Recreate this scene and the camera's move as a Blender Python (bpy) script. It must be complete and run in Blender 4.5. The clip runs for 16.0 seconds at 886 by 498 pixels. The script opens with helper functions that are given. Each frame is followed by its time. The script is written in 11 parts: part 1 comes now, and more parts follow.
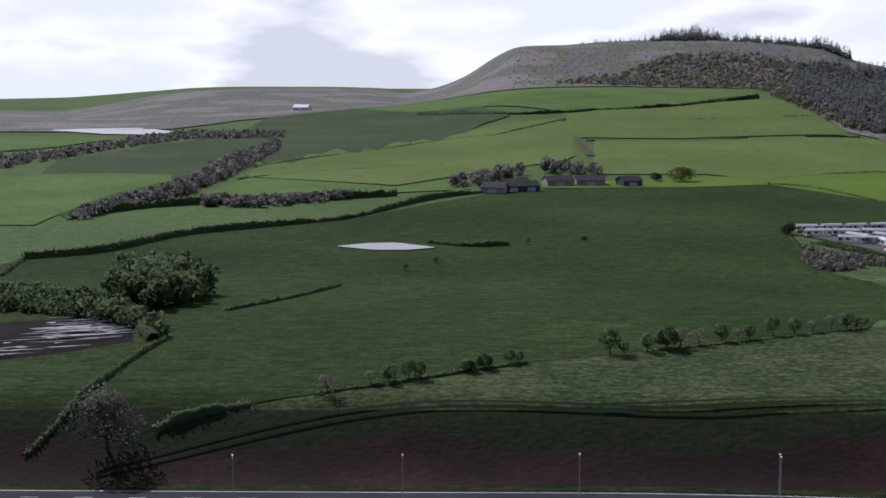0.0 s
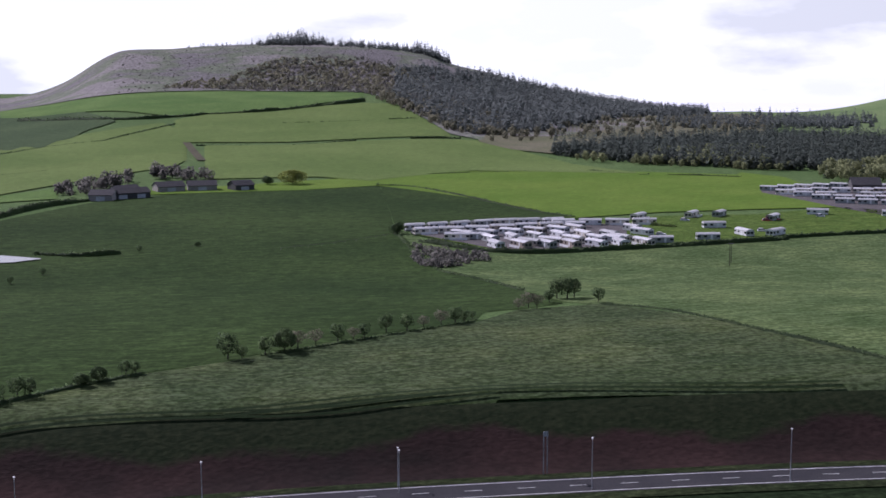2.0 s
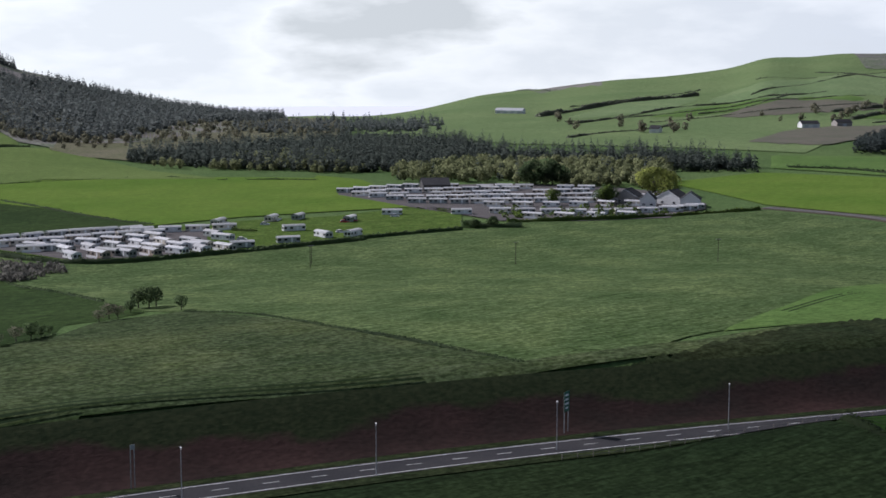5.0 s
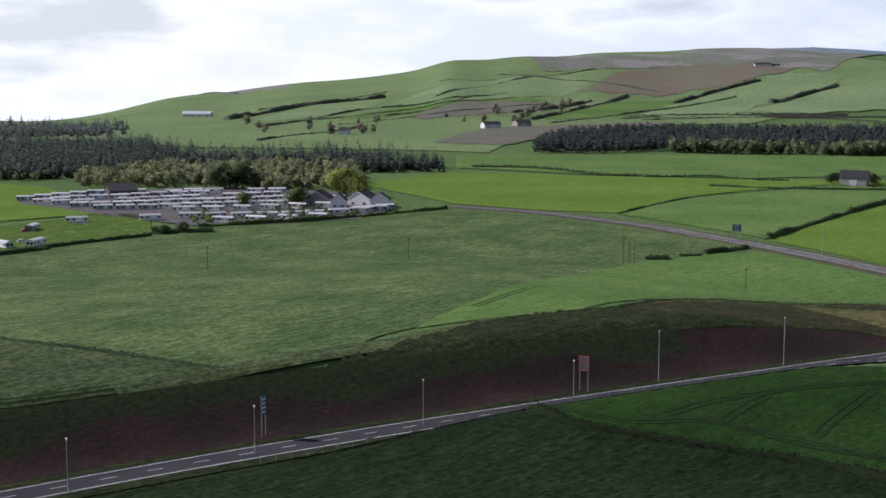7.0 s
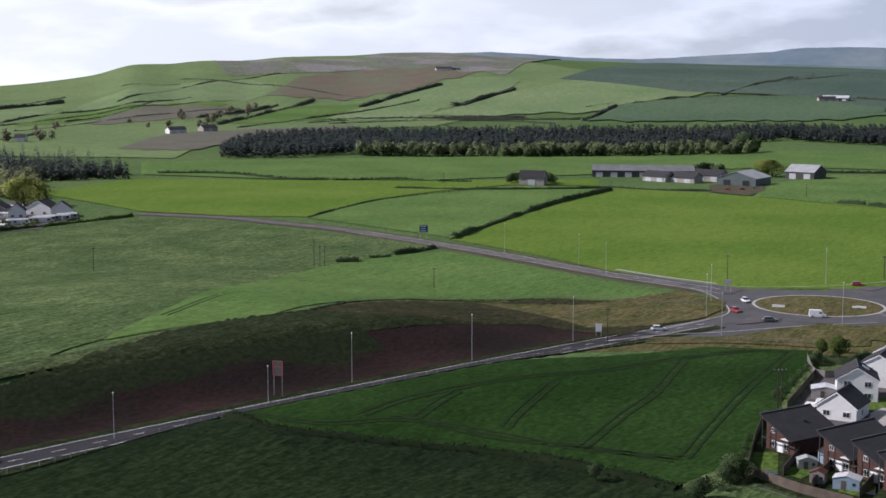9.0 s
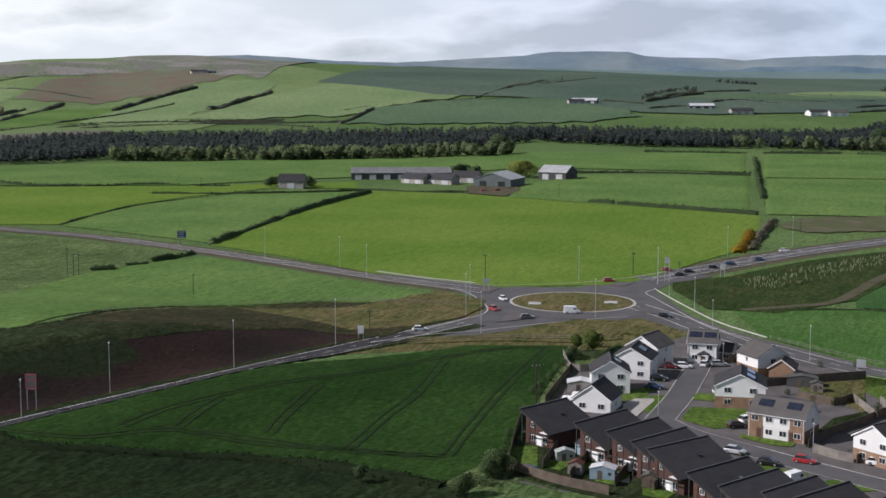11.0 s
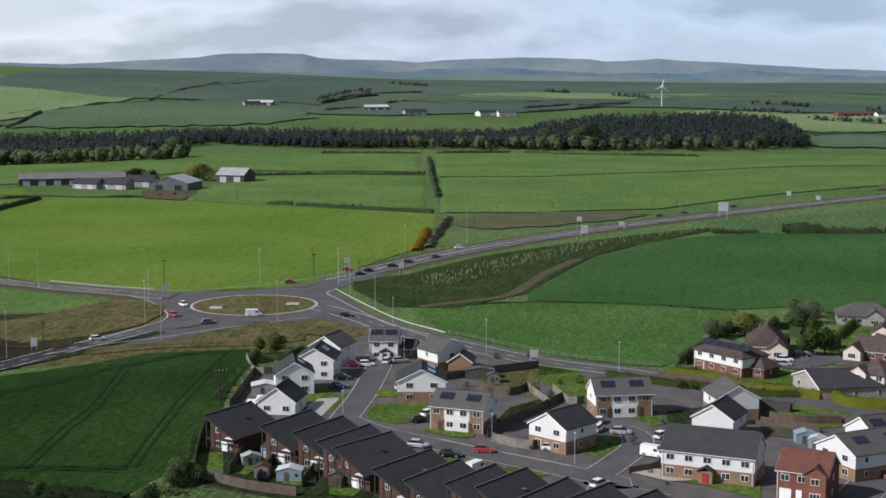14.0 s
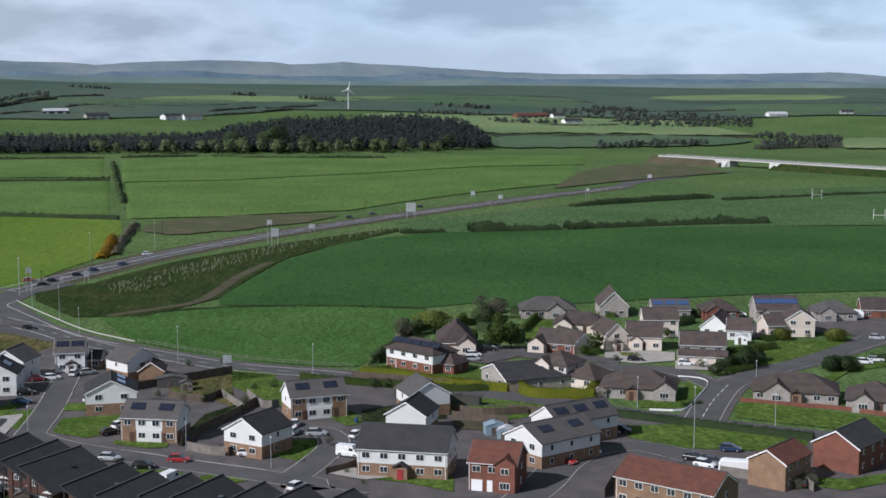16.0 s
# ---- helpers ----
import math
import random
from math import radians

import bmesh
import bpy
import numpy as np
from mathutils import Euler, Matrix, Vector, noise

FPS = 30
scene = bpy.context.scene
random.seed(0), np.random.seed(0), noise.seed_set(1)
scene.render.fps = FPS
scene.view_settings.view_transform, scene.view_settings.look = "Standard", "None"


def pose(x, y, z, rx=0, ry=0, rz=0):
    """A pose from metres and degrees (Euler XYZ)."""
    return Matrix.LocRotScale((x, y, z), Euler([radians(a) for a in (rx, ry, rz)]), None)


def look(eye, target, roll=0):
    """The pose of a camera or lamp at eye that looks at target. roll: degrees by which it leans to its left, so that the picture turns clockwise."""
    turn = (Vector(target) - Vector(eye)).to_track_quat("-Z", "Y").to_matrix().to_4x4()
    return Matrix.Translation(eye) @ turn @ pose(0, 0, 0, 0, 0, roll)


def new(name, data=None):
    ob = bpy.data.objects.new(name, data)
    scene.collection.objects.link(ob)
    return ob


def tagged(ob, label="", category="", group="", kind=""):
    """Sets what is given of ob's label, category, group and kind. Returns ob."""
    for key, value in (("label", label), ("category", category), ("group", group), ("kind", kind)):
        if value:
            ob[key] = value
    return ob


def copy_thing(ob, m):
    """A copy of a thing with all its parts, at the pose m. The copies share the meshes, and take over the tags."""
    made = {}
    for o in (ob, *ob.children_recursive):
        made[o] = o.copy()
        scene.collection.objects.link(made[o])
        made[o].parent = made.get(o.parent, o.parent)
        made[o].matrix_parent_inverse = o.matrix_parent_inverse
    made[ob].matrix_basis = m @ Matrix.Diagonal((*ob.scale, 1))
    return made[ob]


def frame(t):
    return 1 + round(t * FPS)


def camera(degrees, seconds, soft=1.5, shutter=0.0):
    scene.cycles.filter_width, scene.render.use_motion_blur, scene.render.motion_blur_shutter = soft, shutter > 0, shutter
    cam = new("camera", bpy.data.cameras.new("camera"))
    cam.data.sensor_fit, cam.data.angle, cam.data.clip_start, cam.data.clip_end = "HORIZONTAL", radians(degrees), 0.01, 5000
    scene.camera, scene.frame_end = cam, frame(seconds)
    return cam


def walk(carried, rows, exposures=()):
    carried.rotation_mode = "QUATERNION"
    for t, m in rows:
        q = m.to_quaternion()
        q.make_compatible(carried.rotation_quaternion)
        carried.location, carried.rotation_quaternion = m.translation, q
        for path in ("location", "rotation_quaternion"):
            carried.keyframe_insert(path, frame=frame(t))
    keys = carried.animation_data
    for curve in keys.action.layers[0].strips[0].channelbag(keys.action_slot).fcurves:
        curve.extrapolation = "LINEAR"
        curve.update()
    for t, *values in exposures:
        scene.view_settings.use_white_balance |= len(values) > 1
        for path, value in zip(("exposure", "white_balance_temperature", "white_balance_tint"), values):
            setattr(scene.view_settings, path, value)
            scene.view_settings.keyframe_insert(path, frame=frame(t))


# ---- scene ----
H = 72.0
rows = [(0, 0.008, -7.894, 0.171), (0.5, 4.055, -7.862, 0.130), (1, 8.075, -7.835, 0.090), (1.5, 12.058, -7.802, 0.081), (2, 15.837, -7.762, 0.071), (2.5, 18.990, -7.732, 0.081), (3, 21.867, -7.695, 0.032), (3.5, 24.624, -7.668, 0.013), (4, 27.370, -7.627, -0.034), (6.5, 42.219, -7.488, 0.005), (7, 45.643, -7.450, -0.017), (7.5, 49.210, -7.404, -0.015), (8, 52.552, -7.359, -0.034), (8.5, 55.655, -7.327, 0.018), (9, 58.376, -7.278, 0.009), (9.5, 61.093, -7.225, 0.026), (10, 63.859, -7.196, 0.005), (12.5, 74.087, -7.104, 0.018), (13, 76.532, -7.099, 0.048), (13.5, 78.953, -7.078, 0.004), (14, 81.367, -7.069, -0.003), (14.5, 83.796, -7.065, -0.024), (15, 86.491, -7.030, -0.047), (15.5, 90.358, -6.994, -0.048), (16, 94.063, -6.946, -0.048)]
cam = camera(35.139, 16.0, soft=1.6)
walk(cam, [(t, pose(0, 0, H, 90 + p, r, -y)) for t, y, p, r in rows], exposures=[(0, -0.09, 5600, 29), (1, -0.08, 5600, 28), (2, 0.12, 5550, 35), (2.5, 0.18, 5550, 41), (3, 0.14, 5600, 29), (3.5, 0.0, 5700, 23), (4, -0.18, 5750, 21), (6.5, 0.12, 5700, 23), (8, 0.13, 5750, 25), (10, 0.13, 5900, 21), (12, 0.1, 6000, 18), (14, 0.1, 5900, 17), (16, 0.0, 5700, 16)])

# ---- world, sun and sky ----
SUN_BEARING, SUN_HEIGHT = -30.0, 37.0
world = bpy.data.worlds.new("sky")
scene.world = world
world.use_nodes = True
wn, wl = world.node_tree.nodes, world.node_tree.links
wn.clear()
w_out, w_bg = wn.new("ShaderNodeOutputWorld"), wn.new("ShaderNodeBackground")
sky = wn.new("ShaderNodeTexSky")
sky.sky_type, sky.sun_disc = "NISHITA", False
sky.sun_elevation, sky.sun_rotation = radians(SUN_HEIGHT), radians(SUN_BEARING)
sky.air_density, sky.dust_density, sky.ozone_density = 1.0, 0.3, 1.5
coord, cmap = wn.new("ShaderNodeTexCoord"), wn.new("ShaderNodeMapping")
cmap.inputs["Scale"].default_value = (5.2, 5.2, 17.0)
cmap.inputs["Location"].default_value = (1.3, 0.4, 0.2)
clouds = wn.new("ShaderNodeTexNoise")
clouds.inputs["Scale"].default_value, clouds.inputs["Detail"].default_value, clouds.inputs["Roughness"].default_value = 1.0, 7.0, 0.52
# cloud cover: whole towards the sun, breaking up to the east
aim = wn.new("ShaderNodeVectorMath")
aim.operation = "DOT_PRODUCT"
aim.inputs[1].default_value = (math.sin(radians(SUN_BEARING + 30)), math.cos(radians(SUN_BEARING + 30)), 0.0)
thin = wn.new("ShaderNodeMapRange")
thin.inputs["From Min"].default_value, thin.inputs["From Max"].default_value = -0.2, 0.75
thin.inputs["To Min"].default_value, thin.inputs["To Max"].default_value = 0.0, 0.42
thick = wn.new("ShaderNodeMath")
thick.operation = "ADD"
cover = wn.new("ShaderNodeValToRGB")
cover.color_ramp.elements[0].position, cover.color_ramp.elements[1].position = 0.50, 0.72
cover.color_ramp.elements[0].color, cover.color_ramp.elements[1].color = (0.80, 0.80, 0.80, 1), (1, 1, 1, 1)
shade = wn.new("ShaderNodeValToRGB")
shade.color_ramp.elements[0].position, shade.color_ramp.elements[1].position = 0.40, 0.61
shade.color_ramp.elements[0].color, shade.color_ramp.elements[1].color = (8.75, 8.95, 9.2, 1), (7.0, 7.2, 7.3, 1)
mid = shade.color_ramp.elements.new(0.5)
mid.color = (10.3, 10.35, 10.4, 1)
bright = wn.new("ShaderNodeFloatCurve")
curve = bright.mapping.curves[0]
curve.points[0].location, curve.points[1].location = (0.0, 0.20), (1.0, 0.94)
for at_ in ((0.18, 0.36), (0.32, 0.67), (0.45, 0.61), (0.55, 0.60), (0.70, 0.70)):
    curve.points.new(*at_)
bright.mapping.update()
half_turn = wn.new("ShaderNodeMapRange")
half_turn.inputs["From Min"].default_value, half_turn.inputs["From Max"].default_value = -1.0, 1.0
gain = wn.new("ShaderNodeMath")
gain.operation = "MULTIPLY"
gain.inputs[1].default_value = 1.25
lit = wn.new("ShaderNodeVectorMath")
lit.operation = "SCALE"
sky_mix = wn.new("ShaderNodeMix")
sky_mix.data_type = "RGBA"
wl.new(coord.outputs["Generated"], cmap.inputs["Vector"])
wl.new(coord.outputs["Generated"], aim.inputs[0])
wl.new(cmap.outputs["Vector"], clouds.inputs["Vector"])
wl.new(aim.outputs["Value"], thin.inputs["Value"])
wl.new(aim.outputs["Value"], half_turn.inputs["Value"])
wl.new(half_turn.outputs["Result"], bright.inputs["Value"])
wl.new(bright.outputs["Value"], gain.inputs[0])
wl.new(clouds.outputs["Fac"], thick.inputs[0])
wl.new(thin.outputs["Result"], thick.inputs[1])
wl.new(thick.outputs[0], cover.inputs["Fac"])
wl.new(clouds.outputs["Fac"], shade.inputs["Fac"])
wl.new(shade.outputs["Color"], lit.inputs[0])
wl.new(gain.outputs[0], lit.inputs["Scale"])
# bluer towards the east, and darker overhead than along the bright horizon
tint = wn.new("ShaderNodeValToRGB")
tint.color_ramp.elements[0].position, tint.color_ramp.elements[1].position = 0.0, 0.8
tint.color_ramp.elements[0].color, tint.color_ramp.elements[1].color = (0.82, 1.0, 1.15, 1), (1.02, 1.045, 0.915, 1)
for stop, shade_ in ((0.15, (0.90, 1.0, 1.08, 1)), (0.45, (0.975, 1.03, 0.985, 1))):
    tint.color_ramp.elements.new(stop).color = shade_
wl.new(aim.outputs["Value"], tint.inputs["Fac"])
split = wn.new("ShaderNodeSeparateXYZ")
high = wn.new("ShaderNodeMapRange")
high.inputs["From Min"].default_value, high.inputs["From Max"].default_value = 0.12, 0.75
high.inputs["To Min"].default_value, high.inputs["To Max"].default_value = 1.0, 0.24
wl.new(coord.outputs["Generated"], split.inputs["Vector"])
wl.new(split.outputs["Z"], high.inputs["Value"])
tinted, dimmed = wn.new("ShaderNodeVectorMath"), wn.new("ShaderNodeVectorMath")
tinted.operation, dimmed.operation = "MULTIPLY", "SCALE"
wl.new(lit.outputs["Vector"], tinted.inputs[0])
wl.new(tint.outputs["Color"], tinted.inputs[1])
wl.new(tinted.outputs["Vector"], dimmed.inputs[0])
wl.new(high.outputs["Result"], dimmed.inputs["Scale"])
wl.new(cover.outputs["Color"], sky_mix.inputs["Factor"])
wl.new(sky.outputs["Color"], sky_mix.inputs["A"])
wl.new(dimmed.outputs["Vector"], sky_mix.inputs["B"])
wl.new(sky_mix.outputs["Result"], w_bg.inputs["Color"])
w_bg.inputs["Strength"].default_value = 0.088
wl.new(w_bg.outputs["Background"], w_out.inputs["Surface"])
sun_data = bpy.data.lights.new("sun", "SUN")
sun_data.energy, sun_data.angle, sun_data.color = 4.9, radians(0.8), (1.0, 0.94, 0.85)
sun = new("sun", sun_data)
sb, sh = radians(SUN_BEARING), radians(SUN_HEIGHT)
sun.matrix_world = look((300 * math.sin(sb) * math.cos(sh), 300 * math.cos(sb) * math.cos(sh), 300 * math.sin(sh)), (0, 0, 0))

# ---- lie of the land: heights by bearing (degrees clockwise) and distance from the origin ----
KNOTS = (450.0, 700.0, 950.0, 1250.0, 1500.0, 1800.0, 2200.0, 2700.0, 3400.0, 5200.0)
WEST = {-30: (0, 0, 0, 0, 0, -2, -6, -10, -20, -80), -15: (0, 0, 0, 0, 0, -2, -6, -8, -20, -80),
        -10: (0, 0, 0, 0, 0, 3, 18, 14, 0, -60), -3: (0, 0, 0, 2, 4, 8, 20, 20, 0, -60), -1: (0, 0, 0, 4, 9, 14, 24, 20, 0, -60),
        3: (0, 0, 1, 11, 25, 38, 92, 70, 0, -60), 9: (0, 0, 1, 10, 24, 42, 104, 80, 0, -60),
        15: (0, 0, 1, 9, 22, 38, 86, 70, 0, -60), 19: (0, 0, 0, 2, 8, 18, 38, 25, 0, -60),
        24: (0, 0, 0, 0, 0, 0, -4, -20, -50, -110), 30: (0, 0, 0, 0, 0, -4, -16, -36, -65, -130)}
EAST = {36: (0, 0, 0, 0, 2, 7, 14, 20, 0, -60), 42: (0, 0, 0, 0, 3, 10, 26, 47, 20, 0),
        48: (0, 0, 0, 0, 4, 16, 44, 88, 60, 0), 55: (0, 0, 0, 0, 4, 18, 50, 100, 105, 0),
        62: (0, 0, 0, 0, 5, 18, 54, 84, 90, 0), 70: (0, 0, 0, 0, 5, 18, 54, 76, 74, 0),
        78: (0, 0, 0, 0, 3, 20, 46, 62, 58, 0), 86: (0, 0, 0, 0, 2, 14, 34, 50, 52, 0),
        95: (0, 0, 0, 0, 2, 14, 32, 46, 50, 0), 105: (0, 0, 0, 0, 0, 6, 22, 40, 46, 0)}
# shoulders and notches of the skyline: metres added along the far crests, by bearing
RIM = [(-18, -10), (-15.4, -16), (-14.3, -14), (-11.9, -8.4), (-8.8, -7), (-4.2, -8.6), (-1.9, -13.4), (0.4, -20), (1.1, -20), (2, -12.5), (3, -7.7), (4.9, -15), (8.3, -12),
       (14.3, -9.5), (15.5, -11), (16.2, -17), (17.4, -11), (18.7, -7.5), (20.3, -8), (23.3, -2.5), (25.6, -2), (27.9, 7), (32.3, 2.5), (34.4, 2), (36.9, -7.5), (40, 0), (44.5, -3),
       (45.9, 6.5), (47.5, -3), (48.7, -1.5), (50.5, -8), (51.8, -4.7), (54.6, -10), (56, -6), (58.3, 0)]
RIM_B = np.arange(-40.0, 130.0, 0.1)
RIM_H = np.convolve(np.interp(RIM_B, [p[0] for p in RIM], [p[1] for p in RIM]), np.hanning(15) / np.hanning(15).sum(), "same")
BEARINGS = sorted(list(WEST) + list(EAST))
HEIGHTS = np.array([(WEST.get(b) or EAST.get(b)) for b in BEARINGS], float)


def cubic(p0, p1, p2, p3, u):
    m1, m2 = (p2 - p0) / 2, (p3 - p1) / 2
    return ((2 * u ** 3 - 3 * u ** 2 + 1) * p1 + (u ** 3 - 2 * u ** 2 + u) * m1
            + (-2 * u ** 3 + 3 * u ** 2) * p2 + (u ** 3 - u ** 2) * m2)


def smooth(a, b, v):
    u = np.clip((v - a) / (b - a), 0.0, 1.0)
    return u * u * (3 - 2 * u)


# main road past the cutting: its centre line (bearing, distance) of the west arm
WEST_ROAD = [(-39.09, 296.0), (-28.97, 256.0), (-16.97, 232.3), (-3.85, 221.2), (9.22, 222.3), (21.57, 230.9), (32.77, 247.3), (42.59, 269.3), (51.00, 295.8), (58.13, 327.6), (64.10, 363.5), (69.09, 400.7)]


def plan(b, d):
    return d * math.sin(radians(b)), d * math.cos(radians(b))


ROAD_XY = np.array([plan(b, d) for b, d in WEST_ROAD])


def road_offset(x, y):
    """Distance from the west road's centre line, positive on its far side, and the way along it from 0 to 1."""
    x, y = np.asarray(x, float), np.asarray(y, float)
    best, side, along = np.full(x.shape, 1e9), np.ones(x.shape), np.zeros(x.shape)
    n = len(ROAD_XY) - 1
    for i in range(n):
        (ax, ay), (bx, by) = ROAD_XY[i], ROAD_XY[i + 1]
        dx, dy = bx - ax, by - ay
        u = np.clip(((x - ax) * dx + (y - ay) * dy) / (dx * dx + dy * dy), 0, 1)
        dist = np.hypot(x - ax - u * dx, y - ay - u * dy)
        s = np.sign(dx * (y - ay) - dy * (x - ax))
        near = dist < best
        best, side, along = np.where(near, dist, best), np.where(near, s, side), np.where(near, (i + u) / n, along)
    return best * side, along


def land(x, y):
    """Height of the ground."""
    x, y = np.asarray(x, float), np.asarray(y, float)
    d, b = np.maximum(np.hypot(x, y), 1.0), np.degrees(np.arctan2(x, y))
    b = np.clip(b, BEARINGS[0], BEARINGS[-1] - 1e-6)
    i = np.clip(np.searchsorted(BEARINGS, b, side="right") - 1, 0, len(BEARINGS) - 2)
    ba = np.array(BEARINGS, float)
    u = (b - ba[i]) / (ba[i + 1] - ba[i])
    dd = np.clip(d, KNOTS[0], KNOTS[-1] - 1e-6)
    j = np.clip(np.searchsorted(KNOTS, dd, side="right") - 1, 0, len(KNOTS) - 2)
    ka = np.array(KNOTS)
    v = (dd - ka[j]) / (ka[j + 1] - ka[j])
    ni, nj = len(BEARINGS) - 1, len(KNOTS) - 1
    cols = []
    for k in (-1, 0, 1, 2):
        jj = np.clip(j + k, 0, nj)
        g = [HEIGHTS[np.clip(i + m, 0, ni), jj] for m in (-1, 0, 1, 2)]
        cols.append(cubic(g[0], g[1], g[2], g[3], u))
    z = cubic(cols[0], cols[1], cols[2], cols[3], v)
    # soft rolls of the open slopes
    roll = np.sin(x / 170 + 1.3 * np.sin(y / 260)) * np.sin(y / 210 + 0.8)
    z = z + 2.5 * roll * smooth(700, 1500, d)
    rim = np.interp(np.degrees(np.arctan2(x, y)), RIM_B, RIM_H)
    z = z + rim * smooth(1650, 2150, d) * (1 - smooth(3300, 4300, d))
    # the cutting: the far bank rises from the road and falls away gently behind
    off, along = road_offset(x, y)
    bank = BANK * smooth(7.5, 36, off) * (1 - smooth(70, 260, off)) * (1 - smooth(0.80, 0.98, along))
    lip = 2.6 * smooth(5.0, 8.5, -off) * (1 - smooth(14, 60, -off)) * smooth(0.60, 0.70, along) * (1 - smooth(0.82, 0.95, along))
    return z + bank + lip


BANK = 9.0


# ---- materials ----
def material(name, base, rough=0.85, second=None, scale=4.0, fine=60.0, bump=0.0, metal=0.0, spec=0.3, stretch=(1, 1, 1), vary=0.0, third=None, glow=0.0, world_size=True, contrast=(0.35, 0.65), grain=0.5):
    """A surface whose colour wanders between base and second at two scales, with fine relief."""
    m = bpy.data.materials.new(name)
    m.use_nodes = True
    n, l = m.node_tree.nodes, m.node_tree.links
    b = n["Principled BSDF"]
    b.inputs["Roughness"].default_value, b.inputs["Metallic"].default_value = rough, metal
    b.inputs["Specular IOR Level"].default_value = spec
    second = second or tuple(c * 0.8 for c in base)
    tc, mp = n.new("ShaderNodeTexCoord"), n.new("ShaderNodeMapping")
    mp.inputs["Scale"].default_value = stretch
    if world_size:
        geo = n.new("ShaderNodeNewGeometry")
        l.new(geo.outputs["Position"], mp.inputs["Vector"])
    else:
        l.new(tc.outputs["Object"], mp.inputs["Vector"])
    big, small = n.new("ShaderNodeTexNoise"), n.new("ShaderNodeTexNoise")
    big.inputs["Scale"].default_value, small.inputs["Scale"].default_value = 1.0 / scale, fine / scale
    big.inputs["Detail"].default_value, small.inputs["Detail"].default_value = 5.0, 3.0
    l.new(mp.outputs["Vector"], big.inputs["Vector"])
    l.new(mp.outputs["Vector"], small.inputs["Vector"])
    ramp = n.new("ShaderNodeValToRGB")
    ramp.color_ramp.elements[0].position, ramp.color_ramp.elements[1].position = contrast
    ramp.color_ramp.elements[0].color, ramp.color_ramp.elements[1].color = (*base, 1), (*second, 1)
    if third:
        e = ramp.color_ramp.elements.new(sum(contrast) / 2)
        e.color = (*third, 1)
    l.new(big.outputs["Fac"], ramp.inputs["Fac"])
    mul = n.new("ShaderNodeMix")
    mul.data_type, mul.blend_type = "RGBA", "MULTIPLY"
    mul.inputs["Factor"].default_value = grain
    grey = n.new("ShaderNodeValToRGB")
    grey.color_ramp.elements[0].position, grey.color_ramp.elements[1].position = 0.3, 0.7
    grey.color_ramp.elements[0].color, grey.color_ramp.elements[1].color = (0.45, 0.45, 0.45, 1), (1.45, 1.45, 1.45, 1)
    l.new(small.outputs["Fac"], grey.inputs["Fac"])
    l.new(ramp.outputs["Color"], mul.inputs["A"])
    l.new(grey.outputs["Color"], mul.inputs["B"])
    last = mul.outputs["Result"]
    if vary:
        info, hsv, rng = n.new("ShaderNodeObjectInfo"), n.new("ShaderNodeHueSaturation"), n.new("ShaderNodeMapRange")
        rng.inputs["To Min"].default_value, rng.inputs["To Max"].default_value = 1 - vary, 1 + vary
        l.new(info.outputs["Random"], rng.inputs["Value"])
        l.new(rng.outputs["Result"], hsv.inputs["Value"])
        l.new(last, hsv.inputs["Color"])
        last = hsv.outputs["Color"]
    l.new(last, b.inputs["Base Color"])
    if bump:
        bp = n.new("ShaderNodeBump")
        bp.inputs["Strength"].default_value, bp.inputs["Distance"].default_value = bump, min(0.3, scale / fine)
        l.new(small.outputs["Fac"], bp.inputs["Height"])
        l.new(bp.outputs["Normal"], b.inputs["Normal"])
    # Base colour is emitted as well; the backdrop gets its haze this way.
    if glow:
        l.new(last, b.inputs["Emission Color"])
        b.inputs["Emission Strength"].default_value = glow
    return m


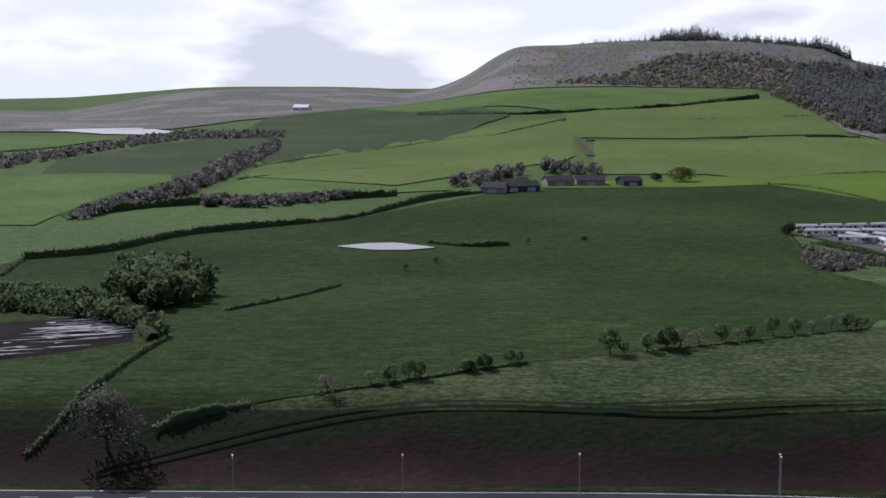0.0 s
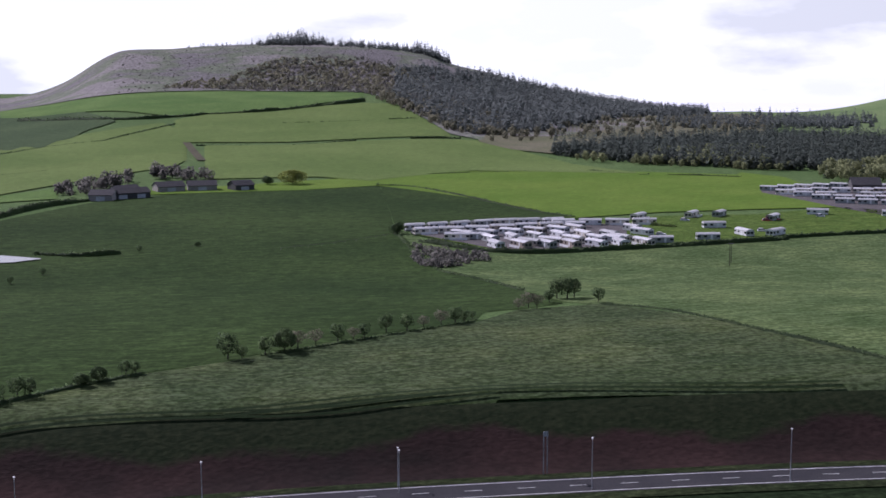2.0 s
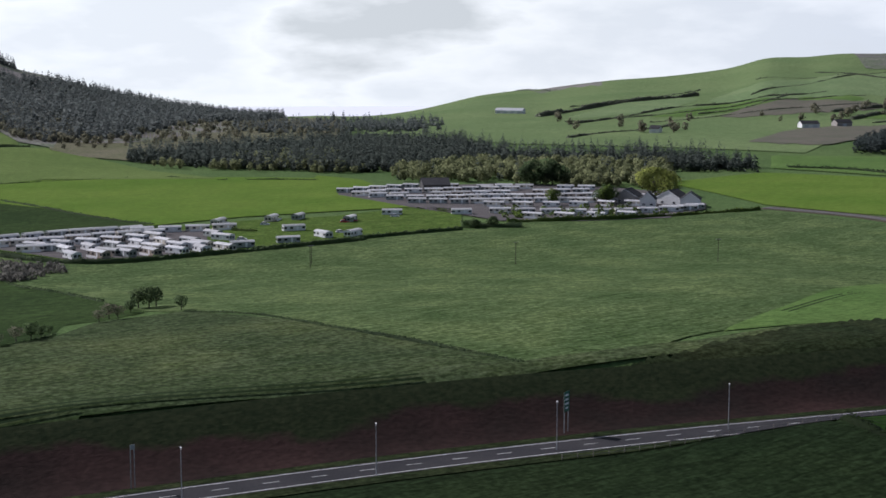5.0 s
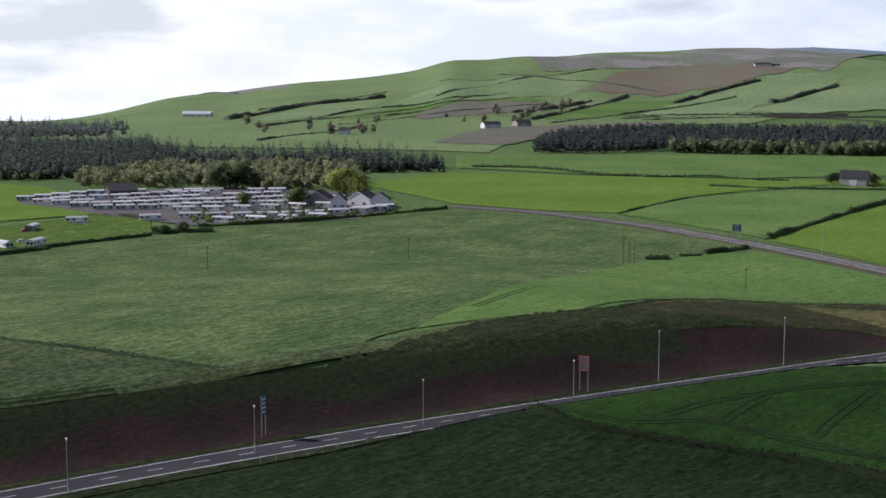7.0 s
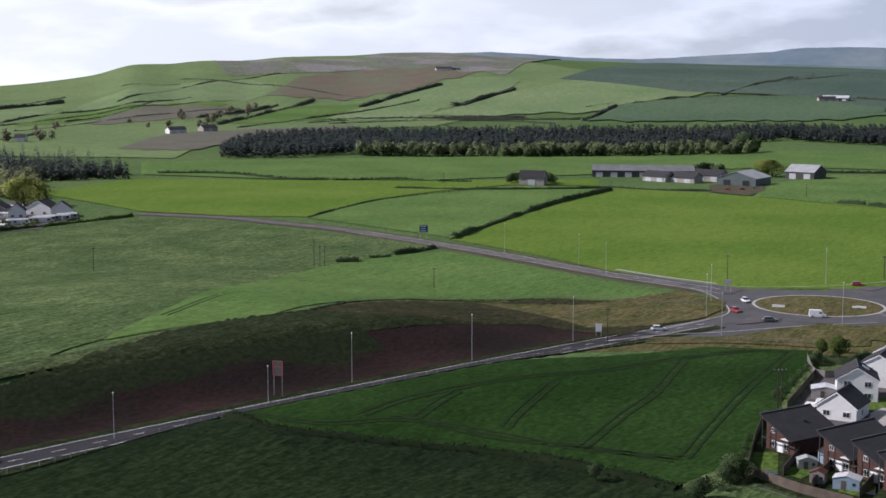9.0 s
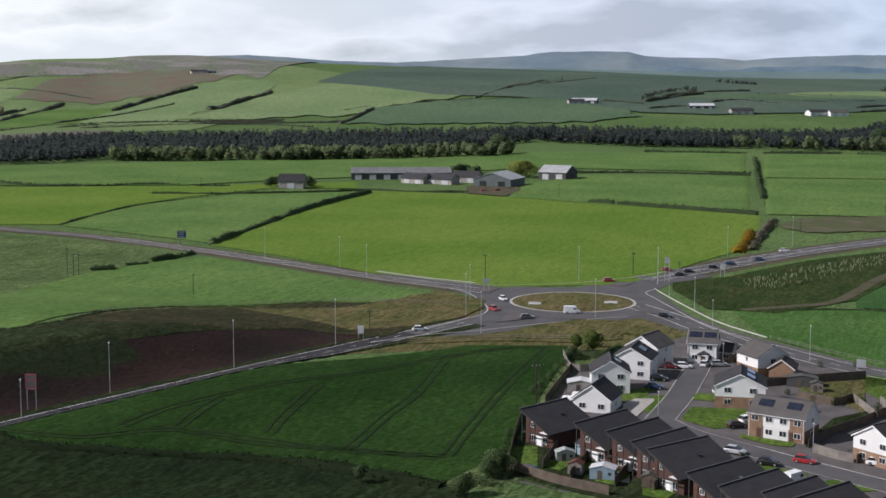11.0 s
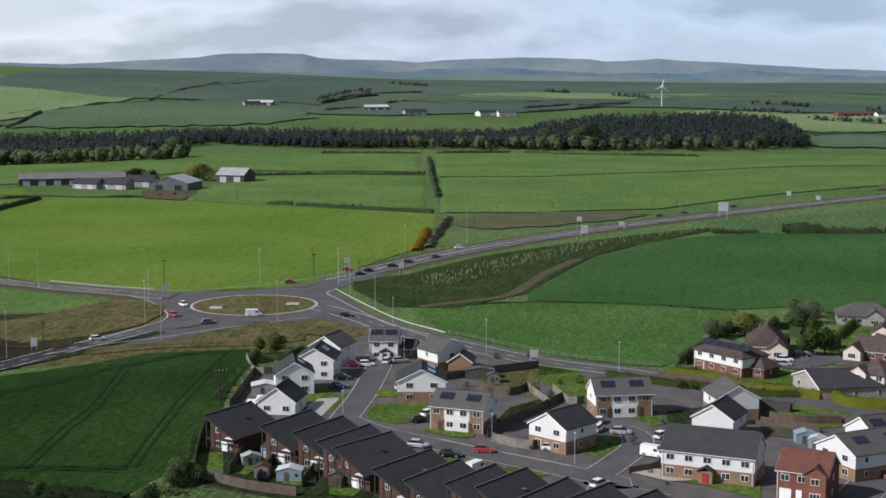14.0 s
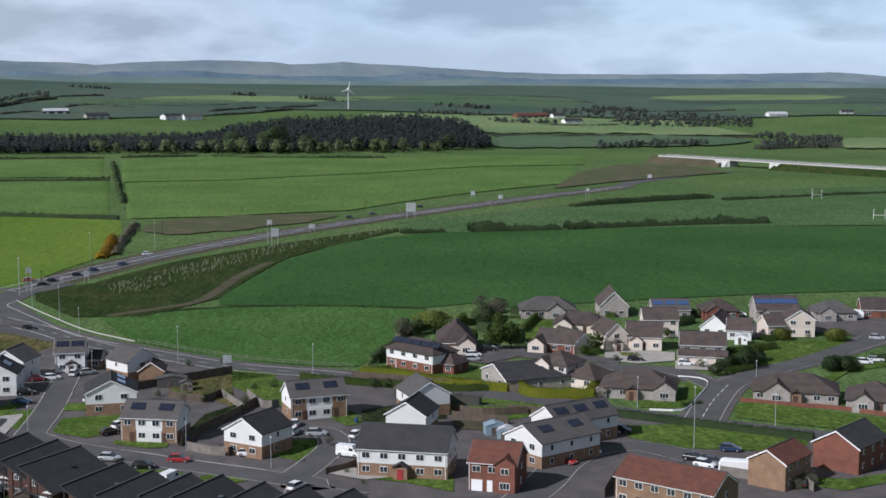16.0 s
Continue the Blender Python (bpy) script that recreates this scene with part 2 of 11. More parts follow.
def grass(name, base, second, scale=28.0, wind=0.35, pale=1.0, tuft=0.22, grain=0.28, **more):
    """Grass: broad tints, a windswept streaky sward on top, and tufts a stride across."""
    m = material(name, base, 0.95, second, scale=scale, fine=24.0, bump=0.5, spec=0.015, grain=grain, **more)
    n, l = m.node_tree.nodes, m.node_tree.links
    geo, mp = n.new("ShaderNodeNewGeometry"), n.new("ShaderNodeMapping")
    mp.inputs["Scale"].default_value, mp.inputs["Rotation"].default_value = (0.05, 0.22, 0.2), (0, 0, radians(-35))
    l.new(geo.outputs["Position"], mp.inputs["Vector"])
    streak = n.new("ShaderNodeTexNoise")
    streak.inputs["Scale"].default_value, streak.inputs["Detail"].default_value, streak.inputs["Distortion"].default_value = 2.8, 6.0, 1.4
    l.new(mp.outputs["Vector"], streak.inputs["Vector"])
    ramp, mix = n.new("ShaderNodeValToRGB"), n.new("ShaderNodeMix")
    ramp.color_ramp.elements[0].position, ramp.color_ramp.elements[1].position = 0.34, 0.68
    ramp.color_ramp.elements[0].color, ramp.color_ramp.elements[1].color = (1 - wind,) * 3 + (1,), ((1 + wind * 1.3) * pale, 1 + wind * 1.3, (1 + wind * 1.3) * pale ** 2, 1)
    l.new(streak.outputs["Fac"], ramp.inputs["Fac"])
    mix.data_type, mix.blend_type = "RGBA", "MULTIPLY"
    mix.inputs["Factor"].default_value = 1.0
    b = n["Principled BSDF"]
    l.new(b.inputs["Base Color"].links[0].from_socket, mix.inputs["A"])
    l.new(ramp.outputs["Color"], mix.inputs["B"])
    tufts, lumps, worn = n.new("ShaderNodeTexNoise"), n.new("ShaderNodeValToRGB"), n.new("ShaderNodeMix")
    tufts.inputs["Scale"].default_value, tufts.inputs["Detail"].default_value, tufts.inputs["Roughness"].default_value = 0.8, 5.0, 0.62
    l.new(geo.outputs["Position"], tufts.inputs["Vector"])
    lumps.color_ramp.elements[0].position, lumps.color_ramp.elements[1].position = 0.38, 0.66
    lumps.color_ramp.elements[0].color, lumps.color_ramp.elements[1].color = (1 - tuft,) * 3 + (1,), (1 + tuft * 1.5, 1 + tuft * 1.3, 1 + tuft * 1.6, 1)
    l.new(tufts.outputs["Fac"], lumps.inputs["Fac"])
    worn.data_type, worn.blend_type = "RGBA", "MULTIPLY"
    worn.inputs["Factor"].default_value = 1.0
    l.new(mix.outputs["Result"], worn.inputs["A"])
    l.new(lumps.outputs["Color"], worn.inputs["B"])
    l.new(worn.outputs["Result"], b.inputs["Base Color"])
    return m


M_PASTURE = grass("pasture", (0.048, 0.086, 0.024), (0.078, 0.122, 0.036), third=(0.061, 0.102, 0.030), wind=0.34, pale=1.15, tuft=0.30)
# Copy of the pasture, darkened in colour for shade above the cutting.
M_PASTURE_DIM = grass("shade_dimmed_pasture", (0.032, 0.055, 0.017), (0.056, 0.084, 0.025), third=(0.042, 0.067, 0.021), wind=0.30, pale=1.2, tuft=0.40)
# Grazing slope taken dark so its colour carries the cloud shade.
M_SHADED_PASTURE = grass("cloud_shaded_pasture", (0.020, 0.038, 0.0110), (0.034, 0.058, 0.0165), scale=110)
# Cloud shade over the foreground is put into this green.
M_FORE_SHADED = grass("cloud_shaded_foreground", (0.0100, 0.0185, 0.0074), (0.0160, 0.0265, 0.0102), scale=40, tuft=0.3)
# Verge green also holds the cloud shade along the cutting.
M_VERGE_SHADED = grass("shaded_rough_verge", (0.017, 0.026, 0.0105), (0.025, 0.033, 0.0135), scale=14, tuft=0.35)
# Grass lightened in colour for fields sunlit between the clouds.
M_LUSH = grass("lush_grass", (0.080, 0.142, 0.020), (0.108, 0.165, 0.028), scale=70, wind=0.15, tuft=0.10, grain=0.13)
M_MEADOW = grass("meadow", (0.070, 0.128, 0.033), (0.098, 0.158, 0.044), scale=60, wind=0.20, tuft=0.10, grain=0.13)
M_HILL = grass("hill_grass", (0.088, 0.134, 0.036), (0.116, 0.162, 0.048), scale=120, wind=0.15, tuft=0.12, grain=0.15)
# Upland tones are paled for haze; the dark one is a shaded copy.
M_UPLAND = grass("hazed_upland_grass", (0.120, 0.180, 0.078), (0.156, 0.212, 0.096), scale=150, wind=0.15)
M_UPLAND_SHADE = grass("shaded_upland_grass", (0.064, 0.108, 0.058), (0.084, 0.128, 0.070), scale=150, wind=0.15)
# Crop darkened below its own green to stand for cloud shade.
M_CROP_SHADED = grass("shaded_young_crop", (0.0135, 0.034, 0.0070), (0.021, 0.047, 0.0102), scale=40, wind=0.2)
M_CROP_LIGHT = grass("growing_crop", (0.029, 0.074, 0.020), (0.042, 0.092, 0.027), scale=70, wind=0.17, tuft=0.12, grain=0.15)
# Same crop: the line above is cloud-shaded, this one lightened for sun.
M_CROP_SUNLIT = grass("sunlit_crop", (0.042, 0.096, 0.022), (0.058, 0.116, 0.030), scale=50, wind=0.2, tuft=0.2, grain=0.2)
M_DULL = grass("dull_grazing", (0.040, 0.066, 0.028), (0.055, 0.084, 0.036), scale=90, wind=0.2)
# Blue-green haze of the distance is mixed into this base colour.
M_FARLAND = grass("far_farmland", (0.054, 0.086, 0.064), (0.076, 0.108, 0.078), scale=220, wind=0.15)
M_LEA = grass("lowland_ley", (0.052, 0.098, 0.036), (0.070, 0.120, 0.046), scale=60, wind=0.2)
M_ROUGH = grass("dull_bank_grass", (0.040, 0.038, 0.019), (0.027, 0.030, 0.014), scale=9, tuft=0.35)
M_DRY = grass("dry_grass", (0.102, 0.088, 0.040), (0.062, 0.070, 0.024), scale=9)
# Moor greyed and paled so the hill's haze sits in its colour.
M_HAZY_MOOR = material("moor", (0.150, 0.142, 0.138), 0.95, (0.200, 0.188, 0.176), scale=110, fine=30, bump=0.6, spec=0.02, third=(0.128, 0.150, 0.098), contrast=(0.40, 0.58), grain=0.9)
# Soil painted very dark to stand for shade on the cutting bank.
M_SOIL_SHADED = material("shaded_red_soil", (0.036, 0.0215, 0.0190), 0.95, (0.018, 0.0145, 0.0125), scale=16, fine=20, bump=0.6, spec=0.03, third=(0.025, 0.0165, 0.0145), grain=0.45, stretch=(0.6, 0.6, 1.6))
# Two asphalts: west road darkened for cloud shade, the rest lightened for sun.
M_ROAD_SHADED = material("asphalt", (0.038, 0.038, 0.041), 0.95, (0.050, 0.049, 0.051), scale=9, fine=60, bump=0.2, spec=0.03)
M_ROAD = material("sunlit_asphalt", (0.080, 0.079, 0.081), 0.95, (0.100, 0.098, 0.099), scale=9, fine=60, bump=0.2, spec=0.06)
M_SIDE = material("worn_side_road", (0.105, 0.100, 0.097), 0.95, (0.135, 0.128, 0.122), scale=9, fine=60, bump=0.2, spec=0.04)


# ---- building blocks ----
def at(b, d, h=0.0):
    x, y = plan(b, d)
    return Vector((x, y, float(land(x, y)) + h))


def mesh_object(name, verts, faces, mat=None, parent=None, flat=False):
    me = bpy.data.meshes.new(name)
    me.from_pydata([tuple(v) for v in verts], [], faces)
    me.update()
    if not flat:
        me.polygons.foreach_set("use_smooth", [True] * len(me.polygons))
    if mat:
        me.materials.append(mat)
    ob = new(name, me)
    if parent:
        ob.parent = parent
    return ob


def sheet(name, bs, ds, height, mat):
    """A draped sheet over a grid of bearings and distances; height is added to the land."""
    B, D = np.meshgrid(np.radians(bs), ds, indexing="ij")
    X, Y = D * np.sin(B), D * np.cos(B)
    Z = land(X, Y) + height
    nb, nd = B.shape
    verts = np.stack([X.ravel(), Y.ravel(), Z.ravel()], 1)
    i = np.arange(nb * nd).reshape(nb, nd)
    faces = np.stack([i[:-1, :-1], i[:-1, 1:], i[1:, 1:], i[1:, :-1]], -1).reshape(-1, 4)
    return mesh_object(name, verts.tolist(), faces.tolist(), mat)


def field(name, low, high, mat, label, lift=0.12, rows=30, step=0.15, kind="structure", taper=False, rag=0.0):
    """A field between a near and a far boundary, each a line of (bearing, distance) running clockwise."""
    b0, b1 = max(low[0][0], high[0][0]), min(low[-1][0], high[-1][0])
    n = max(6, int((b1 - b0) / step))
    bs = np.linspace(b0, b1, n)
    lo = np.interp(bs, [p[0] for p in low], [p[1] for p in low])
    hi = np.interp(bs, [p[0] for p in high], [p[1] for p in high])
    hi = np.maximum(hi, lo + 0.05)
    if taper:
        v = np.linspace(0, 1, n)
        middle = (lo + hi) / 2
        w = 0.04 + 0.96 * np.clip(np.minimum(v, 1 - v) / 0.14, 0, 1) ** 0.6
        w = w * (1 + 0.06 * np.sin(v * 23 + len(label)) + 0.05 * np.sin(v * 61))
        lo, hi = middle + (lo - middle) * w, middle + (hi - middle) * w
    if rag:
        rng = np.random.default_rng(n)
        wave = np.convolve(rng.normal(0, 1, n + 8), np.ones(5) / 5, "same")[4:-4] + 0.4 * rng.normal(0, 1, n)
        hi = np.maximum(hi + rag * wave, lo + 0.05)
    u = np.linspace(0, 1, rows)
    D = lo[:, None] * (1 - u) + hi[:, None] * u
    B = np.radians(bs)[:, None] + 0 * D
    X, Y = D * np.sin(B), D * np.cos(B)
    rise = lift + 0.0004 * np.maximum(D - 300, 0)
    if name.startswith("field_"):
        rise[[0, -1]] = 0.04
    Z = land(X, Y) + rise
    i = np.arange(n * rows).reshape(n, rows)
    faces = np.stack([i[:-1, :-1], i[:-1, 1:], i[1:, 1:], i[1:, :-1]], -1).reshape(-1, 4)
    ob = mesh_object(name, np.stack([X.ravel(), Y.ravel(), Z.ravel()], 1).tolist(), faces.tolist(), mat)
    return tagged(ob, label, "field", kind=kind)


def resample(points, step):
    """Even steps along a plan line given as (bearing, distance); smoothed. Returns xy points."""
    p = np.array([plan(b, d) for b, d in points])
    if len(p) > 2:
        out = []
        q = np.vstack([2 * p[0] - p[1], p, 2 * p[-1] - p[-2]])
        for k in range(1, len(q) - 2):
            for u in np.linspace(0, 1, 12, endpoint=False):
                out.append(cubic(q[k - 1], q[k], q[k + 1], q[k + 2], u))
        out.append(p[-1])
        p = np.array(out)
    s = np.concatenate([[0], np.cumsum(np.hypot(*np.diff(p, axis=0).T))])
    n = max(2, int(s[-1] / step) + 1)
    t = np.linspace(0, s[-1], n)
    return np.stack([np.interp(t, s, p[:, 0]), np.interp(t, s, p[:, 1])], 1)


def normals(p):
    d = np.gradient(p, axis=0)
    d /= np.maximum(np.hypot(d[:, 0], d[:, 1]), 1e-6)[:, None]
    return np.stack([-d[:, 1], d[:, 0]], 1)


def ribbon(name, points, left, right, lift, mat, label="", category="", kind="structure", step=4.0, across=3, parent=None):
    """A strip along a plan line, from left to right of it (metres), draped on the land."""
    p = resample(points, step)
    nm = normals(p)
    along = np.linspace(0, 1, len(p))
    a_ = left(along) if callable(left) else left + 0 * along
    b_ = right(along) if callable(right) else right + 0 * along
    u = np.linspace(0, 1, across)
    offs = a_[:, None] * (1 - u) + b_[:, None] * u
    X = p[:, 0:1] + nm[:, 0:1] * offs
    Y = p[:, 1:2] + nm[:, 1:2] * offs
    Z = land(X, Y) + lift
    i = np.arange(X.size).reshape(X.shape)
    faces = np.stack([i[:-1, :-1], i[:-1, 1:], i[1:, 1:], i[1:, :-1]], -1).reshape(-1, 4)
    faces = faces[:, ::-1] if a_[0] < b_[0] else faces
    ob = mesh_object(name, np.stack([X.ravel(), Y.ravel(), Z.ravel()], 1).tolist(), faces.tolist(), mat, parent)
    if label:
        tagged(ob, label, category, kind=kind)
    return ob


# ---- ground ----
M_GROUND = grass("open_pasture", (0.064, 0.110, 0.036), (0.086, 0.134, 0.046), scale=120, wind=0.2)
ds_near = np.geomspace(60, 5000, 290)
ground = sheet("ground", np.arange(-40, 130.01, 0.28), ds_near, 0.0, M_GROUND)
# the bare sheet lies a little under the roads and banks that are laid on it
co = np.empty(len(ground.data.vertices) * 3)
ground.data.vertices.foreach_get("co", co)
co = co.reshape(-1, 3)
off_, along_ = road_offset(co[:, 0], co[:, 1])
co[:, 2] -= 0.6 * (1 - smooth(40, 60, np.abs(off_))) * (1 - smooth(0.6, 0.75, along_))
ground.data.vertices.foreach_set("co", co.ravel())
tagged(ground, "rolling green pasture reaching the distant hills", "ground", kind="structure")


# ---- plants ----
def leaf_cloud(n, leaf, rx, ry, rz, z0, seed, hollow=0.35, lump=0.35):
    """Vertices of n small leaf sprays spread through an uneven crown."""
    rng = np.random.default_rng(seed)
    d = rng.normal(size=(n, 3))
    d /= np.linalg.norm(d, axis=1)[:, None]
    lobes = rng.normal(size=(7, 3))
    lobes /= np.linalg.norm(lobes, axis=1)[:, None]
    bulge = 1 - lump + lump * np.max(np.maximum(d @ lobes.T, 0) ** 3, axis=1) * 1.5
    r = (hollow + (1 - hollow) * rng.random(n) ** 0.5) * bulge
    c = d * r[:, None] * np.array([rx, ry, rz]) + np.array([0, 0, z0])
    a = rng.normal(size=(n, 3))
    a /= np.linalg.norm(a, axis=1)[:, None]
    b = np.cross(a, rng.normal(size=(n, 3)))
    b /= np.linalg.norm(b, axis=1)[:, None]
    s = leaf * (0.6 + 0.8 * rng.random(n))[:, None]
    b *= np.where((np.cross(a, b) * d).sum(1) < 0, -1.0, 1.0)[:, None]
    quad = np.stack([c - a * s, c - b * s * 0.7, c + a * s, c + b * s * 0.7], 1)
    return quad.reshape(-1, 3)


def crown_normals(v, z0):
    """Soft outward normals for a crown of sprays round a point above its foot."""
    q = np.asarray(v) - np.array([0, 0, z0])
    q[:, 2] *= 0.8
    return q / np.maximum(np.linalg.norm(q, axis=1), 1e-6)[:, None]


def soften(me, normals_):
    me.polygons.foreach_set("use_smooth", [True] * len(me.polygons))
    me.normals_split_custom_set_from_vertices(normals_)


def quads(n):
    return np.arange(n * 4).reshape(n, 4)


def scatter(name, templates, places, mat, label, category, kind="stuff"):
    """Many plants joined into one mesh. places: x, y, scale, turn."""
    V, Fs, N, n = [], [], [], 0
    soft = [crown_normals(tv, tv[:, 2].max() * 0.38) for tv, tf in templates]
    for k, (x, y, s, a) in enumerate(places):
        tv, tf = templates[k % len(templates)]
        q, ca, sa = soft[k % len(templates)], math.cos(a), math.sin(a)
        N.append(np.stack([q[:, 0] * ca - q[:, 1] * sa, q[:, 0] * sa + q[:, 1] * ca, q[:, 2]], 1))
        c, sn = math.cos(a) * s, math.sin(a) * s
        p = np.stack([tv[:, 0] * c - tv[:, 1] * sn + x, tv[:, 0] * sn + tv[:, 1] * c + y, tv[:, 2] * s + float(land(x, y)) - 0.2], 1)
        V.append(p)
        Fs.append(tf + n)
        n += len(tv)
    V, Fs = np.concatenate(V), np.concatenate(Fs)
    me = bpy.data.meshes.new(name)
    me.vertices.add(len(V))
    me.vertices.foreach_set("co", V.ravel())
    k = Fs.shape[1]
    me.loops.add(Fs.size)
    me.loops.foreach_set("vertex_index", Fs.ravel().astype(np.int32))
    me.polygons.add(len(Fs))
    me.polygons.foreach_set("loop_start", np.arange(0, Fs.size, k, dtype=np.int32))
    me.update()
    if category in ("wood", "saplings"):
        soften(me, np.concatenate(N))
    me.materials.append(mat)
    return tagged(new(name, me), label, category, kind=kind)


def leaf_material(name, base, second):
    """Leaves that differ from spray to spray."""
    m = bpy.data.materials.new(name)
    m.use_nodes = True
    n, l = m.node_tree.nodes, m.node_tree.links
    b = n["Principled BSDF"]
    b.inputs["Roughness"].default_value, b.inputs["Specular IOR Level"].default_value = 0.8, 0.1
    geo, ramp = n.new("ShaderNodeNewGeometry"), n.new("ShaderNodeValToRGB")
    ramp.color_ramp.elements[0].color, ramp.color_ramp.elements[1].color = (*base, 1), (*second, 1)
    noi, add = n.new("ShaderNodeTexNoise"), n.new("ShaderNodeMath")
    noi.inputs["Scale"].default_value = 0.09
    l.new(geo.outputs["Position"], noi.inputs["Vector"])
    add.operation = "MULTIPLY_ADD"
    add.inputs[1].default_value = 0.35
    l.new(geo.outputs["Random Per Island"], add.inputs[0])
    sub = n.new("ShaderNodeMath")
    sub.operation = "MULTIPLY_ADD"
    sub.inputs[1].default_value, sub.inputs[2].default_value = 1.6, -0.475
    l.new(noi.outputs["Fac"], sub.inputs[0])
    l.new(sub.outputs[0], add.inputs[2])
    l.new(add.outputs[0], ramp.inputs["Fac"])
    l.new(ramp.outputs["Color"], b.inputs["Base Color"])
    # leaves let light through
    glow, both, bright = n.new("ShaderNodeBsdfTranslucent"), n.new("ShaderNodeMixShader"), n.new("ShaderNodeHueSaturation")
    bright.inputs["Value"].default_value = 1.7
    l.new(ramp.outputs["Color"], bright.inputs["Color"])
    l.new(bright.outputs["Color"], glow.inputs["Color"])
    both.inputs["Fac"].default_value = 0.55
    l.new(b.outputs["BSDF"], both.inputs[1])
    l.new(glow.outputs["BSDF"], both.inputs[2])
    l.new(both.outputs["Shader"], n["Material Output"].inputs["Surface"])
    return m


M_LEAF = leaf_material("spring_leaves", (0.040, 0.066, 0.016), (0.085, 0.120, 0.028))
M_LEAF_PALE = leaf_material("fresh_leaves", (0.115, 0.140, 0.034), (0.19, 0.210, 0.055))
M_LEAF_BELT = leaf_material("belt_leaves", (0.090, 0.118, 0.056), (0.135, 0.165, 0.080))
M_LEAF_DARK = leaf_material("dark_leaves", (0.042, 0.068, 0.031), (0.074, 0.104, 0.045))
M_TWIGS = leaf_material("budding_twigs", (0.095, 0.092, 0.066), (0.155, 0.155, 0.100))
# Scrub twigs paled towards the haze on the hill.
M_SCRUB = leaf_material("bare_scrub", (0.085, 0.084, 0.074), (0.130, 0.126, 0.110))
# Needles lightened beyond their own tone in place of haze.
M_SPRUCE = leaf_material("hazed_spruce_needles", (0.054, 0.067, 0.058), (0.080, 0.094, 0.078))
# Hill conifers greyed and lightened; the colour stands for haze.
M_HAZY_CONIFER = leaf_material("hazy_conifer", (0.080, 0.094, 0.090), (0.112, 0.124, 0.114))
M_FAR_HEDGE = leaf_material("far_hedge_twigs", (0.070, 0.080, 0.058), (0.100, 0.110, 0.080))
M_TWIG_DARK = leaf_material("dark_twigs", (0.050, 0.050, 0.042), (0.078, 0.078, 0.064))
# Shaded copy of the spruce needles, darker and without the haze lift.
M_SHADED_SPRUCE = leaf_material("shaded_spruce_needles", (0.038, 0.048, 0.046), (0.054, 0.065, 0.060))
M_OLIVE = leaf_material("opening_buds", (0.105, 0.120, 0.058), (0.170, 0.185, 0.092))
M_GORSE = leaf_material("gorse_flowers", (0.30, 0.17, 0.012), (0.10, 0.09, 0.02))
# Hedge leaves darkened so the band below the crop reads as shade.
M_HEDGE_SHADED = leaf_material("shaded_hedge_leaves", (0.016, 0.028, 0.011), (0.028, 0.044, 0.016))
M_YELLOW = leaf_material("golden_privet", (0.20, 0.21, 0.02), (0.11, 0.14, 0.02))
M_BARK = material("bark", (0.06, 0.048, 0.038), 0.95, (0.035, 0.03, 0.025), scale=0.6, fine=12, bump=0.6, world_size=False)


def limb(bm, p0, p1, r0, r1, sides=6):
    d = (Vector(p1) - Vector(p0))
    q = d.to_track_quat("Z", "Y")
    rings = []
    for p, r in ((p0, r0), (p1, r1)):
        rings.append([bm.verts.new(Vector(p) + q @ Vector((r * math.cos(2 * math.pi * k / sides), r * math.sin(2 * math.pi * k / sides), 0))) for k in range(sides)])
    for k in range(sides):
        bm.faces.new((rings[0][k], rings[0][(k + 1) % sides], rings[1][(k + 1) % sides], rings[1][k]))


def part(name, bm, mat, parent=None, label=""):
    """Links a bmesh as one mesh object under a thing or a part."""
    me = bpy.data.meshes.new(name)
    bm.normal_update()
    bm.to_mesh(me)
    bm.free()
    if mat:
        me.materials.append(mat)
    ob = new(name, me)
    if parent:
        ob.parent = parent
    if label:
        ob["label"] = label
    return ob


def tree_model(height, spread, seed, leaves=520, leaf=0.42, mat=None, bare=0.3, label="", name="tree"):
    """A broadleaf tree: tapered trunk with limbs under one parent, and a loose crown."""
    rng = random.Random(seed)
    root = new(name)
    bm = bmesh.new()
    top = height * (0.35 + bare)
    limb(bm, (0, 0, -0.3), (0.1, 0.05, height * bare), height * 0.035, height * 0.026, 8)
    limb(bm, (0.1, 0.05, height * bare), (0.0, 0.1, top), height * 0.026, height * 0.008, 7)
    for k in range(9):
        a, z = k * 2.4 + rng.random(), height * (bare + 0.04 * k)
        reach = spread * rng.uniform(0.55, 0.85)
        limb(bm, (0.05, 0.05, z), (reach * math.cos(a), reach * math.sin(a), z + height * rng.uniform(0.18, 0.32)), height * 0.014, height * 0.004, 5)
    part("trunk", bm, M_BARK, root, "grey-brown bark trunk with forking limbs")
    v = leaf_cloud(leaves, leaf, spread, spread, height * (1 - bare) * 0.55, height * (bare + (1 - bare) * 0.5), seed)
    me = bpy.data.meshes.new("crown")
    me.from_pydata(v.tolist(), [], quads(leaves).tolist())
    soften(me, crown_normals(v, height * (bare + (1 - bare) * 0.4)))
    me.materials.append(mat or M_LEAF)
    crown = new("crown", me)
    crown.parent = root
    tagged(root, label or "broadleaf tree with a loose green spring crown", "tree")
    return root


def place(ob, b, d, turn=0.0, scale=1.0, h=0.0):
    p = at(b, d, h)
    ob.matrix_basis = Matrix.Translation(p) @ pose(0, 0, 0, 0, 0, turn) @ Matrix.Scale(scale, 4)
    return ob


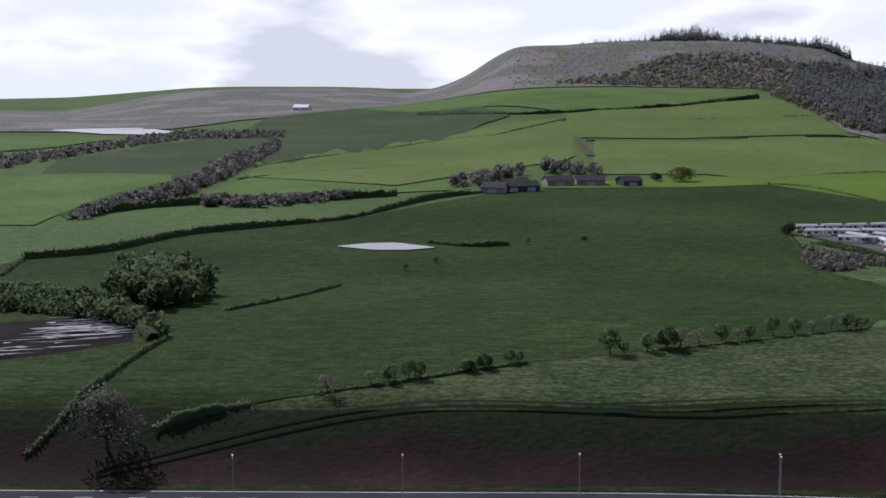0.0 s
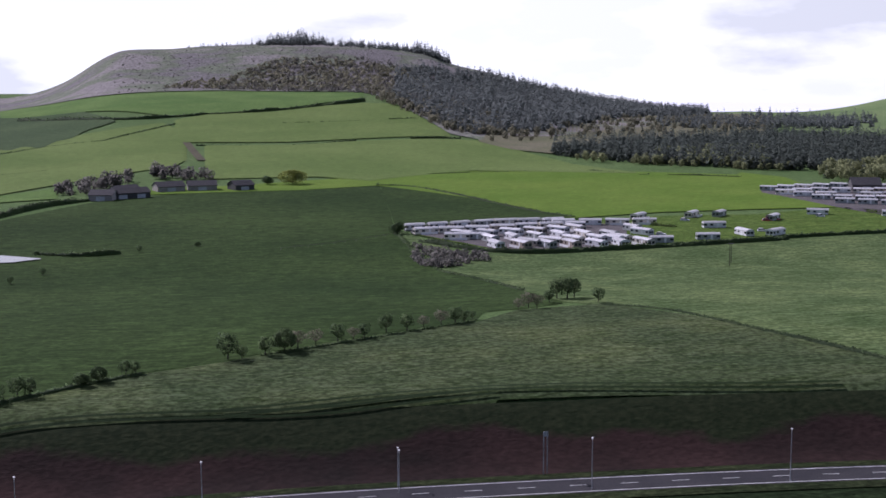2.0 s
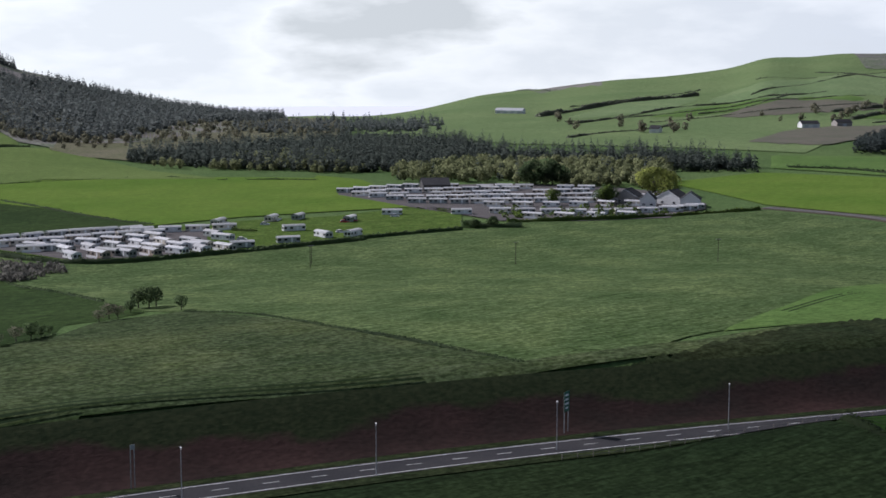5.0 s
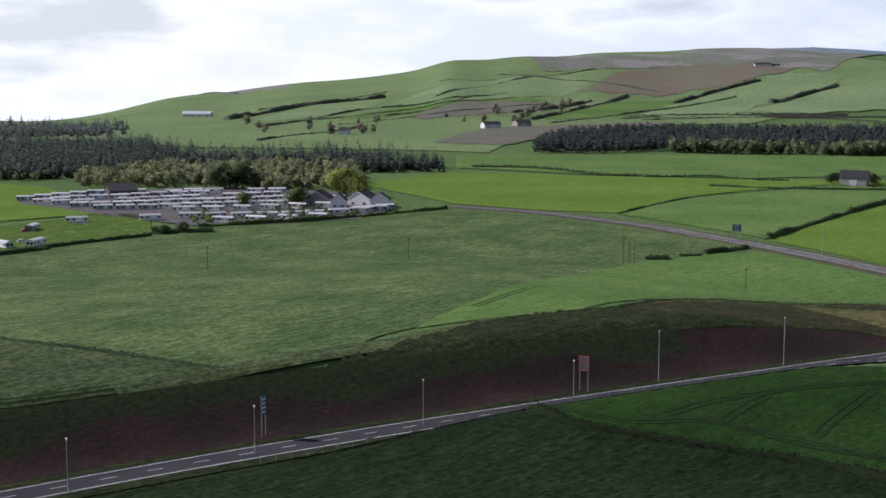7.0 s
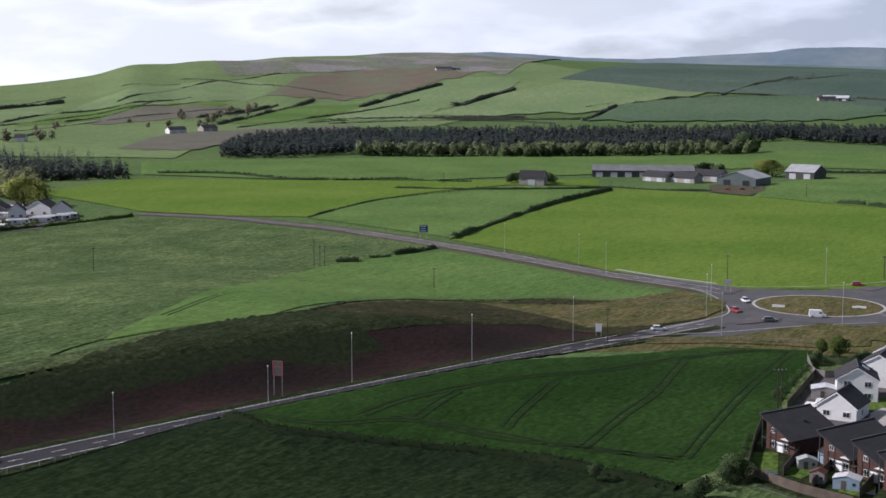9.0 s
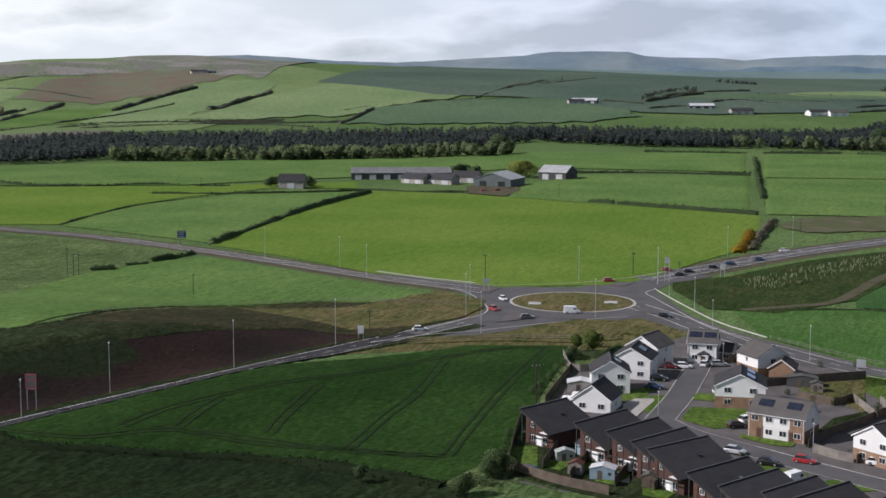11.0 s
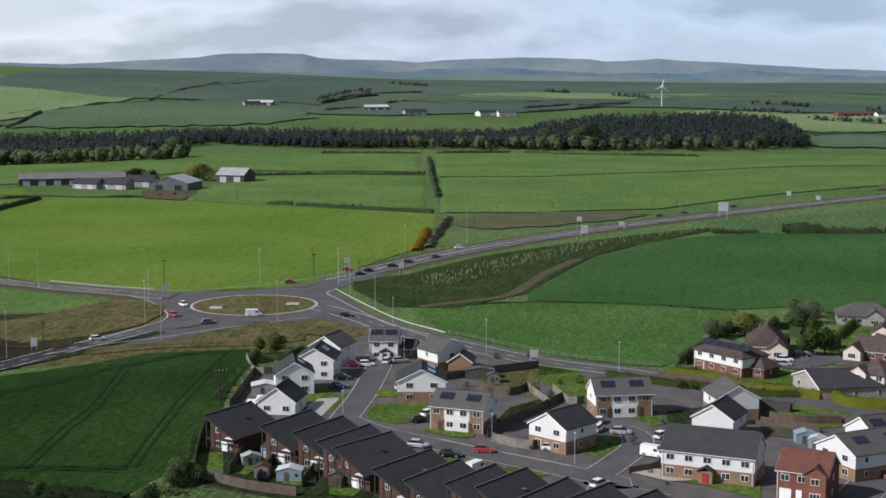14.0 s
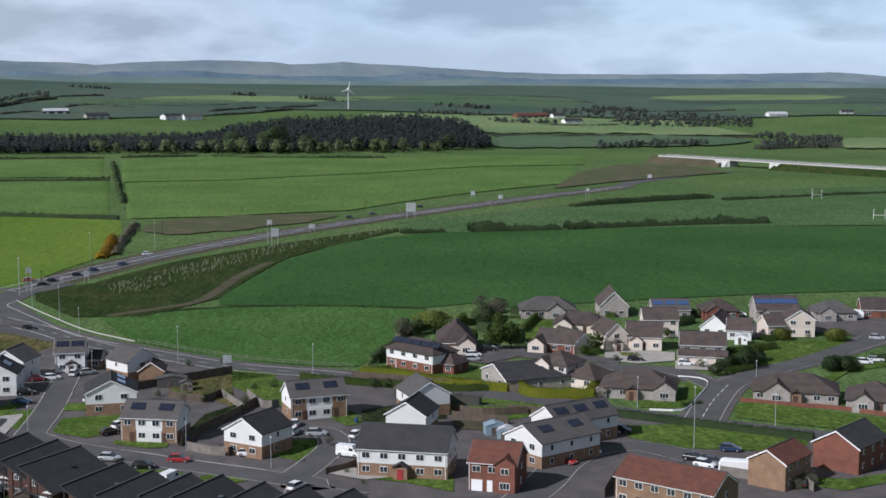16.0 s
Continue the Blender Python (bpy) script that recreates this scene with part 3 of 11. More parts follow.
def hedge(points, height, width, label="clipped dark green field hedge", mat=None, seed=1, name="hedge", gaps=0.0, group="field hedges", fine=False):
    """A hedge along a plan line: an uneven core with sprays of leaf standing out of it."""
    mat = mat or M_LEAF_DARK
    far = np.mean([p[1] for p in points])
    step = 1.0 if far < 700 else 2.2
    rng = np.random.default_rng(seed + int(far))
    p = resample(points, step)
    nm = normals(p)
    n = len(p)
    per = 9 if far < 450 else (6 if far < 900 else 5)
    leaf = 0.28 if far < 450 else (0.45 if far < 900 else 0.9)
    if fine:
        per, leaf = 34, 0.16
    hh = height * (0.75 + 0.3 * np.sin(np.cumsum(rng.normal(0, 0.35, n))) + rng.normal(0, 0.08, n)).clip(0.35, 1.25)
    if fine:
        hh = height * (0.95 + rng.normal(0, 0.03, n))
    keep = np.ones(n, bool)
    if gaps:
        keep = np.sin(np.cumsum(rng.normal(0.12, 0.25, n))) > (-1 + 2 * gaps)
    V, Fs, N, cnt = [], [], [], 0
    prof = np.array([(-0.5, 0.0), (-0.48, 0.6), (-0.25, 0.95), (0.25, 0.95), (0.48, 0.6), (0.5, 0.0)])
    ring = np.zeros((n, 6, 3))
    for k in range(6):
        o = prof[k, 0] * width * 0.85 * (1 + rng.normal(0, 0.12, n))
        x, y = p[:, 0] + nm[:, 0] * o, p[:, 1] + nm[:, 1] * o
        ring[:, k, 0], ring[:, k, 1], ring[:, k, 2] = x, y, land(x, y) - 0.1 + prof[k, 1] * hh * 0.9
    for i in range(n - 1):
        if keep[i] and keep[i + 1]:
            V.append(np.concatenate([ring[i], ring[i + 1]]))
            N.append(np.array([(nm[i, 0] * p_[0] * 1.6, nm[i, 1] * p_[0] * 1.6, 0.15 + 0.75 * p_[1]) for p_ in prof] * 2))
            Fs.append(np.array([(cnt + k, cnt + 6 + k, cnt + 7 + k, cnt + k + 1) for k in range(5)]))
            cnt += 12
    idx = np.repeat(np.arange(n)[keep], per)
    m = len(idx)
    if m:
        along = rng.uniform(-0.6, 0.6, m) * step
        o = rng.normal(0, 0.33, m).clip(-0.75, 0.75) * width
        tx, ty = nm[idx, 1], -nm[idx, 0]
        x, y = p[idx, 0] + nm[idx, 0] * o + tx * along, p[idx, 1] + nm[idx, 1] * o + ty * along
        z = land(x, y) + hh[idx] * (0.15 + 0.9 * rng.random(m) ** 0.6 * np.sqrt(1 - np.minimum(1, (o / width / 0.8) ** 2)))
        c = np.stack([x, y, z], 1)
        a = rng.normal(size=(m, 3))
        a /= np.linalg.norm(a, axis=1)[:, None]
        bb = np.cross(a, rng.normal(size=(m, 3)))
        bb /= np.linalg.norm(bb, axis=1)[:, None]
        s = leaf * rng.uniform(0.6, 1.4, (m, 1))
        up = np.stack([nm[idx, 0] * o / width * 1.6, nm[idx, 1] * o / width * 1.6, 0.3 + 0.5 * rng.random(m)], 1)
        bb *= np.where((np.cross(a, bb) * up).sum(1) < 0, -1.0, 1.0)[:, None]
        N.append(np.repeat(up, 4, axis=0))
        V.append(np.stack([c - a * s, c - bb * s * 0.7, c + a * s, c + bb * s * 0.7], 1).reshape(-1, 3))
        Fs.append(quads(m) + cnt)
    if not V:
        return None
    V, Fs = np.concatenate(V), np.concatenate(Fs)
    ob = mesh_object(name, V.tolist(), Fs.tolist(), mat)
    N = np.concatenate(N)
    soften(ob.data, N / np.maximum(np.linalg.norm(N, axis=1), 1e-6)[:, None])
    return tagged(ob, label, "hedge", group)


def inside_points(low, high, n, seed):
    """Random places between a near and a far line, spread evenly over the ground."""
    rng = np.random.default_rng(seed)
    b0, b1 = max(low[0][0], high[0][0]), min(low[-1][0], high[-1][0])
    bs = rng.uniform(b0, b1, n * 3)
    lo = np.interp(bs, [p[0] for p in low], [p[1] for p in low])
    hi = np.interp(bs, [p[0] for p in high], [p[1] for p in high])
    wgt = (hi ** 2 - lo ** 2).clip(0)
    pick = rng.choice(len(bs), n, p=wgt / wgt.sum())
    u = rng.random(n)
    d = np.sqrt(lo[pick] ** 2 + u * (hi[pick] ** 2 - lo[pick] ** 2))
    bb = bs[pick] + rng.normal(0, 0.02, n)
    return bb, d, rng


def fir_cloud(n, leaf, height, width, seed):
    """A soft conifer: sprays thinning to a point."""
    rng = np.random.default_rng(seed)
    u = rng.random(n) ** 1.4
    a = rng.uniform(0, 2 * math.pi, n)
    r = width * (1 - u) ** 0.8 * (0.45 + 0.55 * rng.random(n))
    c = np.stack([r * np.cos(a), r * np.sin(a), height * (0.08 + 0.92 * u)], 1)
    out = np.stack([np.cos(a), np.sin(a), -0.5 + 0 * a], 1) + rng.normal(0, 0.3, (n, 3))
    side = np.stack([-np.sin(a), np.cos(a), 0 * a], 1) + rng.normal(0, 0.3, (n, 3))
    face = np.stack([np.cos(a), np.sin(a), 0.6 + 0 * a], 1)
    side *= np.where((np.cross(side, out) * face).sum(1) < 0, -1.0, 1.0)[:, None]
    s = (leaf * (1.15 - 0.75 * u) * rng.uniform(0.7, 1.3, n))[:, None]
    return np.stack([c - side * s, c - out * s * 0.5, c + side * s, c + out * s], 1).reshape(-1, 3)


SPRUCES = [(fir_cloud(60, 1.05, h, w, s), quads(60)) for h, w, s in ((12.0, 2.9, 3), (14.5, 3.1, 5), (10.5, 2.8, 8))]
FAR_SPRUCES = [(fir_cloud(30, 1.7, h, w, s), quads(30)) for h, w, s in ((12.0, 3.1, 3), (14.5, 3.3, 5), (10.5, 3.0, 8))]


def pine_cloud(n, leaf, height, width, seed):
    """A close-grown plantation tree: a broad, blunt crown of sprays."""
    rng = np.random.default_rng(seed)
    u = rng.random(n) ** 0.9
    a = rng.uniform(0, 2 * math.pi, n)
    r = width * (1 - u ** 2.2) ** 0.6 * (0.55 + 0.45 * rng.random(n))
    c = np.stack([r * np.cos(a), r * np.sin(a), height * (0.12 + 0.86 * u)], 1)
    out = np.stack([np.cos(a), np.sin(a), 0.2 + 0 * a], 1) + rng.normal(0, 0.4, (n, 3))
    side = np.stack([-np.sin(a), np.cos(a), 0 * a], 1) + rng.normal(0, 0.4, (n, 3))
    face = np.stack([np.cos(a), np.sin(a), 0.8 + 0 * a], 1)
    side *= np.where((np.cross(side, out) * face).sum(1) < 0, -1.0, 1.0)[:, None]
    s = (leaf * rng.uniform(0.7, 1.3, n))[:, None]
    return np.stack([c - side * s, c - out * s * 0.6, c + side * s, c + out * s * 0.6], 1).reshape(-1, 3)


PINES = [(pine_cloud(24, 1.65, h, w, s), quads(24)) for h, w, s in ((11.5, 3.0, 3), (12.5, 3.2, 5), (10.5, 3.0, 8))]
CROWNS = [(leaf_cloud(150, 0.85, 4.2, 4.2, 4.6, 5.6, s), quads(150)) for s in (1, 2, 3)]
CROWNS_FAR = [(leaf_cloud(70, 1.2, 4.2, 4.2, 4.6, 5.6, s), quads(70)) for s in (1, 2, 3)]
SCRUB_FAR = [(leaf_cloud(24, 0.95, 2.6, 2.6, 2.2, 1.8, s), quads(24)) for s in (4, 5, 6)]
SCRUB = [(leaf_cloud(60, 0.62, 2.6, 2.6, 2.2, 1.8, s), quads(60)) for s in (4, 5, 6)]


def wood(name, low, high, n, models, mat, label, seed, lo=0.75, hi=1.2):
    bb, d, rng = inside_points(low, high, n, seed)
    places = [(*plan(b, r), rng.uniform(lo, hi), rng.uniform(0, 6.28)) for b, r in zip(bb, d)]
    return scatter(name, models, places, mat, label, "wood")


# ---- roads ----
M_LINE = material("road_paint", (0.75, 0.75, 0.73), 0.7, (0.62, 0.62, 0.60), scale=2, fine=20)
M_KERB = material("kerb_concrete", (0.42, 0.41, 0.39), 0.85, (0.34, 0.33, 0.31), scale=3, fine=30, bump=0.3)
M_PATH = material("footway_asphalt", (0.084, 0.079, 0.078), 0.95, (0.116, 0.106, 0.103), scale=5, fine=30, bump=0.2, spec=0.06)
M_EARTH = material("bare_earth", (0.094, 0.076, 0.056), 0.95, (0.068, 0.056, 0.041), scale=8, fine=18, bump=0.7, spec=0.04, third=(0.074, 0.074, 0.042))
M_STUBBLE = material("ploughland", (0.128, 0.118, 0.092), 0.95, (0.104, 0.106, 0.076), scale=30, fine=24, bump=0.6, spec=0.05)
M_BRACKEN = material("bracken", (0.135, 0.100, 0.076), 0.95, (0.116, 0.126, 0.080), scale=45, fine=20, bump=0.6, spec=0.05)
M_BANK = grass("planted_bank_grass", (0.022, 0.040, 0.011), (0.036, 0.046, 0.015), scale=14)
M_WATER = material("pond_water", (0.02, 0.025, 0.03), 0.16, (0.03, 0.03, 0.032), scale=20, fine=40, spec=1.0)
M_WATER.node_tree.nodes["Principled BSDF"].inputs["IOR"].default_value = 2.3
M_WET = material("wet_soil", (0.013, 0.011, 0.011), 0.95, (0.020, 0.016, 0.015), scale=9, fine=20, bump=0.5, spec=0.02)

EAST_ROAD = [(76.49, 492.3), (78.58, 517.9), (81.84, 568.0), (85.10, 617.9), (88.81, 677.3), (93.37, 756.9), (97.81, 852.7), (101.40, 941.7)]
EAST_FAR = [(101.80, 980.0), (103.61, 1044.7), (105.62, 1104.8)]
NORTH_ROAD = [(46.04, 720.4), (49.52, 692.9), (51.80, 663.3), (54.56, 629.8), (58.75, 571.1), (61.08, 541.7), (65.15, 495.8), (68.02, 474.0), (70.06, 459.9)]
TOWN_ROAD = [(76.13, 435.4), (77.63, 416.4), (79.48, 390.9), (81.82, 371.6), (85.35, 349.0), (88.88, 338.0), (90.68, 331.4), (94.45, 318.6), (97.98, 310.2), (101.50, 299.7), (104.97, 293.0), (108.36, 288.7), (112.52, 284.2)]
ISLE = (73.59, 439.7)

# verges and banks first, then the carriageways on top of them
def soil_top(s):
    """Upper edge of the bare soil, in metres from the road."""
    return 20.5 + 2.2 * np.sin(s * 37) + 1.4 * np.sin(s * 83 + 1)


def broken_bank():
    """Bare soil that gives way to rough grass in ragged patches, by the share of cover stored on the bank."""
    m = M_SOIL_SHADED.copy()
    m.name = "soil_and_grass"
    n, l = m.node_tree.nodes, m.node_tree.links
    b = n["Principled BSDF"]
    soil = b.inputs["Base Color"].links[0].from_socket
    cover, geo, noi, add, ramp = n.new("ShaderNodeAttribute"), n.new("ShaderNodeNewGeometry"), n.new("ShaderNodeTexNoise"), n.new("ShaderNodeMath"), n.new("ShaderNodeValToRGB")
    cover.attribute_name = "cover"
    noi.inputs["Scale"].default_value, noi.inputs["Detail"].default_value, noi.inputs["Roughness"].default_value = 0.16, 8.0, 0.62
    l.new(geo.outputs["Position"], noi.inputs["Vector"])
    l.new(cover.outputs["Fac"], add.inputs[0])
    l.new(noi.outputs["Fac"], add.inputs[1])
    half = n.new("ShaderNodeMath")
    half.operation = "MULTIPLY"
    half.inputs[1].default_value = 0.8
    l.new(add.outputs[0], half.inputs[0])
    ramp.color_ramp.elements[0].position, ramp.color_ramp.elements[1].position = 0.62, 0.90
    l.new(half.outputs[0], ramp.inputs["Fac"])
    tuft, tint, mix = n.new("ShaderNodeTexNoise"), n.new("ShaderNodeValToRGB"), n.new("ShaderNodeMix")
    tuft.inputs["Scale"].default_value, tuft.inputs["Detail"].default_value = 0.7, 5.0
    l.new(geo.outputs["Position"], tuft.inputs["Vector"])
    tint.color_ramp.elements[0].position, tint.color_ramp.elements[1].position = 0.35, 0.68
    # Grass tint as dark as the verge, cloud shade included.
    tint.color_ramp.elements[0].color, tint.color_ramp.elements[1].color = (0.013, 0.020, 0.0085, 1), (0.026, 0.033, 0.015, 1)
    l.new(tuft.outputs["Fac"], tint.inputs["Fac"])
    mix.data_type = "RGBA"
    l.new(ramp.outputs["Color"], mix.inputs["Factor"])
    l.new(soil, mix.inputs["A"])
    l.new(tint.outputs["Color"], mix.inputs["B"])
    l.new(mix.outputs["Result"], b.inputs["Base Color"])
    return m


M_BROKEN = broken_bank()
BANK_ROWS = 15
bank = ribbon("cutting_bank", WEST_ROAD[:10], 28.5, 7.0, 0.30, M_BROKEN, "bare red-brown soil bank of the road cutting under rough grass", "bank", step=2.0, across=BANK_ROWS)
shares = bank.data.attributes.new("cover", "FLOAT", "POINT")
across_ = 28.5 + (7.0 - 28.5) * (np.arange(len(bank.data.vertices)) % BANK_ROWS) / (BANK_ROWS - 1)
edge_ = soil_top((np.arange(len(bank.data.vertices)) // BANK_ROWS) / (len(bank.data.vertices) // BANK_ROWS))
shares.data.foreach_set("value", smooth(-6.0, 5.0, across_ - edge_).astype(np.float32))
ribbon("far_verge", WEST_ROAD, 7.0, 4.3, 0.28, M_VERGE_SHADED, "narrow grass verge beside the main road", "verge")
ribbon("near_verge", WEST_ROAD, -4.3, -8.0, 0.28, M_VERGE_SHADED, "rough grass verge beside the main road", "verge")
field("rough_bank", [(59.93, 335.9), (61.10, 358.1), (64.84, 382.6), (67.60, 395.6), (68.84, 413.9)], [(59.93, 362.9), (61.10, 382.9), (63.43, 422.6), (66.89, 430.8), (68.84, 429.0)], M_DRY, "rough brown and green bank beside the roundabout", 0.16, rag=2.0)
field("bank_soil_end", [(53.09, 307.1), (56.39, 322.1), (59.93, 342.6), (63.45, 364.1), (65.77, 378.4)], [(53.12, 339.2), (56.40, 356.6), (58.75, 372.0), (62.27, 390.7), (65.76, 381.7)], M_SOIL_SHADED, "bare red-brown soil at the end of the cutting", 0.19, rag=2.5)
field("bank_rough_grass", [(40.43, 290.4), (44.84, 303.7), (50.09, 322.2), (53.12, 337.1), (56.40, 354.2), (58.75, 368.2), (62.27, 385.0), (65.77, 378.4), (68.96, 414.1)], [(40.45, 295.6), (42.65, 306.2), (44.88, 322.3), (47.14, 340.8), (49.43, 354.0), (51.28, 360.7), (53.14, 369.0), (56.41, 410.0), (62.49, 436.8), (66.20, 434.3), (68.95, 429.2)], M_VERGE_SHADED, "dull rough grass above the bare soil", 0.27, rag=2.0)
field("bank_dry_grass", [(53.13, 365.1), (56.41, 367.1), (58.75, 370.8), (62.27, 385.7), (65.77, 378.4), (68.96, 412.2)], [(53.14, 367.9), (56.41, 410.0), (62.49, 436.8), (66.20, 434.3), (68.95, 429.2)], M_ROUGH, "dry brown grass above the bare soil", 0.31, rag=2.5)
field("roundabout_verge", [(59.80, 424.0), (64.37, 388.0), (66.91, 394.9), (68.96, 408.3), (69.94, 427.5)], [(59.80, 425.0), (64.36, 428.0), (66.20, 444.2), (68.03, 458.0), (69.94, 442.5)], M_DRY, "bare brown and green verge beside the roundabout", 0.33, rag=1.5)
field("roundabout_ground", [(64.0, 350.0), (70.0, 366.0), (74.0, 360.0), (79.0, 372.0)], [(64.0, 440.0), (70.0, 436.0), (76.0, 440.0), (79.0, 400.0)], M_DRY, "rough olive and brown ground round the junction", 0.05)
field("junction_grass", [(66.74, 367.8), (69.77, 372.8), (72.11, 372.8), (73.99, 371.7), (75.64, 378.4)], [(66.74, 376.5), (69.77, 381.9), (72.11, 386.9), (73.99, 380.7), (75.64, 386.8)], M_DRY, "olive and brown grass between fence and junction", 0.25)
field("rough_bank_top", [(53.13, 358.2), (56.41, 382.7), (60.16, 415.1), (63.43, 427.7), (68.95, 426.1)], [(53.14, 373.5), (56.41, 414.2), (62.49, 439.0), (66.20, 437.6), (68.95, 432.3)], M_DRY, "dry grass strip along the fence", 0.18, rag=1.2)
ribbon("road_west", WEST_ROAD, 4.3, -4.3, 0.20, M_ROAD_SHADED, "two-lane asphalt main road through a cutting", "road", across=5)
ribbon("road_north", NORTH_ROAD, 7.5, -8.5, 0.05, M_EARTH, "bare earth verges along the side road", "verge")
ribbon("road_north_carriageway", NORTH_ROAD, 4.0, -4.0, 0.20, M_SIDE, "asphalt side road leading to the caravan park", "road")
ribbon("road_east_verge", EAST_ROAD, 11, -11, 0.05, M_EARTH, "new earth verges beside the bypass", "verge")
ribbon("road_east", EAST_ROAD, 6.2, -6.2, 0.20, M_ROAD, "wide asphalt bypass with white lane lines", "road")
ribbon("road_east_far", EAST_ROAD[-1:] + EAST_FAR, 6.2, -6.2, 0.20, M_ROAD, "distant end of the asphalt bypass", "road")
ribbon("road_town", TOWN_ROAD, 4.2, -4.2, 0.205, M_ROAD, "asphalt road into the housing estate", "road")
ribbon("footway_town", TOWN_ROAD[1:9], 6.6, 4.2, 0.24, M_PATH, "asphalt footway beside the town road", "pavement")


def disc(name, b, d, r0, r1, lift, mat, label, category, squash=1.0, n=72, kind="structure"):
    """A flat ring (or disc) round a point of the plan."""
    cx, cy = plan(b, d)
    verts, faces = [], []
    for k in range(n):
        a = 2 * math.pi * k / n
        for r in (r0, r1):
            x, y = cx + r * math.cos(a), cy + r * math.sin(a)
            verts.append((x, y, float(land(x, y)) + lift))
    for k in range(n):
        i, j = 2 * k, 2 * ((k + 1) % n)
        faces.append((i, i + 1, j + 1, j))
    return tagged(mesh_object(name, verts, faces, mat), label, category, kind=kind)


M_ISLE = grass("island_grass", (0.105, 0.086, 0.042), (0.070, 0.080, 0.026), scale=12)
disc("roundabout_road", *ISLE, 19.5, 31.0, 0.21, M_ROAD, "circular asphalt carriageway of the roundabout", "road")
disc("roundabout_apron", *ISLE, 19.0, 20.0, 0.30, M_KERB, "pale concrete kerb ring round the island", "kerb")
island = disc("roundabout_island", *ISLE, 0.05, 19.1, 0.33, M_ISLE, "domed grass island in the roundabout", "island")
for v in island.data.vertices:
    if v.index % 2 == 0:
        v.co.z += 0.9
for nm_, line_, offs in (("west", WEST_ROAD, (3.5, -3.5)), ("north", NORTH_ROAD[3:], (3.6, -3.6)), ("east", EAST_ROAD, (5.6, -5.6, 0.4, -0.4)), ("town", TOWN_ROAD[:7], (3.8, -3.8))):
    for o in offs:
        ribbon("edge_line", line_, o + 0.10, o - 0.10, 0.24, M_LINE, "worn white painted edge line on asphalt", "road marking", step=6, across=2)


def dashes(line, offset, length, gap, label="white dashed lane marking on asphalt", wide=0.075, lift=0.245):
    """Broken line along a road, one mesh."""
    p = resample(line, 1.0)
    nm = normals(p)
    verts, faces = [], []
    i = 0
    while i + length < len(p):
        for a in range(i, i + length):
            q = []
            for k in (a, a + 1):
                for w in (wide, -wide):
                    x, y = p[k] + nm[k] * (offset + w)
                    q.append((x, y, float(land(x, y)) + lift))
            s = len(verts)
            verts += [q[0], q[1], q[3], q[2]]
            faces.append((s, s + 1, s + 2, s + 3))
        i += length + gap
    return tagged(mesh_object("lane_dashes", verts, faces, M_LINE), label, "road marking", kind="structure")


ROUND_ARMS = (("road_west_end", [(66.75, 384.8), (67.91, 392.5), (69.31, 403.4), (70.71, 413.2), (71.88, 418.8)], 4.4), ("road_north_end", [(68.40, 476.8), (69.56, 467.0), (70.72, 459.0), (71.89, 458.5)], 4.6), ("road_east_end", [(75.16, 466.8), (76.33, 478.6), (77.50, 492.6), (78.66, 507.5)], 6.4), ("road_town_end", [(75.16, 426.7), (76.34, 422.8), (77.51, 413.2), (78.91, 396.9)], 5.2))
for k, (nm_, ln_, hw_) in enumerate(ROUND_ARMS):
    ribbon(nm_, ln_, hw_, -hw_, 0.212 + 0.004 * k, M_ROAD, "asphalt approach flaring into the roundabout", "road", step=3)
for k, (lo_, hi_) in enumerate((([(66.97, 377.9), (69.77, 382.7), (71.64, 392.3), (73.52, 403.9)], [(66.98, 389.8), (69.31, 408.2), (70.06, 424.7), (70.72, 436.0), (73.52, 412.5)]), ([(65.64, 498.7), (68.39, 467.9), (69.78, 443.2), (70.25, 425.6), (72.12, 422.8)], [(65.64, 507.3), (68.86, 484.3), (70.72, 474.0), (72.12, 474.7)]),
                               ([(73.99, 468.0), (76.33, 456.1), (76.92, 466.0), (78.19, 498.6)], [(73.99, 484.9), (76.33, 500.5), (78.19, 522.3)]), ([(74.46, 404.8), (76.34, 412.8), (78.21, 392.9), (79.38, 376.5)], [(74.46, 418.5), (76.10, 446.7), (76.57, 468.4), (76.92, 466.0), (78.21, 425.6), (79.38, 397.2)]))):
    field("junction_apron", lo_, hi_, M_ROAD, "worn asphalt junction surface of the roundabout", 0.09 + 0.003 * k, rows=10)
for ln_ in ([(68.51, 466.6), (69.20, 456.3), (69.74, 442.1), (70.08, 425.7), (69.92, 415.6), (69.31, 408.2), (67.44, 389.4)], [(65.41, 506.2), (67.47, 488.3), (69.56, 474.6), (70.95, 472.6)], [(76.92, 468.5), (76.57, 461.0), (76.92, 450.4), (77.97, 424.5), (79.14, 400.7), (81.24, 376.2)], [(65.13, 370.0), (67.44, 380.9), (69.77, 387.8), (72.11, 398.5), (74.46, 408.6), (75.87, 413.6)], [(70.95, 472.6), (73.52, 479.6), (75.86, 494.7), (77.96, 522.2)]):
    ribbon("kerb", ln_, 0.2, -0.2, 0.34, M_KERB, "pale concrete kerb edging the junction", "kerb", step=2, across=2)
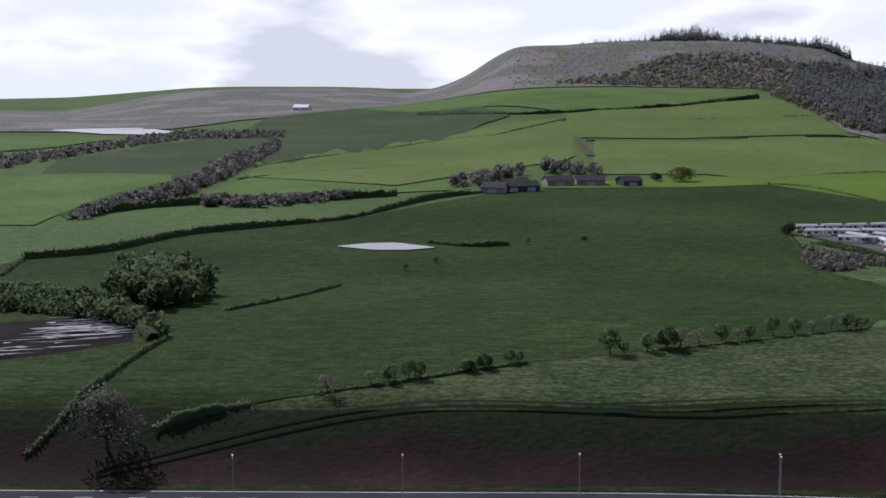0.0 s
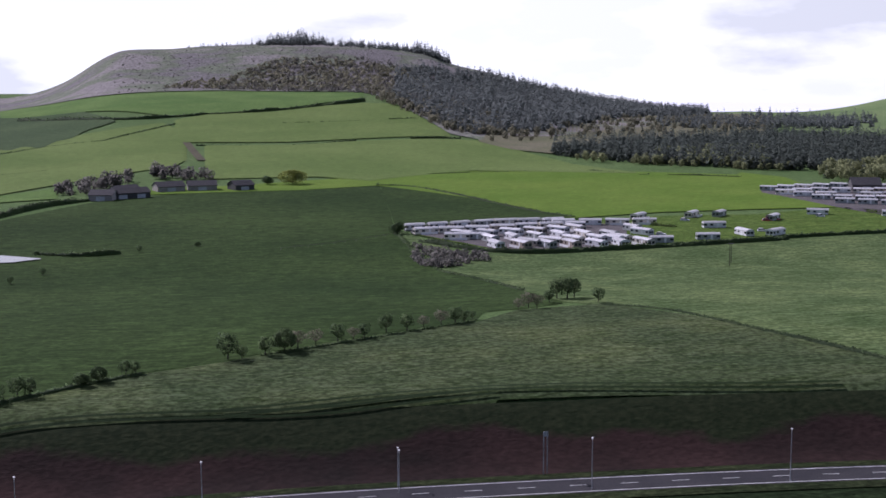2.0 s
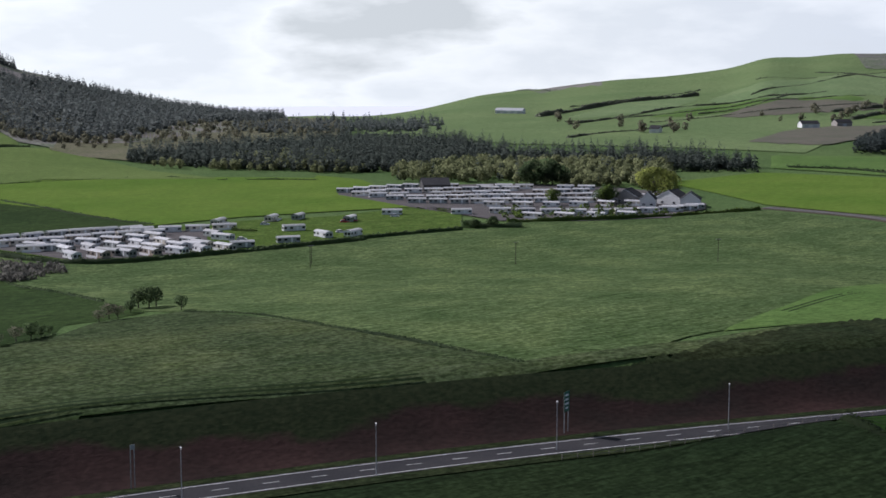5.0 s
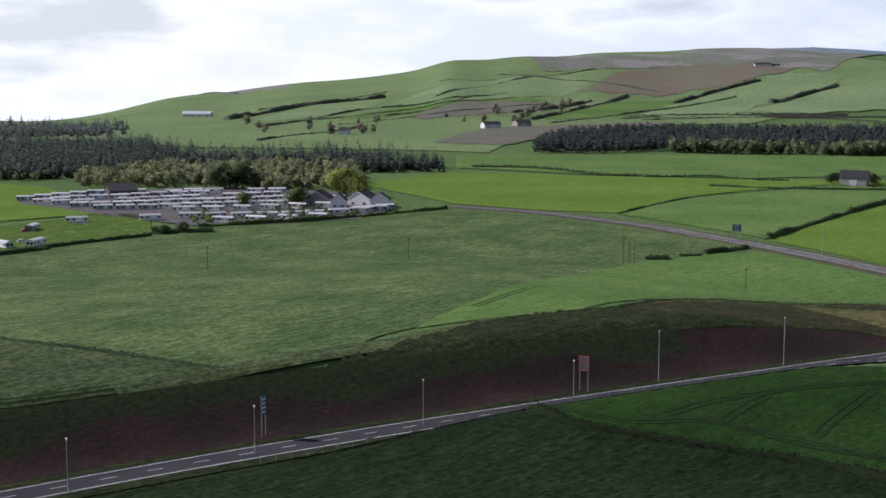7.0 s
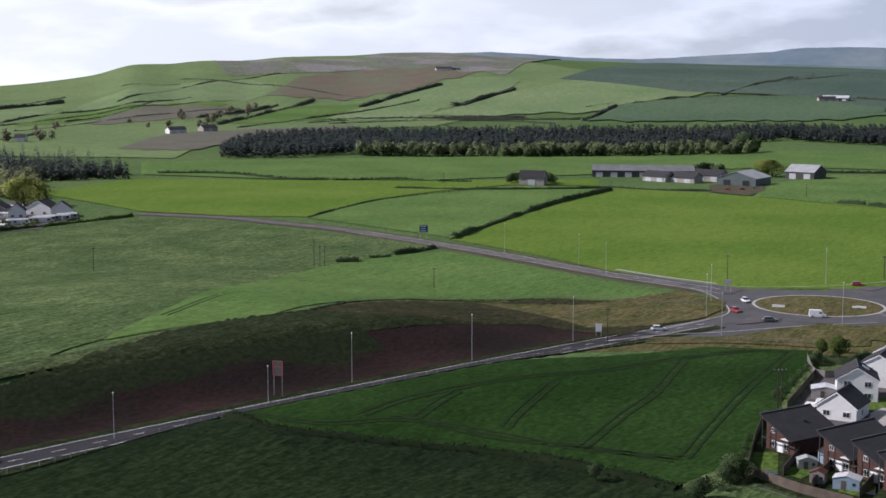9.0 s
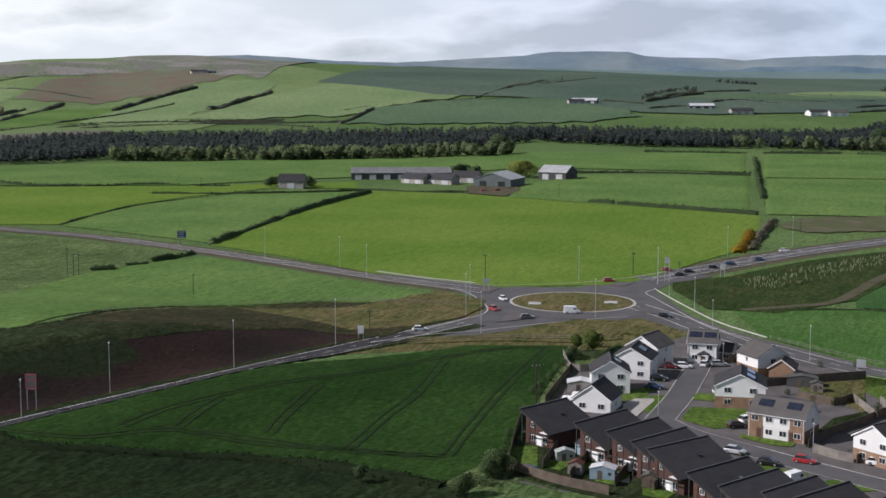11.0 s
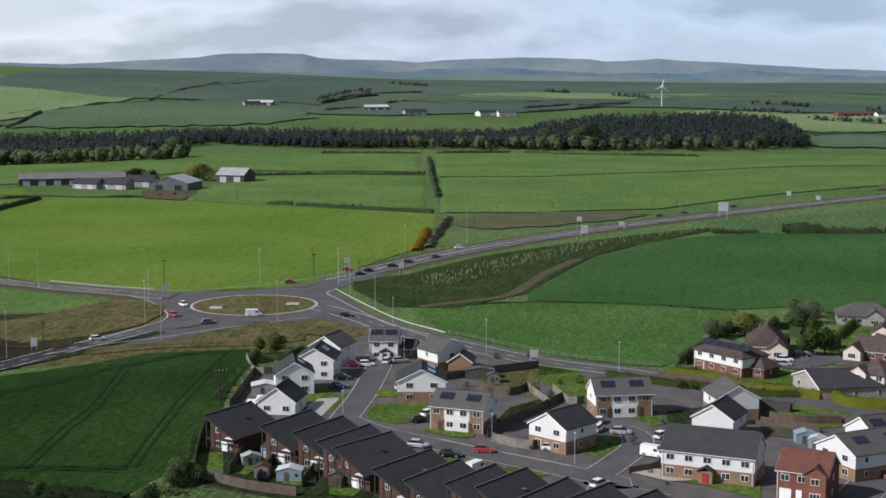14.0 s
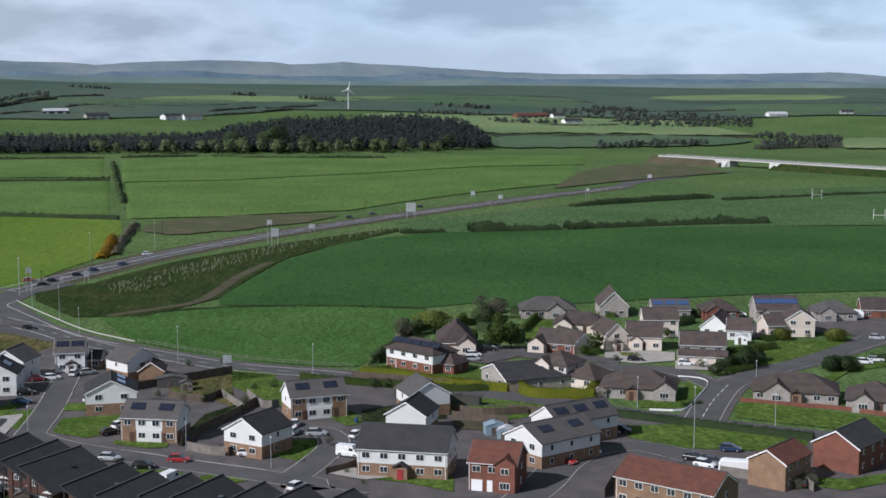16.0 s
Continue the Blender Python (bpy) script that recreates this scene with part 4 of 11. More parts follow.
for k, (lo_, hi_) in enumerate((([(70.36, 401.0), (71.18, 404.4), (72.16, 411.8)], [(70.36, 402.9), (71.06, 418.1), (72.16, 414.7)]), ([(69.55, 459.7), (70.14, 455.7), (70.53, 465.2)], [(69.55, 463.3), (69.90, 469.3), (70.53, 467.7)]), ([(75.12, 477.0), (75.63, 473.2), (76.14, 483.9)], [(75.12, 479.7), (75.51, 483.7), (76.14, 485.2)]), ([(76.22, 423.8), (76.80, 419.9), (77.39, 423.2)], [(76.22, 424.9), (76.80, 430.3), (77.39, 425.3)]))):
    field("splitter_island", lo_, hi_, M_PATH, "dark paved traffic island between lanes", 0.3, rows=4)
dashes(WEST_ROAD, 0.0, 3, 6)
dashes(EAST_ROAD, 2.9, 3, 6)
dashes(EAST_ROAD, -2.9, 3, 6)
dashes(NORTH_ROAD[4:], 0.0, 3, 6)
dashes(TOWN_ROAD[:6], 0.0, 3, 5)

# ---- fields ----
field("field_behind_roundabout", [(58.75, 593.7), (65.18, 503.6), (70.72, 468.9), (76.10, 479.9), (80.27, 579.1), (81.06, 672.4)], [(58.75, 599.5), (65.13, 862.5), (68.90, 839.4), (74.46, 780.3), (81.05, 727.5)], M_LUSH, "bright green pasture behind the roundabout")
field("field_margin", [(64.0, 212.0), (70.0, 214.0), (76.0, 225.0)], [(64.0, 262.0), (69.0, 300.0), (73.5, 366.0), (76.0, 352.0)], M_PASTURE, "rough grass margin round the crop", 0.06)
field("field_tramlines", [(48.88, 283.6), (51.20, 269.9), (61.13, 258.8), (68.20, 240.1), (71.14, 263.2), (73.48, 354.6)], [(48.89, 286.9), (51.22, 296.5), (58.75, 325.0), (64.85, 344.0), (69.21, 366.9), (73.46, 367.8)], M_CROP_SHADED, "dark green cereal field with tractor tramlines", 0.15)
field("field_foreground", [(17.81, 195.1), (27.41, 193.9), (25.23, 195.1), (34.16, 200.0), (48.77, 205.6), (69.42, 206.5)], [(17.86, 223.9), (27.39, 232.5), (34.45, 244.4), (41.20, 260.2), (38.92, 254.8), (46.50, 274.9), (48.88, 283.6), (51.20, 269.9), (61.13, 258.1), (68.20, 239.4), (69.36, 235.0)], M_FORE_SHADED, "dark green foreground pasture below the road", 0.10)
field("field_bank_top", [(-18.15, 238.5), (-11.41, 241.8), (-6.74, 244.1), (0.37, 246.4), (10.94, 248.2), (18.01, 256.6), (17.92, 257.8), (29.73, 270.7), (36.31, 285.7), (43.67, 309.7), (48.37, 333.5)], [(-18.13, 242.4), (-11.36, 250.5), (-5.30, 256.7), (3.44, 282.0), (6.83, 290.4), (17.16, 334.7), (18.91, 358.6), (22.42, 373.0), (28.52, 334.7), (36.29, 293.1), (43.67, 321.9), (48.37, 352.1)], M_PASTURE_DIM, "windswept rough green pasture above the cutting", 0.14)
field("field_middle", [(13.85, 583.0), (14.69, 518.0), (15.61, 474.0), (17.40, 445.0), (19.15, 410.2), (20.78, 378.2), (22.42, 370.3), (28.52, 332.3), (36.29, 292.4), (41.32, 307.1), (43.11, 324.9), (44.67, 335.2), (47.17, 374.9), (50.15, 437.2), (53.16, 508.0), (55.25, 533.8), (58.05, 565.6)], [(13.85, 590.0), (14.50, 572.0), (16.18, 528.1), (17.56, 517.0), (21.50, 521.3), (27.33, 554.0), (33.78, 602.1), (35.35, 617.5), (37.92, 656.2), (41.37, 682.4), (45.55, 694.0), (46.03, 703.6), (49.51, 669.5), (53.17, 624.3), (55.26, 605.5), (58.05, 569.3)], M_PASTURE, "wide green pasture with a wavy windswept sward", 0.12)
field("field_west_slope", [(-19.41, 244.0), (-11.36, 250.9), (-5.30, 257.5), (3.44, 283.1), (6.83, 291.5), (17.15, 336.5), (17.52, 354.9), (19.38, 362.9), (20.78, 374.0)], [(-19.02, 495.5), (-16.89, 514.0), (-10.46, 565.6), (-3.80, 614.0), (2.24, 733.4), (7.31, 776.1), (12.93, 794.4), (13.30, 786.0), (13.85, 585.0), (14.69, 519.0), (15.61, 475.0), (17.40, 446.0), (19.15, 411.9), (20.78, 379.7)], M_SHADED_PASTURE, "broad dark green slope of grazing land", 0.10, rows=60)
field("field_west_corner", [(13.30, 780.0), (13.85, 592.0), (14.50, 592.8), (17.58, 603.6), (20.35, 610.8), (21.39, 620.8)], [(13.30, 788.0), (14.53, 774.4), (17.14, 724.6), (19.43, 677.2), (21.39, 629.7)], M_SHADED_PASTURE, "dark green corner of pasture above the caravans", 0.16)
field("field_triangle", [(44.56, 333.2), (47.15, 344.6), (51.28, 360.7), (56.41, 418.6), (62.49, 439.0), (68.95, 434.5)], [(44.56, 335.3), (47.17, 375.8), (50.15, 440.0), (53.16, 509.6), (56.42, 544.9), (58.75, 553.1), (63.41, 492.9), (68.94, 439.9)], M_MEADOW, "green cereal field with curved tramlines", 0.2)
field("field_mound", [(52.83, 685.1), (56.42, 630.9), (58.75, 600.4), (65.21, 847.2)], [(52.83, 693.1), (55.50, 775.6), (57.82, 821.5), (61.53, 875.5), (65.21, 867.7)], M_MEADOW, "grassy mound enclosed by hedges", 0.14)
field("field_north_road", [(42.46, 841.4), (46.04, 732.1), (49.52, 701.0), (52.83, 690.4), (55.50, 782.5), (57.82, 829.2), (61.07, 883.8), (64.75, 879.6)], [(42.46, 864.4), (45.96, 945.9), (51.36, 924.1), (52.85, 922.0), (57.82, 909.7), (61.06, 920.2), (64.75, 934.2)], M_LUSH, "light green pasture between side road and farm", 0.14)
field("field_beyond_farm", [(46.19, 984.4), (51.37, 933.5), (57.82, 919.0), (64.52, 974.1), (72.14, 1066.2), (80.45, 1039.9)], [(46.20, 1111.6), (51.83, 1132.6), (63.36, 1203.9), (67.91, 1204.6), (72.15, 1271.5), (80.44, 1262.7)], M_MEADOW, "broad green meadow before the woodland strip", 0.3)
field("field_paddock", [(70.98, 817.8), (74.46, 776.8), (80.93, 736.4)], [(70.98, 886.9), (74.00, 995.6), (80.64, 1002.5)], M_MEADOW, "green paddock beside the farm buildings", 0.3)
field("field_large_east", [(81.28, 733.9), (85.91, 737.7), (81.61, 727.7), (86.49, 746.8), (90.18, 763.9), (95.60, 891.7), (99.52, 977.7)], [(81.26, 988.4), (85.88, 998.5), (81.62, 975.4), (86.48, 1010.9), (91.07, 1062.4), (95.57, 1144.7), (99.93, 1171.0)], M_MEADOW, "large light green pasture beside the bypass", 0.3)
field("field_large_top", [(81.14, 993.3), (85.88, 1003.7), (81.62, 980.5), (86.48, 1016.4), (91.07, 1068.5), (95.57, 1151.7), (99.93, 1178.5)], [(81.13, 1238.5), (85.85, 1269.7), (81.62, 1252.4), (86.47, 1247.1), (91.06, 1251.5), (99.91, 1336.9)], M_MEADOW, "green pasture running up to the plantation", 0.35)
field("field_crop_near", [(80.07, 429.3), (81.36, 388.4), (85.12, 357.7), (88.87, 346.8), (90.51, 345.8), (91.65, 367.2), (93.36, 407.5)], [(80.08, 432.5), (81.83, 437.3), (85.34, 443.9), (90.01, 439.7), (93.34, 434.6)], M_CROP_SUNLIT, "lush green crop field beside the town road", 0.14)
field("field_crop_far", [(84.87, 446.1), (90.00, 442.0), (93.34, 436.8), (95.71, 446.9), (96.78, 437.8), (99.11, 444.7), (112.49, 499.3)], [(84.87, 460.3), (87.66, 556.6), (90.20, 617.5), (93.39, 649.6), (95.64, 661.8), (96.76, 658.2), (103.65, 690.6), (112.40, 718.3)], M_CROP_LIGHT, "dark green crop field rising behind the houses", 0.16)
field("field_beyond_crop", [(92.11, 659.9), (94.44, 654.8), (99.08, 667.7), (112.39, 723.9)], [(92.11, 699.1), (94.43, 727.8), (99.07, 796.8), (105.86, 912.4), (112.33, 986.9)], M_LEA, "light green meadow with a rough hedge", 0.2)
field("planted_bank", [(77.64, 468.9), (79.03, 433.0), (81.83, 428.6), (84.87, 460.3), (87.66, 561.9), (92.25, 659.5)], [(77.65, 485.8), (79.97, 505.0), (83.00, 555.2), (86.50, 599.5), (92.25, 674.5)], M_BANK, "roadside bank planted with saplings in tubes", 0.2)
M_SLOPE_EARTH = material("grassed_earth", (0.112, 0.092, 0.066), 0.95, (0.078, 0.074, 0.046), scale=14, fine=18, bump=0.6, spec=0.04, third=(0.072, 0.086, 0.038), grain=0.4)
field("earth_cutting_east", [(81.84, 647.5), (85.56, 667.2), (89.73, 716.7)], [(81.84, 712.9), (85.56, 740.0), (89.72, 750.2)], M_SLOPE_EARTH, "brown roadside earth slope greening over", 0.35, taper=True, rag=2.5)
field("earth_cutting_bridge", [(98.60, 920.4), (101.34, 989.9), (105.60, 1084.0)], [(98.60, 934.9), (99.74, 1090.0), (101.33, 1180.0), (103.80, 1170.0), (105.60, 1088.0)], M_SLOPE_EARTH, "brown earth cutting before the bridge", 0.4, rag=3.0)
field("field_flooded", [(-18.77, 300.7), (-15.74, 303.8), (-12.62, 313.8)], [(-18.70, 349.6), (-15.69, 351.3), (-13.15, 350.8), (-12.59, 345.4)], M_WET, "dark wet ploughland", 0.12)
field("field_hill_lower", [(1.63, 751.6), (10.11, 770.2), (13.13, 793.8), (17.07, 717.6), (21.20, 631.3), (25.01, 662.5), (25.00, 661.7), (31.93, 701.1)], [(1.63, 768.0), (7.80, 808.5), (12.90, 855.6), (17.06, 898.1), (23.19, 902.2), (27.80, 885.0), (27.31, 914.2), (29.62, 869.8), (31.93, 709.5)], M_LUSH, "bright green hillside pasture above the caravans", 0.3)
field("field_hill_middle", [(6.16, 849.2), (10.70, 856.9), (12.93, 823.7), (13.13, 831.7), (17.06, 902.5), (23.86, 885.5)], [(6.15, 1097.6), (9.55, 1098.7), (12.88, 1135.4), (17.57, 1174.9), (21.16, 962.4), (23.86, 890.0)], M_HILL, "bright green grazed hillside field", 0.4)
field("field_hill_upper", [(5.00, 1118.6), (9.55, 1122.6), (12.88, 1154.8), (16.13, 1190.1)], [(4.99, 1331.7), (6.36, 1381.8), (12.62, 1482.8), (13.82, 1476.3), (16.12, 1216.5)], M_HILL, "bright green field high on the hillside", 0.5)
field("field_hill_top", [(-3.60, 1740.0), (-0.99, 1560.0), (4.99, 1358.3), (9.52, 1441.6), (12.62, 1536.9)], [(-3.60, 1746.0), (-0.99, 1770.0), (2.69, 1660.5), (7.26, 1670.5), (12.61, 1638.7)], M_MEADOW, "upland pasture below the moor", 0.6)
field("field_hill_west", [(-7.91, 836.9), (-1.93, 774.6), (5.01, 946.3), (5.69, 1008.4)], [(-7.91, 876.5), (-6.07, 1032.4), (-0.07, 1196.4), (4.54, 1305.2), (5.46, 1207.1)], M_HILL, "sloping light green field west of the farm", 0.4)
field("field_hill_slope", [(-9.97, 702.1), (-5.18, 715.0), (0.39, 746.5)], [(-9.97, 719.0), (-7.91, 833.1), (-1.93, 767.7), (0.39, 809.4)], M_MEADOW, "sloping pasture beside the lane", 0.4)
field("field_valley", [(-18.94, 630.2), (-16.40, 620.6), (-13.31, 749.9), (-10.85, 825.8)], [(-18.86, 823.3), (-16.31, 886.3), (-13.28, 880.9), (-10.84, 864.0)], M_MEADOW, "green valley field beyond the hedges", 0.3)
field("field_valley_far", [(-18.81, 1086.3), (-15.41, 1150.4), (-13.23, 1249.1)], [(-18.78, 1305.2), (-15.40, 1292.7), (-13.23, 1266.5)], M_MEADOW, "light green field beside the far pond", 0.5)
MOOR_FOOT = [(-3.29, 1751.2), (-0.99, 1809.6), (2.69, 1684.0), (7.25, 1690.8), (12.61, 1661.3), (13.93, 1488.7), (16.12, 1216.5), (17.57, 1174.9), (15.83, 1245.1), (20.38, 1261.8), (25.92, 1544.5)]
field("moor", MOOR_FOOT, [(MOOR_FOOT[0][0], 2500.0), (MOOR_FOOT[-1][0], 2500.0)], M_HAZY_MOOR, "brown heather moor on the hill", 0.5, rows=70)
HEATH_FOOT = [(-18.76, 1388.7), (-15.39, 1373.6), (-11.01, 1434.9), (-8.31, 1594.2), (-3.29, 1751.2)]
field("moor_west", HEATH_FOOT, [(HEATH_FOOT[0][0], 2500.0), (HEATH_FOOT[-1][0], 2500.0)], M_HAZY_MOOR, "dark heathland on the low ridge", 0.6)
field("field_plough_far", [(45.23, 1257.0), (47.99, 1250.4), (51.39, 1452.9), (55.06, 1592.7)], [(45.23, 1304.8), (47.12, 1491.4), (50.04, 1559.5), (55.06, 1657.5)], M_STUBBLE, "brown ploughed field at the foot of the hill", 0.6, taper=True)
field("bracken_hill", [(51.19, 2064.5), (54.15, 2058.8), (56.91, 2123.7), (60.35, 2385.3)], [(51.19, 2129.8), (52.79, 2408.2), (55.08, 2488.9), (60.35, 2698.3)], M_BRACKEN, "rusty bracken slope on the hill", 0.9, taper=True)
field("moor_hill", [(45.87, 4600.0), (49.63, 2433.3), (52.79, 2425.0), (55.08, 2507.1), (60.35, 2411.3), (63.55, 2489.6)], [(45.87, 4600.0), (48.52, 2693.5), (51.89, 2663.1), (55.08, 2737.4), (60.35, 4600.0), (63.54, 4600.0)], M_HAZY_MOOR, "brown moorland on the ridge", 1.0, taper=True)
# Far slope paled in colour to carry the haze.
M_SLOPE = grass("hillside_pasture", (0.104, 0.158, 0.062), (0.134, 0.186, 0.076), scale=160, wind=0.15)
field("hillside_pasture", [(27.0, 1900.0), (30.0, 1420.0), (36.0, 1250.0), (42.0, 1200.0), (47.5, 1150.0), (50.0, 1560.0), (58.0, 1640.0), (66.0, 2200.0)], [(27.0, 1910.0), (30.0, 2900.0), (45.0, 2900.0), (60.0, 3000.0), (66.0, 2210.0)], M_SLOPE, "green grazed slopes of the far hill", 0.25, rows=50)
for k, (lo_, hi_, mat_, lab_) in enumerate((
        ([(32.86, 4600.0), (36.88, 2493.8), (40.51, 2581.9)], [(32.87, 4600.0), (36.88, 2535.5), (40.51, 4600.0)], M_HAZY_MOOR, "dark heath strip on the hill edge"),
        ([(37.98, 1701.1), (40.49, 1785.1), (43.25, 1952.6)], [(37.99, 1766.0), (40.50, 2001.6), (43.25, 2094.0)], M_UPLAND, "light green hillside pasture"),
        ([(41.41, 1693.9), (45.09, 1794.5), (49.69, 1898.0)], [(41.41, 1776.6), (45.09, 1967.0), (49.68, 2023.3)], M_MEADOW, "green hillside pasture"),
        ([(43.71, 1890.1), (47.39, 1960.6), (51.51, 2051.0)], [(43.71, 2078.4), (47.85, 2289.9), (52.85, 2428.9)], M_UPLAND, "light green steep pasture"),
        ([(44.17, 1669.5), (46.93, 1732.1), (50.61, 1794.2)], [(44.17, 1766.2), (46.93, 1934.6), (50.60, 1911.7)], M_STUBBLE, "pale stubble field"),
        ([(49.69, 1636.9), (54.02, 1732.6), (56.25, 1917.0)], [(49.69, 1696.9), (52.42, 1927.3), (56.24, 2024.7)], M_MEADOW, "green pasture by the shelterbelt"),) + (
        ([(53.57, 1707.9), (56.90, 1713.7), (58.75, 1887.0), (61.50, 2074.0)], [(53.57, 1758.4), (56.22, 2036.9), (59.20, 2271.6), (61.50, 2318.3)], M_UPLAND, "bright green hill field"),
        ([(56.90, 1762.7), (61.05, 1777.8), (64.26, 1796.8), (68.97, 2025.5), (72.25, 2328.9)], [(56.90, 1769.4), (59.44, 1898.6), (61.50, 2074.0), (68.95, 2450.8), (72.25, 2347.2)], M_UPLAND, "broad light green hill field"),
        ([(64.26, 1671.3), (69.00, 1690.8), (75.89, 1713.1)], [(64.26, 1702.1), (65.39, 1873.9), (68.98, 1972.4), (71.84, 2008.7), (75.86, 1942.0)], M_UPLAND_SHADE, "dark green hill field inside a hedge"),
        ([(64.18, 1676.9), (69.85, 1686.7), (76.30, 1757.7)], [(64.18, 1707.2), (65.76, 1879.0), (68.95, 1973.1), (72.16, 1984.9), (76.30, 1805.1)], M_UPLAND_SHADE, "dark green field on the far slope"),
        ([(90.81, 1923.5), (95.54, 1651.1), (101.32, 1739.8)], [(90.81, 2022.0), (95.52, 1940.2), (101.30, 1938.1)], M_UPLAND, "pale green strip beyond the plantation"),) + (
        ([(95.77, 1423.8), (98.83, 1460.1), (101.34, 1493.8)], [(95.76, 1612.3), (98.82, 1636.3), (101.33, 1654.0)], M_UPLAND_SHADE, "green field beyond the plantation"),
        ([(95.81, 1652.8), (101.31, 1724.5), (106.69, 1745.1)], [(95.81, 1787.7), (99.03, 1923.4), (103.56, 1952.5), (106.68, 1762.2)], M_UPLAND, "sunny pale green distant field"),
        ([(96.05, 1447.8), (101.32, 1495.6), (106.48, 1588.2)], [(96.04, 1621.1), (101.31, 1706.9), (106.47, 1726.8)], M_UPLAND_SHADE, "dark green distant field"),
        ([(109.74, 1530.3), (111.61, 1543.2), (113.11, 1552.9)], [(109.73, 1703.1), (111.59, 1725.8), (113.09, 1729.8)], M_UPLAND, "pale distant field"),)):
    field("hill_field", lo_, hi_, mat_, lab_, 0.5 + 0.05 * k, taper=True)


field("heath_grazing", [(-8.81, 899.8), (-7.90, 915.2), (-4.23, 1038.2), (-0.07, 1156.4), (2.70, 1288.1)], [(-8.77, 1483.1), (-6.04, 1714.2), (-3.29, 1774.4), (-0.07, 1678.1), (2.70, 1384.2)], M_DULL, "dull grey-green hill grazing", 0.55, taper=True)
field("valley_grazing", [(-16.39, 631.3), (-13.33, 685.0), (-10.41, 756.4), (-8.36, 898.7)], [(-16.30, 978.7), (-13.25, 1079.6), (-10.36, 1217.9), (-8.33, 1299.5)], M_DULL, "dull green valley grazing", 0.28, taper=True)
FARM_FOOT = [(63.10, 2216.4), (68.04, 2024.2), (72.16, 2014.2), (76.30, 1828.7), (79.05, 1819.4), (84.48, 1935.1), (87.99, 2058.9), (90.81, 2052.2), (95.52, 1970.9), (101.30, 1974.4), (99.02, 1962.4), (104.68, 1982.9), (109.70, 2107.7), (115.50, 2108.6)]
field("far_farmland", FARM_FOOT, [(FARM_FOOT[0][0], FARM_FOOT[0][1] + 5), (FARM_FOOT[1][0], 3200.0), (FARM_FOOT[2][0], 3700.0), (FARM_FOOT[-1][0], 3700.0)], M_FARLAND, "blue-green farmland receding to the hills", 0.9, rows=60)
for lo_, hi_, mat_, lab_ in (([(76.76, 2036.1), (81.32, 2049.8), (85.80, 2150.6)], [(76.76, 2111.7), (81.32, 2151.8), (85.80, 2225.8)], M_UPLAND_SHADE, "dark green strip field among far farms"), ([(85.31, 2176.4), (88.75, 2194.3), (92.15, 2321.7)], [(85.31, 2249.2), (88.75, 2334.2), (92.15, 2397.2)], M_UPLAND, "pale green field beyond the turbine"),
                             ([(93.28, 2170.2), (96.61, 2139.9), (99.85, 2138.2)], [(93.28, 2336.6), (96.60, 2451.0), (99.84, 2447.3)], M_UPLAND_SHADE, "dark green field beyond the far farm"), ([(90.29, 2249.0), (94.43, 2178.9), (98.10, 2257.6)], [(90.29, 2386.7), (94.43, 2502.9), (98.10, 2528.7)], M_UPLAND_SHADE, "dark green far field on rising ground"),
                             ([(102.42, 2514.1), (105.77, 2509.6), (110.10, 2528.6)], [(102.42, 2665.1), (105.76, 2725.9), (110.10, 2686.5)], M_UPLAND, "pale sunlit far field"), ([(81.95, 2131.2), (85.29, 2145.9), (88.92, 2267.9)], [(81.95, 2205.5), (85.29, 2348.9), (88.92, 2353.4)], M_UPLAND, "pale green field beside the far farm"), ([(104.45, 2127.9), (107.97, 2080.6), (111.56, 2140.7)], [(104.44, 2289.1), (107.96, 2434.3), (111.55, 2369.7)], M_UPLAND_SHADE, "dark field near the distant hamlet")):
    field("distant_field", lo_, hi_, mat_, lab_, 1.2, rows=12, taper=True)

# ---- rubble on the bank ----
rub_rng = np.random.default_rng(9)
STONE_V = np.array([(-1, -0.8, -0.4), (0.9, -1, -0.4), (1, 0.8, -0.4), (-0.8, 1, -0.4), (-0.6, -0.5, 0.5), (0.5, -0.7, 0.6), (0.7, 0.4, 0.4), (-0.4, 0.6, 0.6)]) * 0.3
STONE = (STONE_V, np.array([(0, 1, 5, 4), (1, 2, 6, 5), (2, 3, 7, 6), (3, 0, 4, 7), (4, 5, 6, 7)]))
M_RUBBLE = material("pale_rubble", (0.15, 0.118, 0.105), 0.95, (0.09, 0.068, 0.06), scale=2, fine=8, bump=0.5, spec=0.03)
stones = []
for b_, d_ in [(32.47, 263.2), (34.08, 269.3), (36.62, 277.6), (41.77, 285.9), (42.48, 287.7), (45.79, 298.9), (57.17, 349.9), (22.15, 248.2), (32.56, 263.2), (34.40, 270.3), (41.70, 286.2), (45.72, 299.1), (47.77, 306.7)]:
    cx, cy = plan(b_, d_)
    for k in range(60):
        x_, y_ = cx + rub_rng.normal(0, 6.0), cy + rub_rng.normal(0, 2.2)
        if 8.5 < float(road_offset(x_, y_)[0]) < 21:
            stones.append((x_, y_, rub_rng.uniform(0.12, 0.42), rub_rng.uniform(0, 6.28)))
scatter("bank_rubble", [(STONE[0] + np.array([0, 0, 1.0]), STONE[1])], stones, M_RUBBLE, "pale broken stones lying on the soil bank", "rubble")

field("farm_yard", [(69.18, 843.0), (70.75, 821.8), (71.40, 861.1)], [(69.18, 893.3), (70.75, 927.8), (71.40, 946.2)], M_EARTH, "muddy brown farm yard before the barn", 0.3)

# ---- ponds ----
def pool(name, low, high, label, lift):
    return field(name, low, high, M_WATER, label, lift, rows=6)


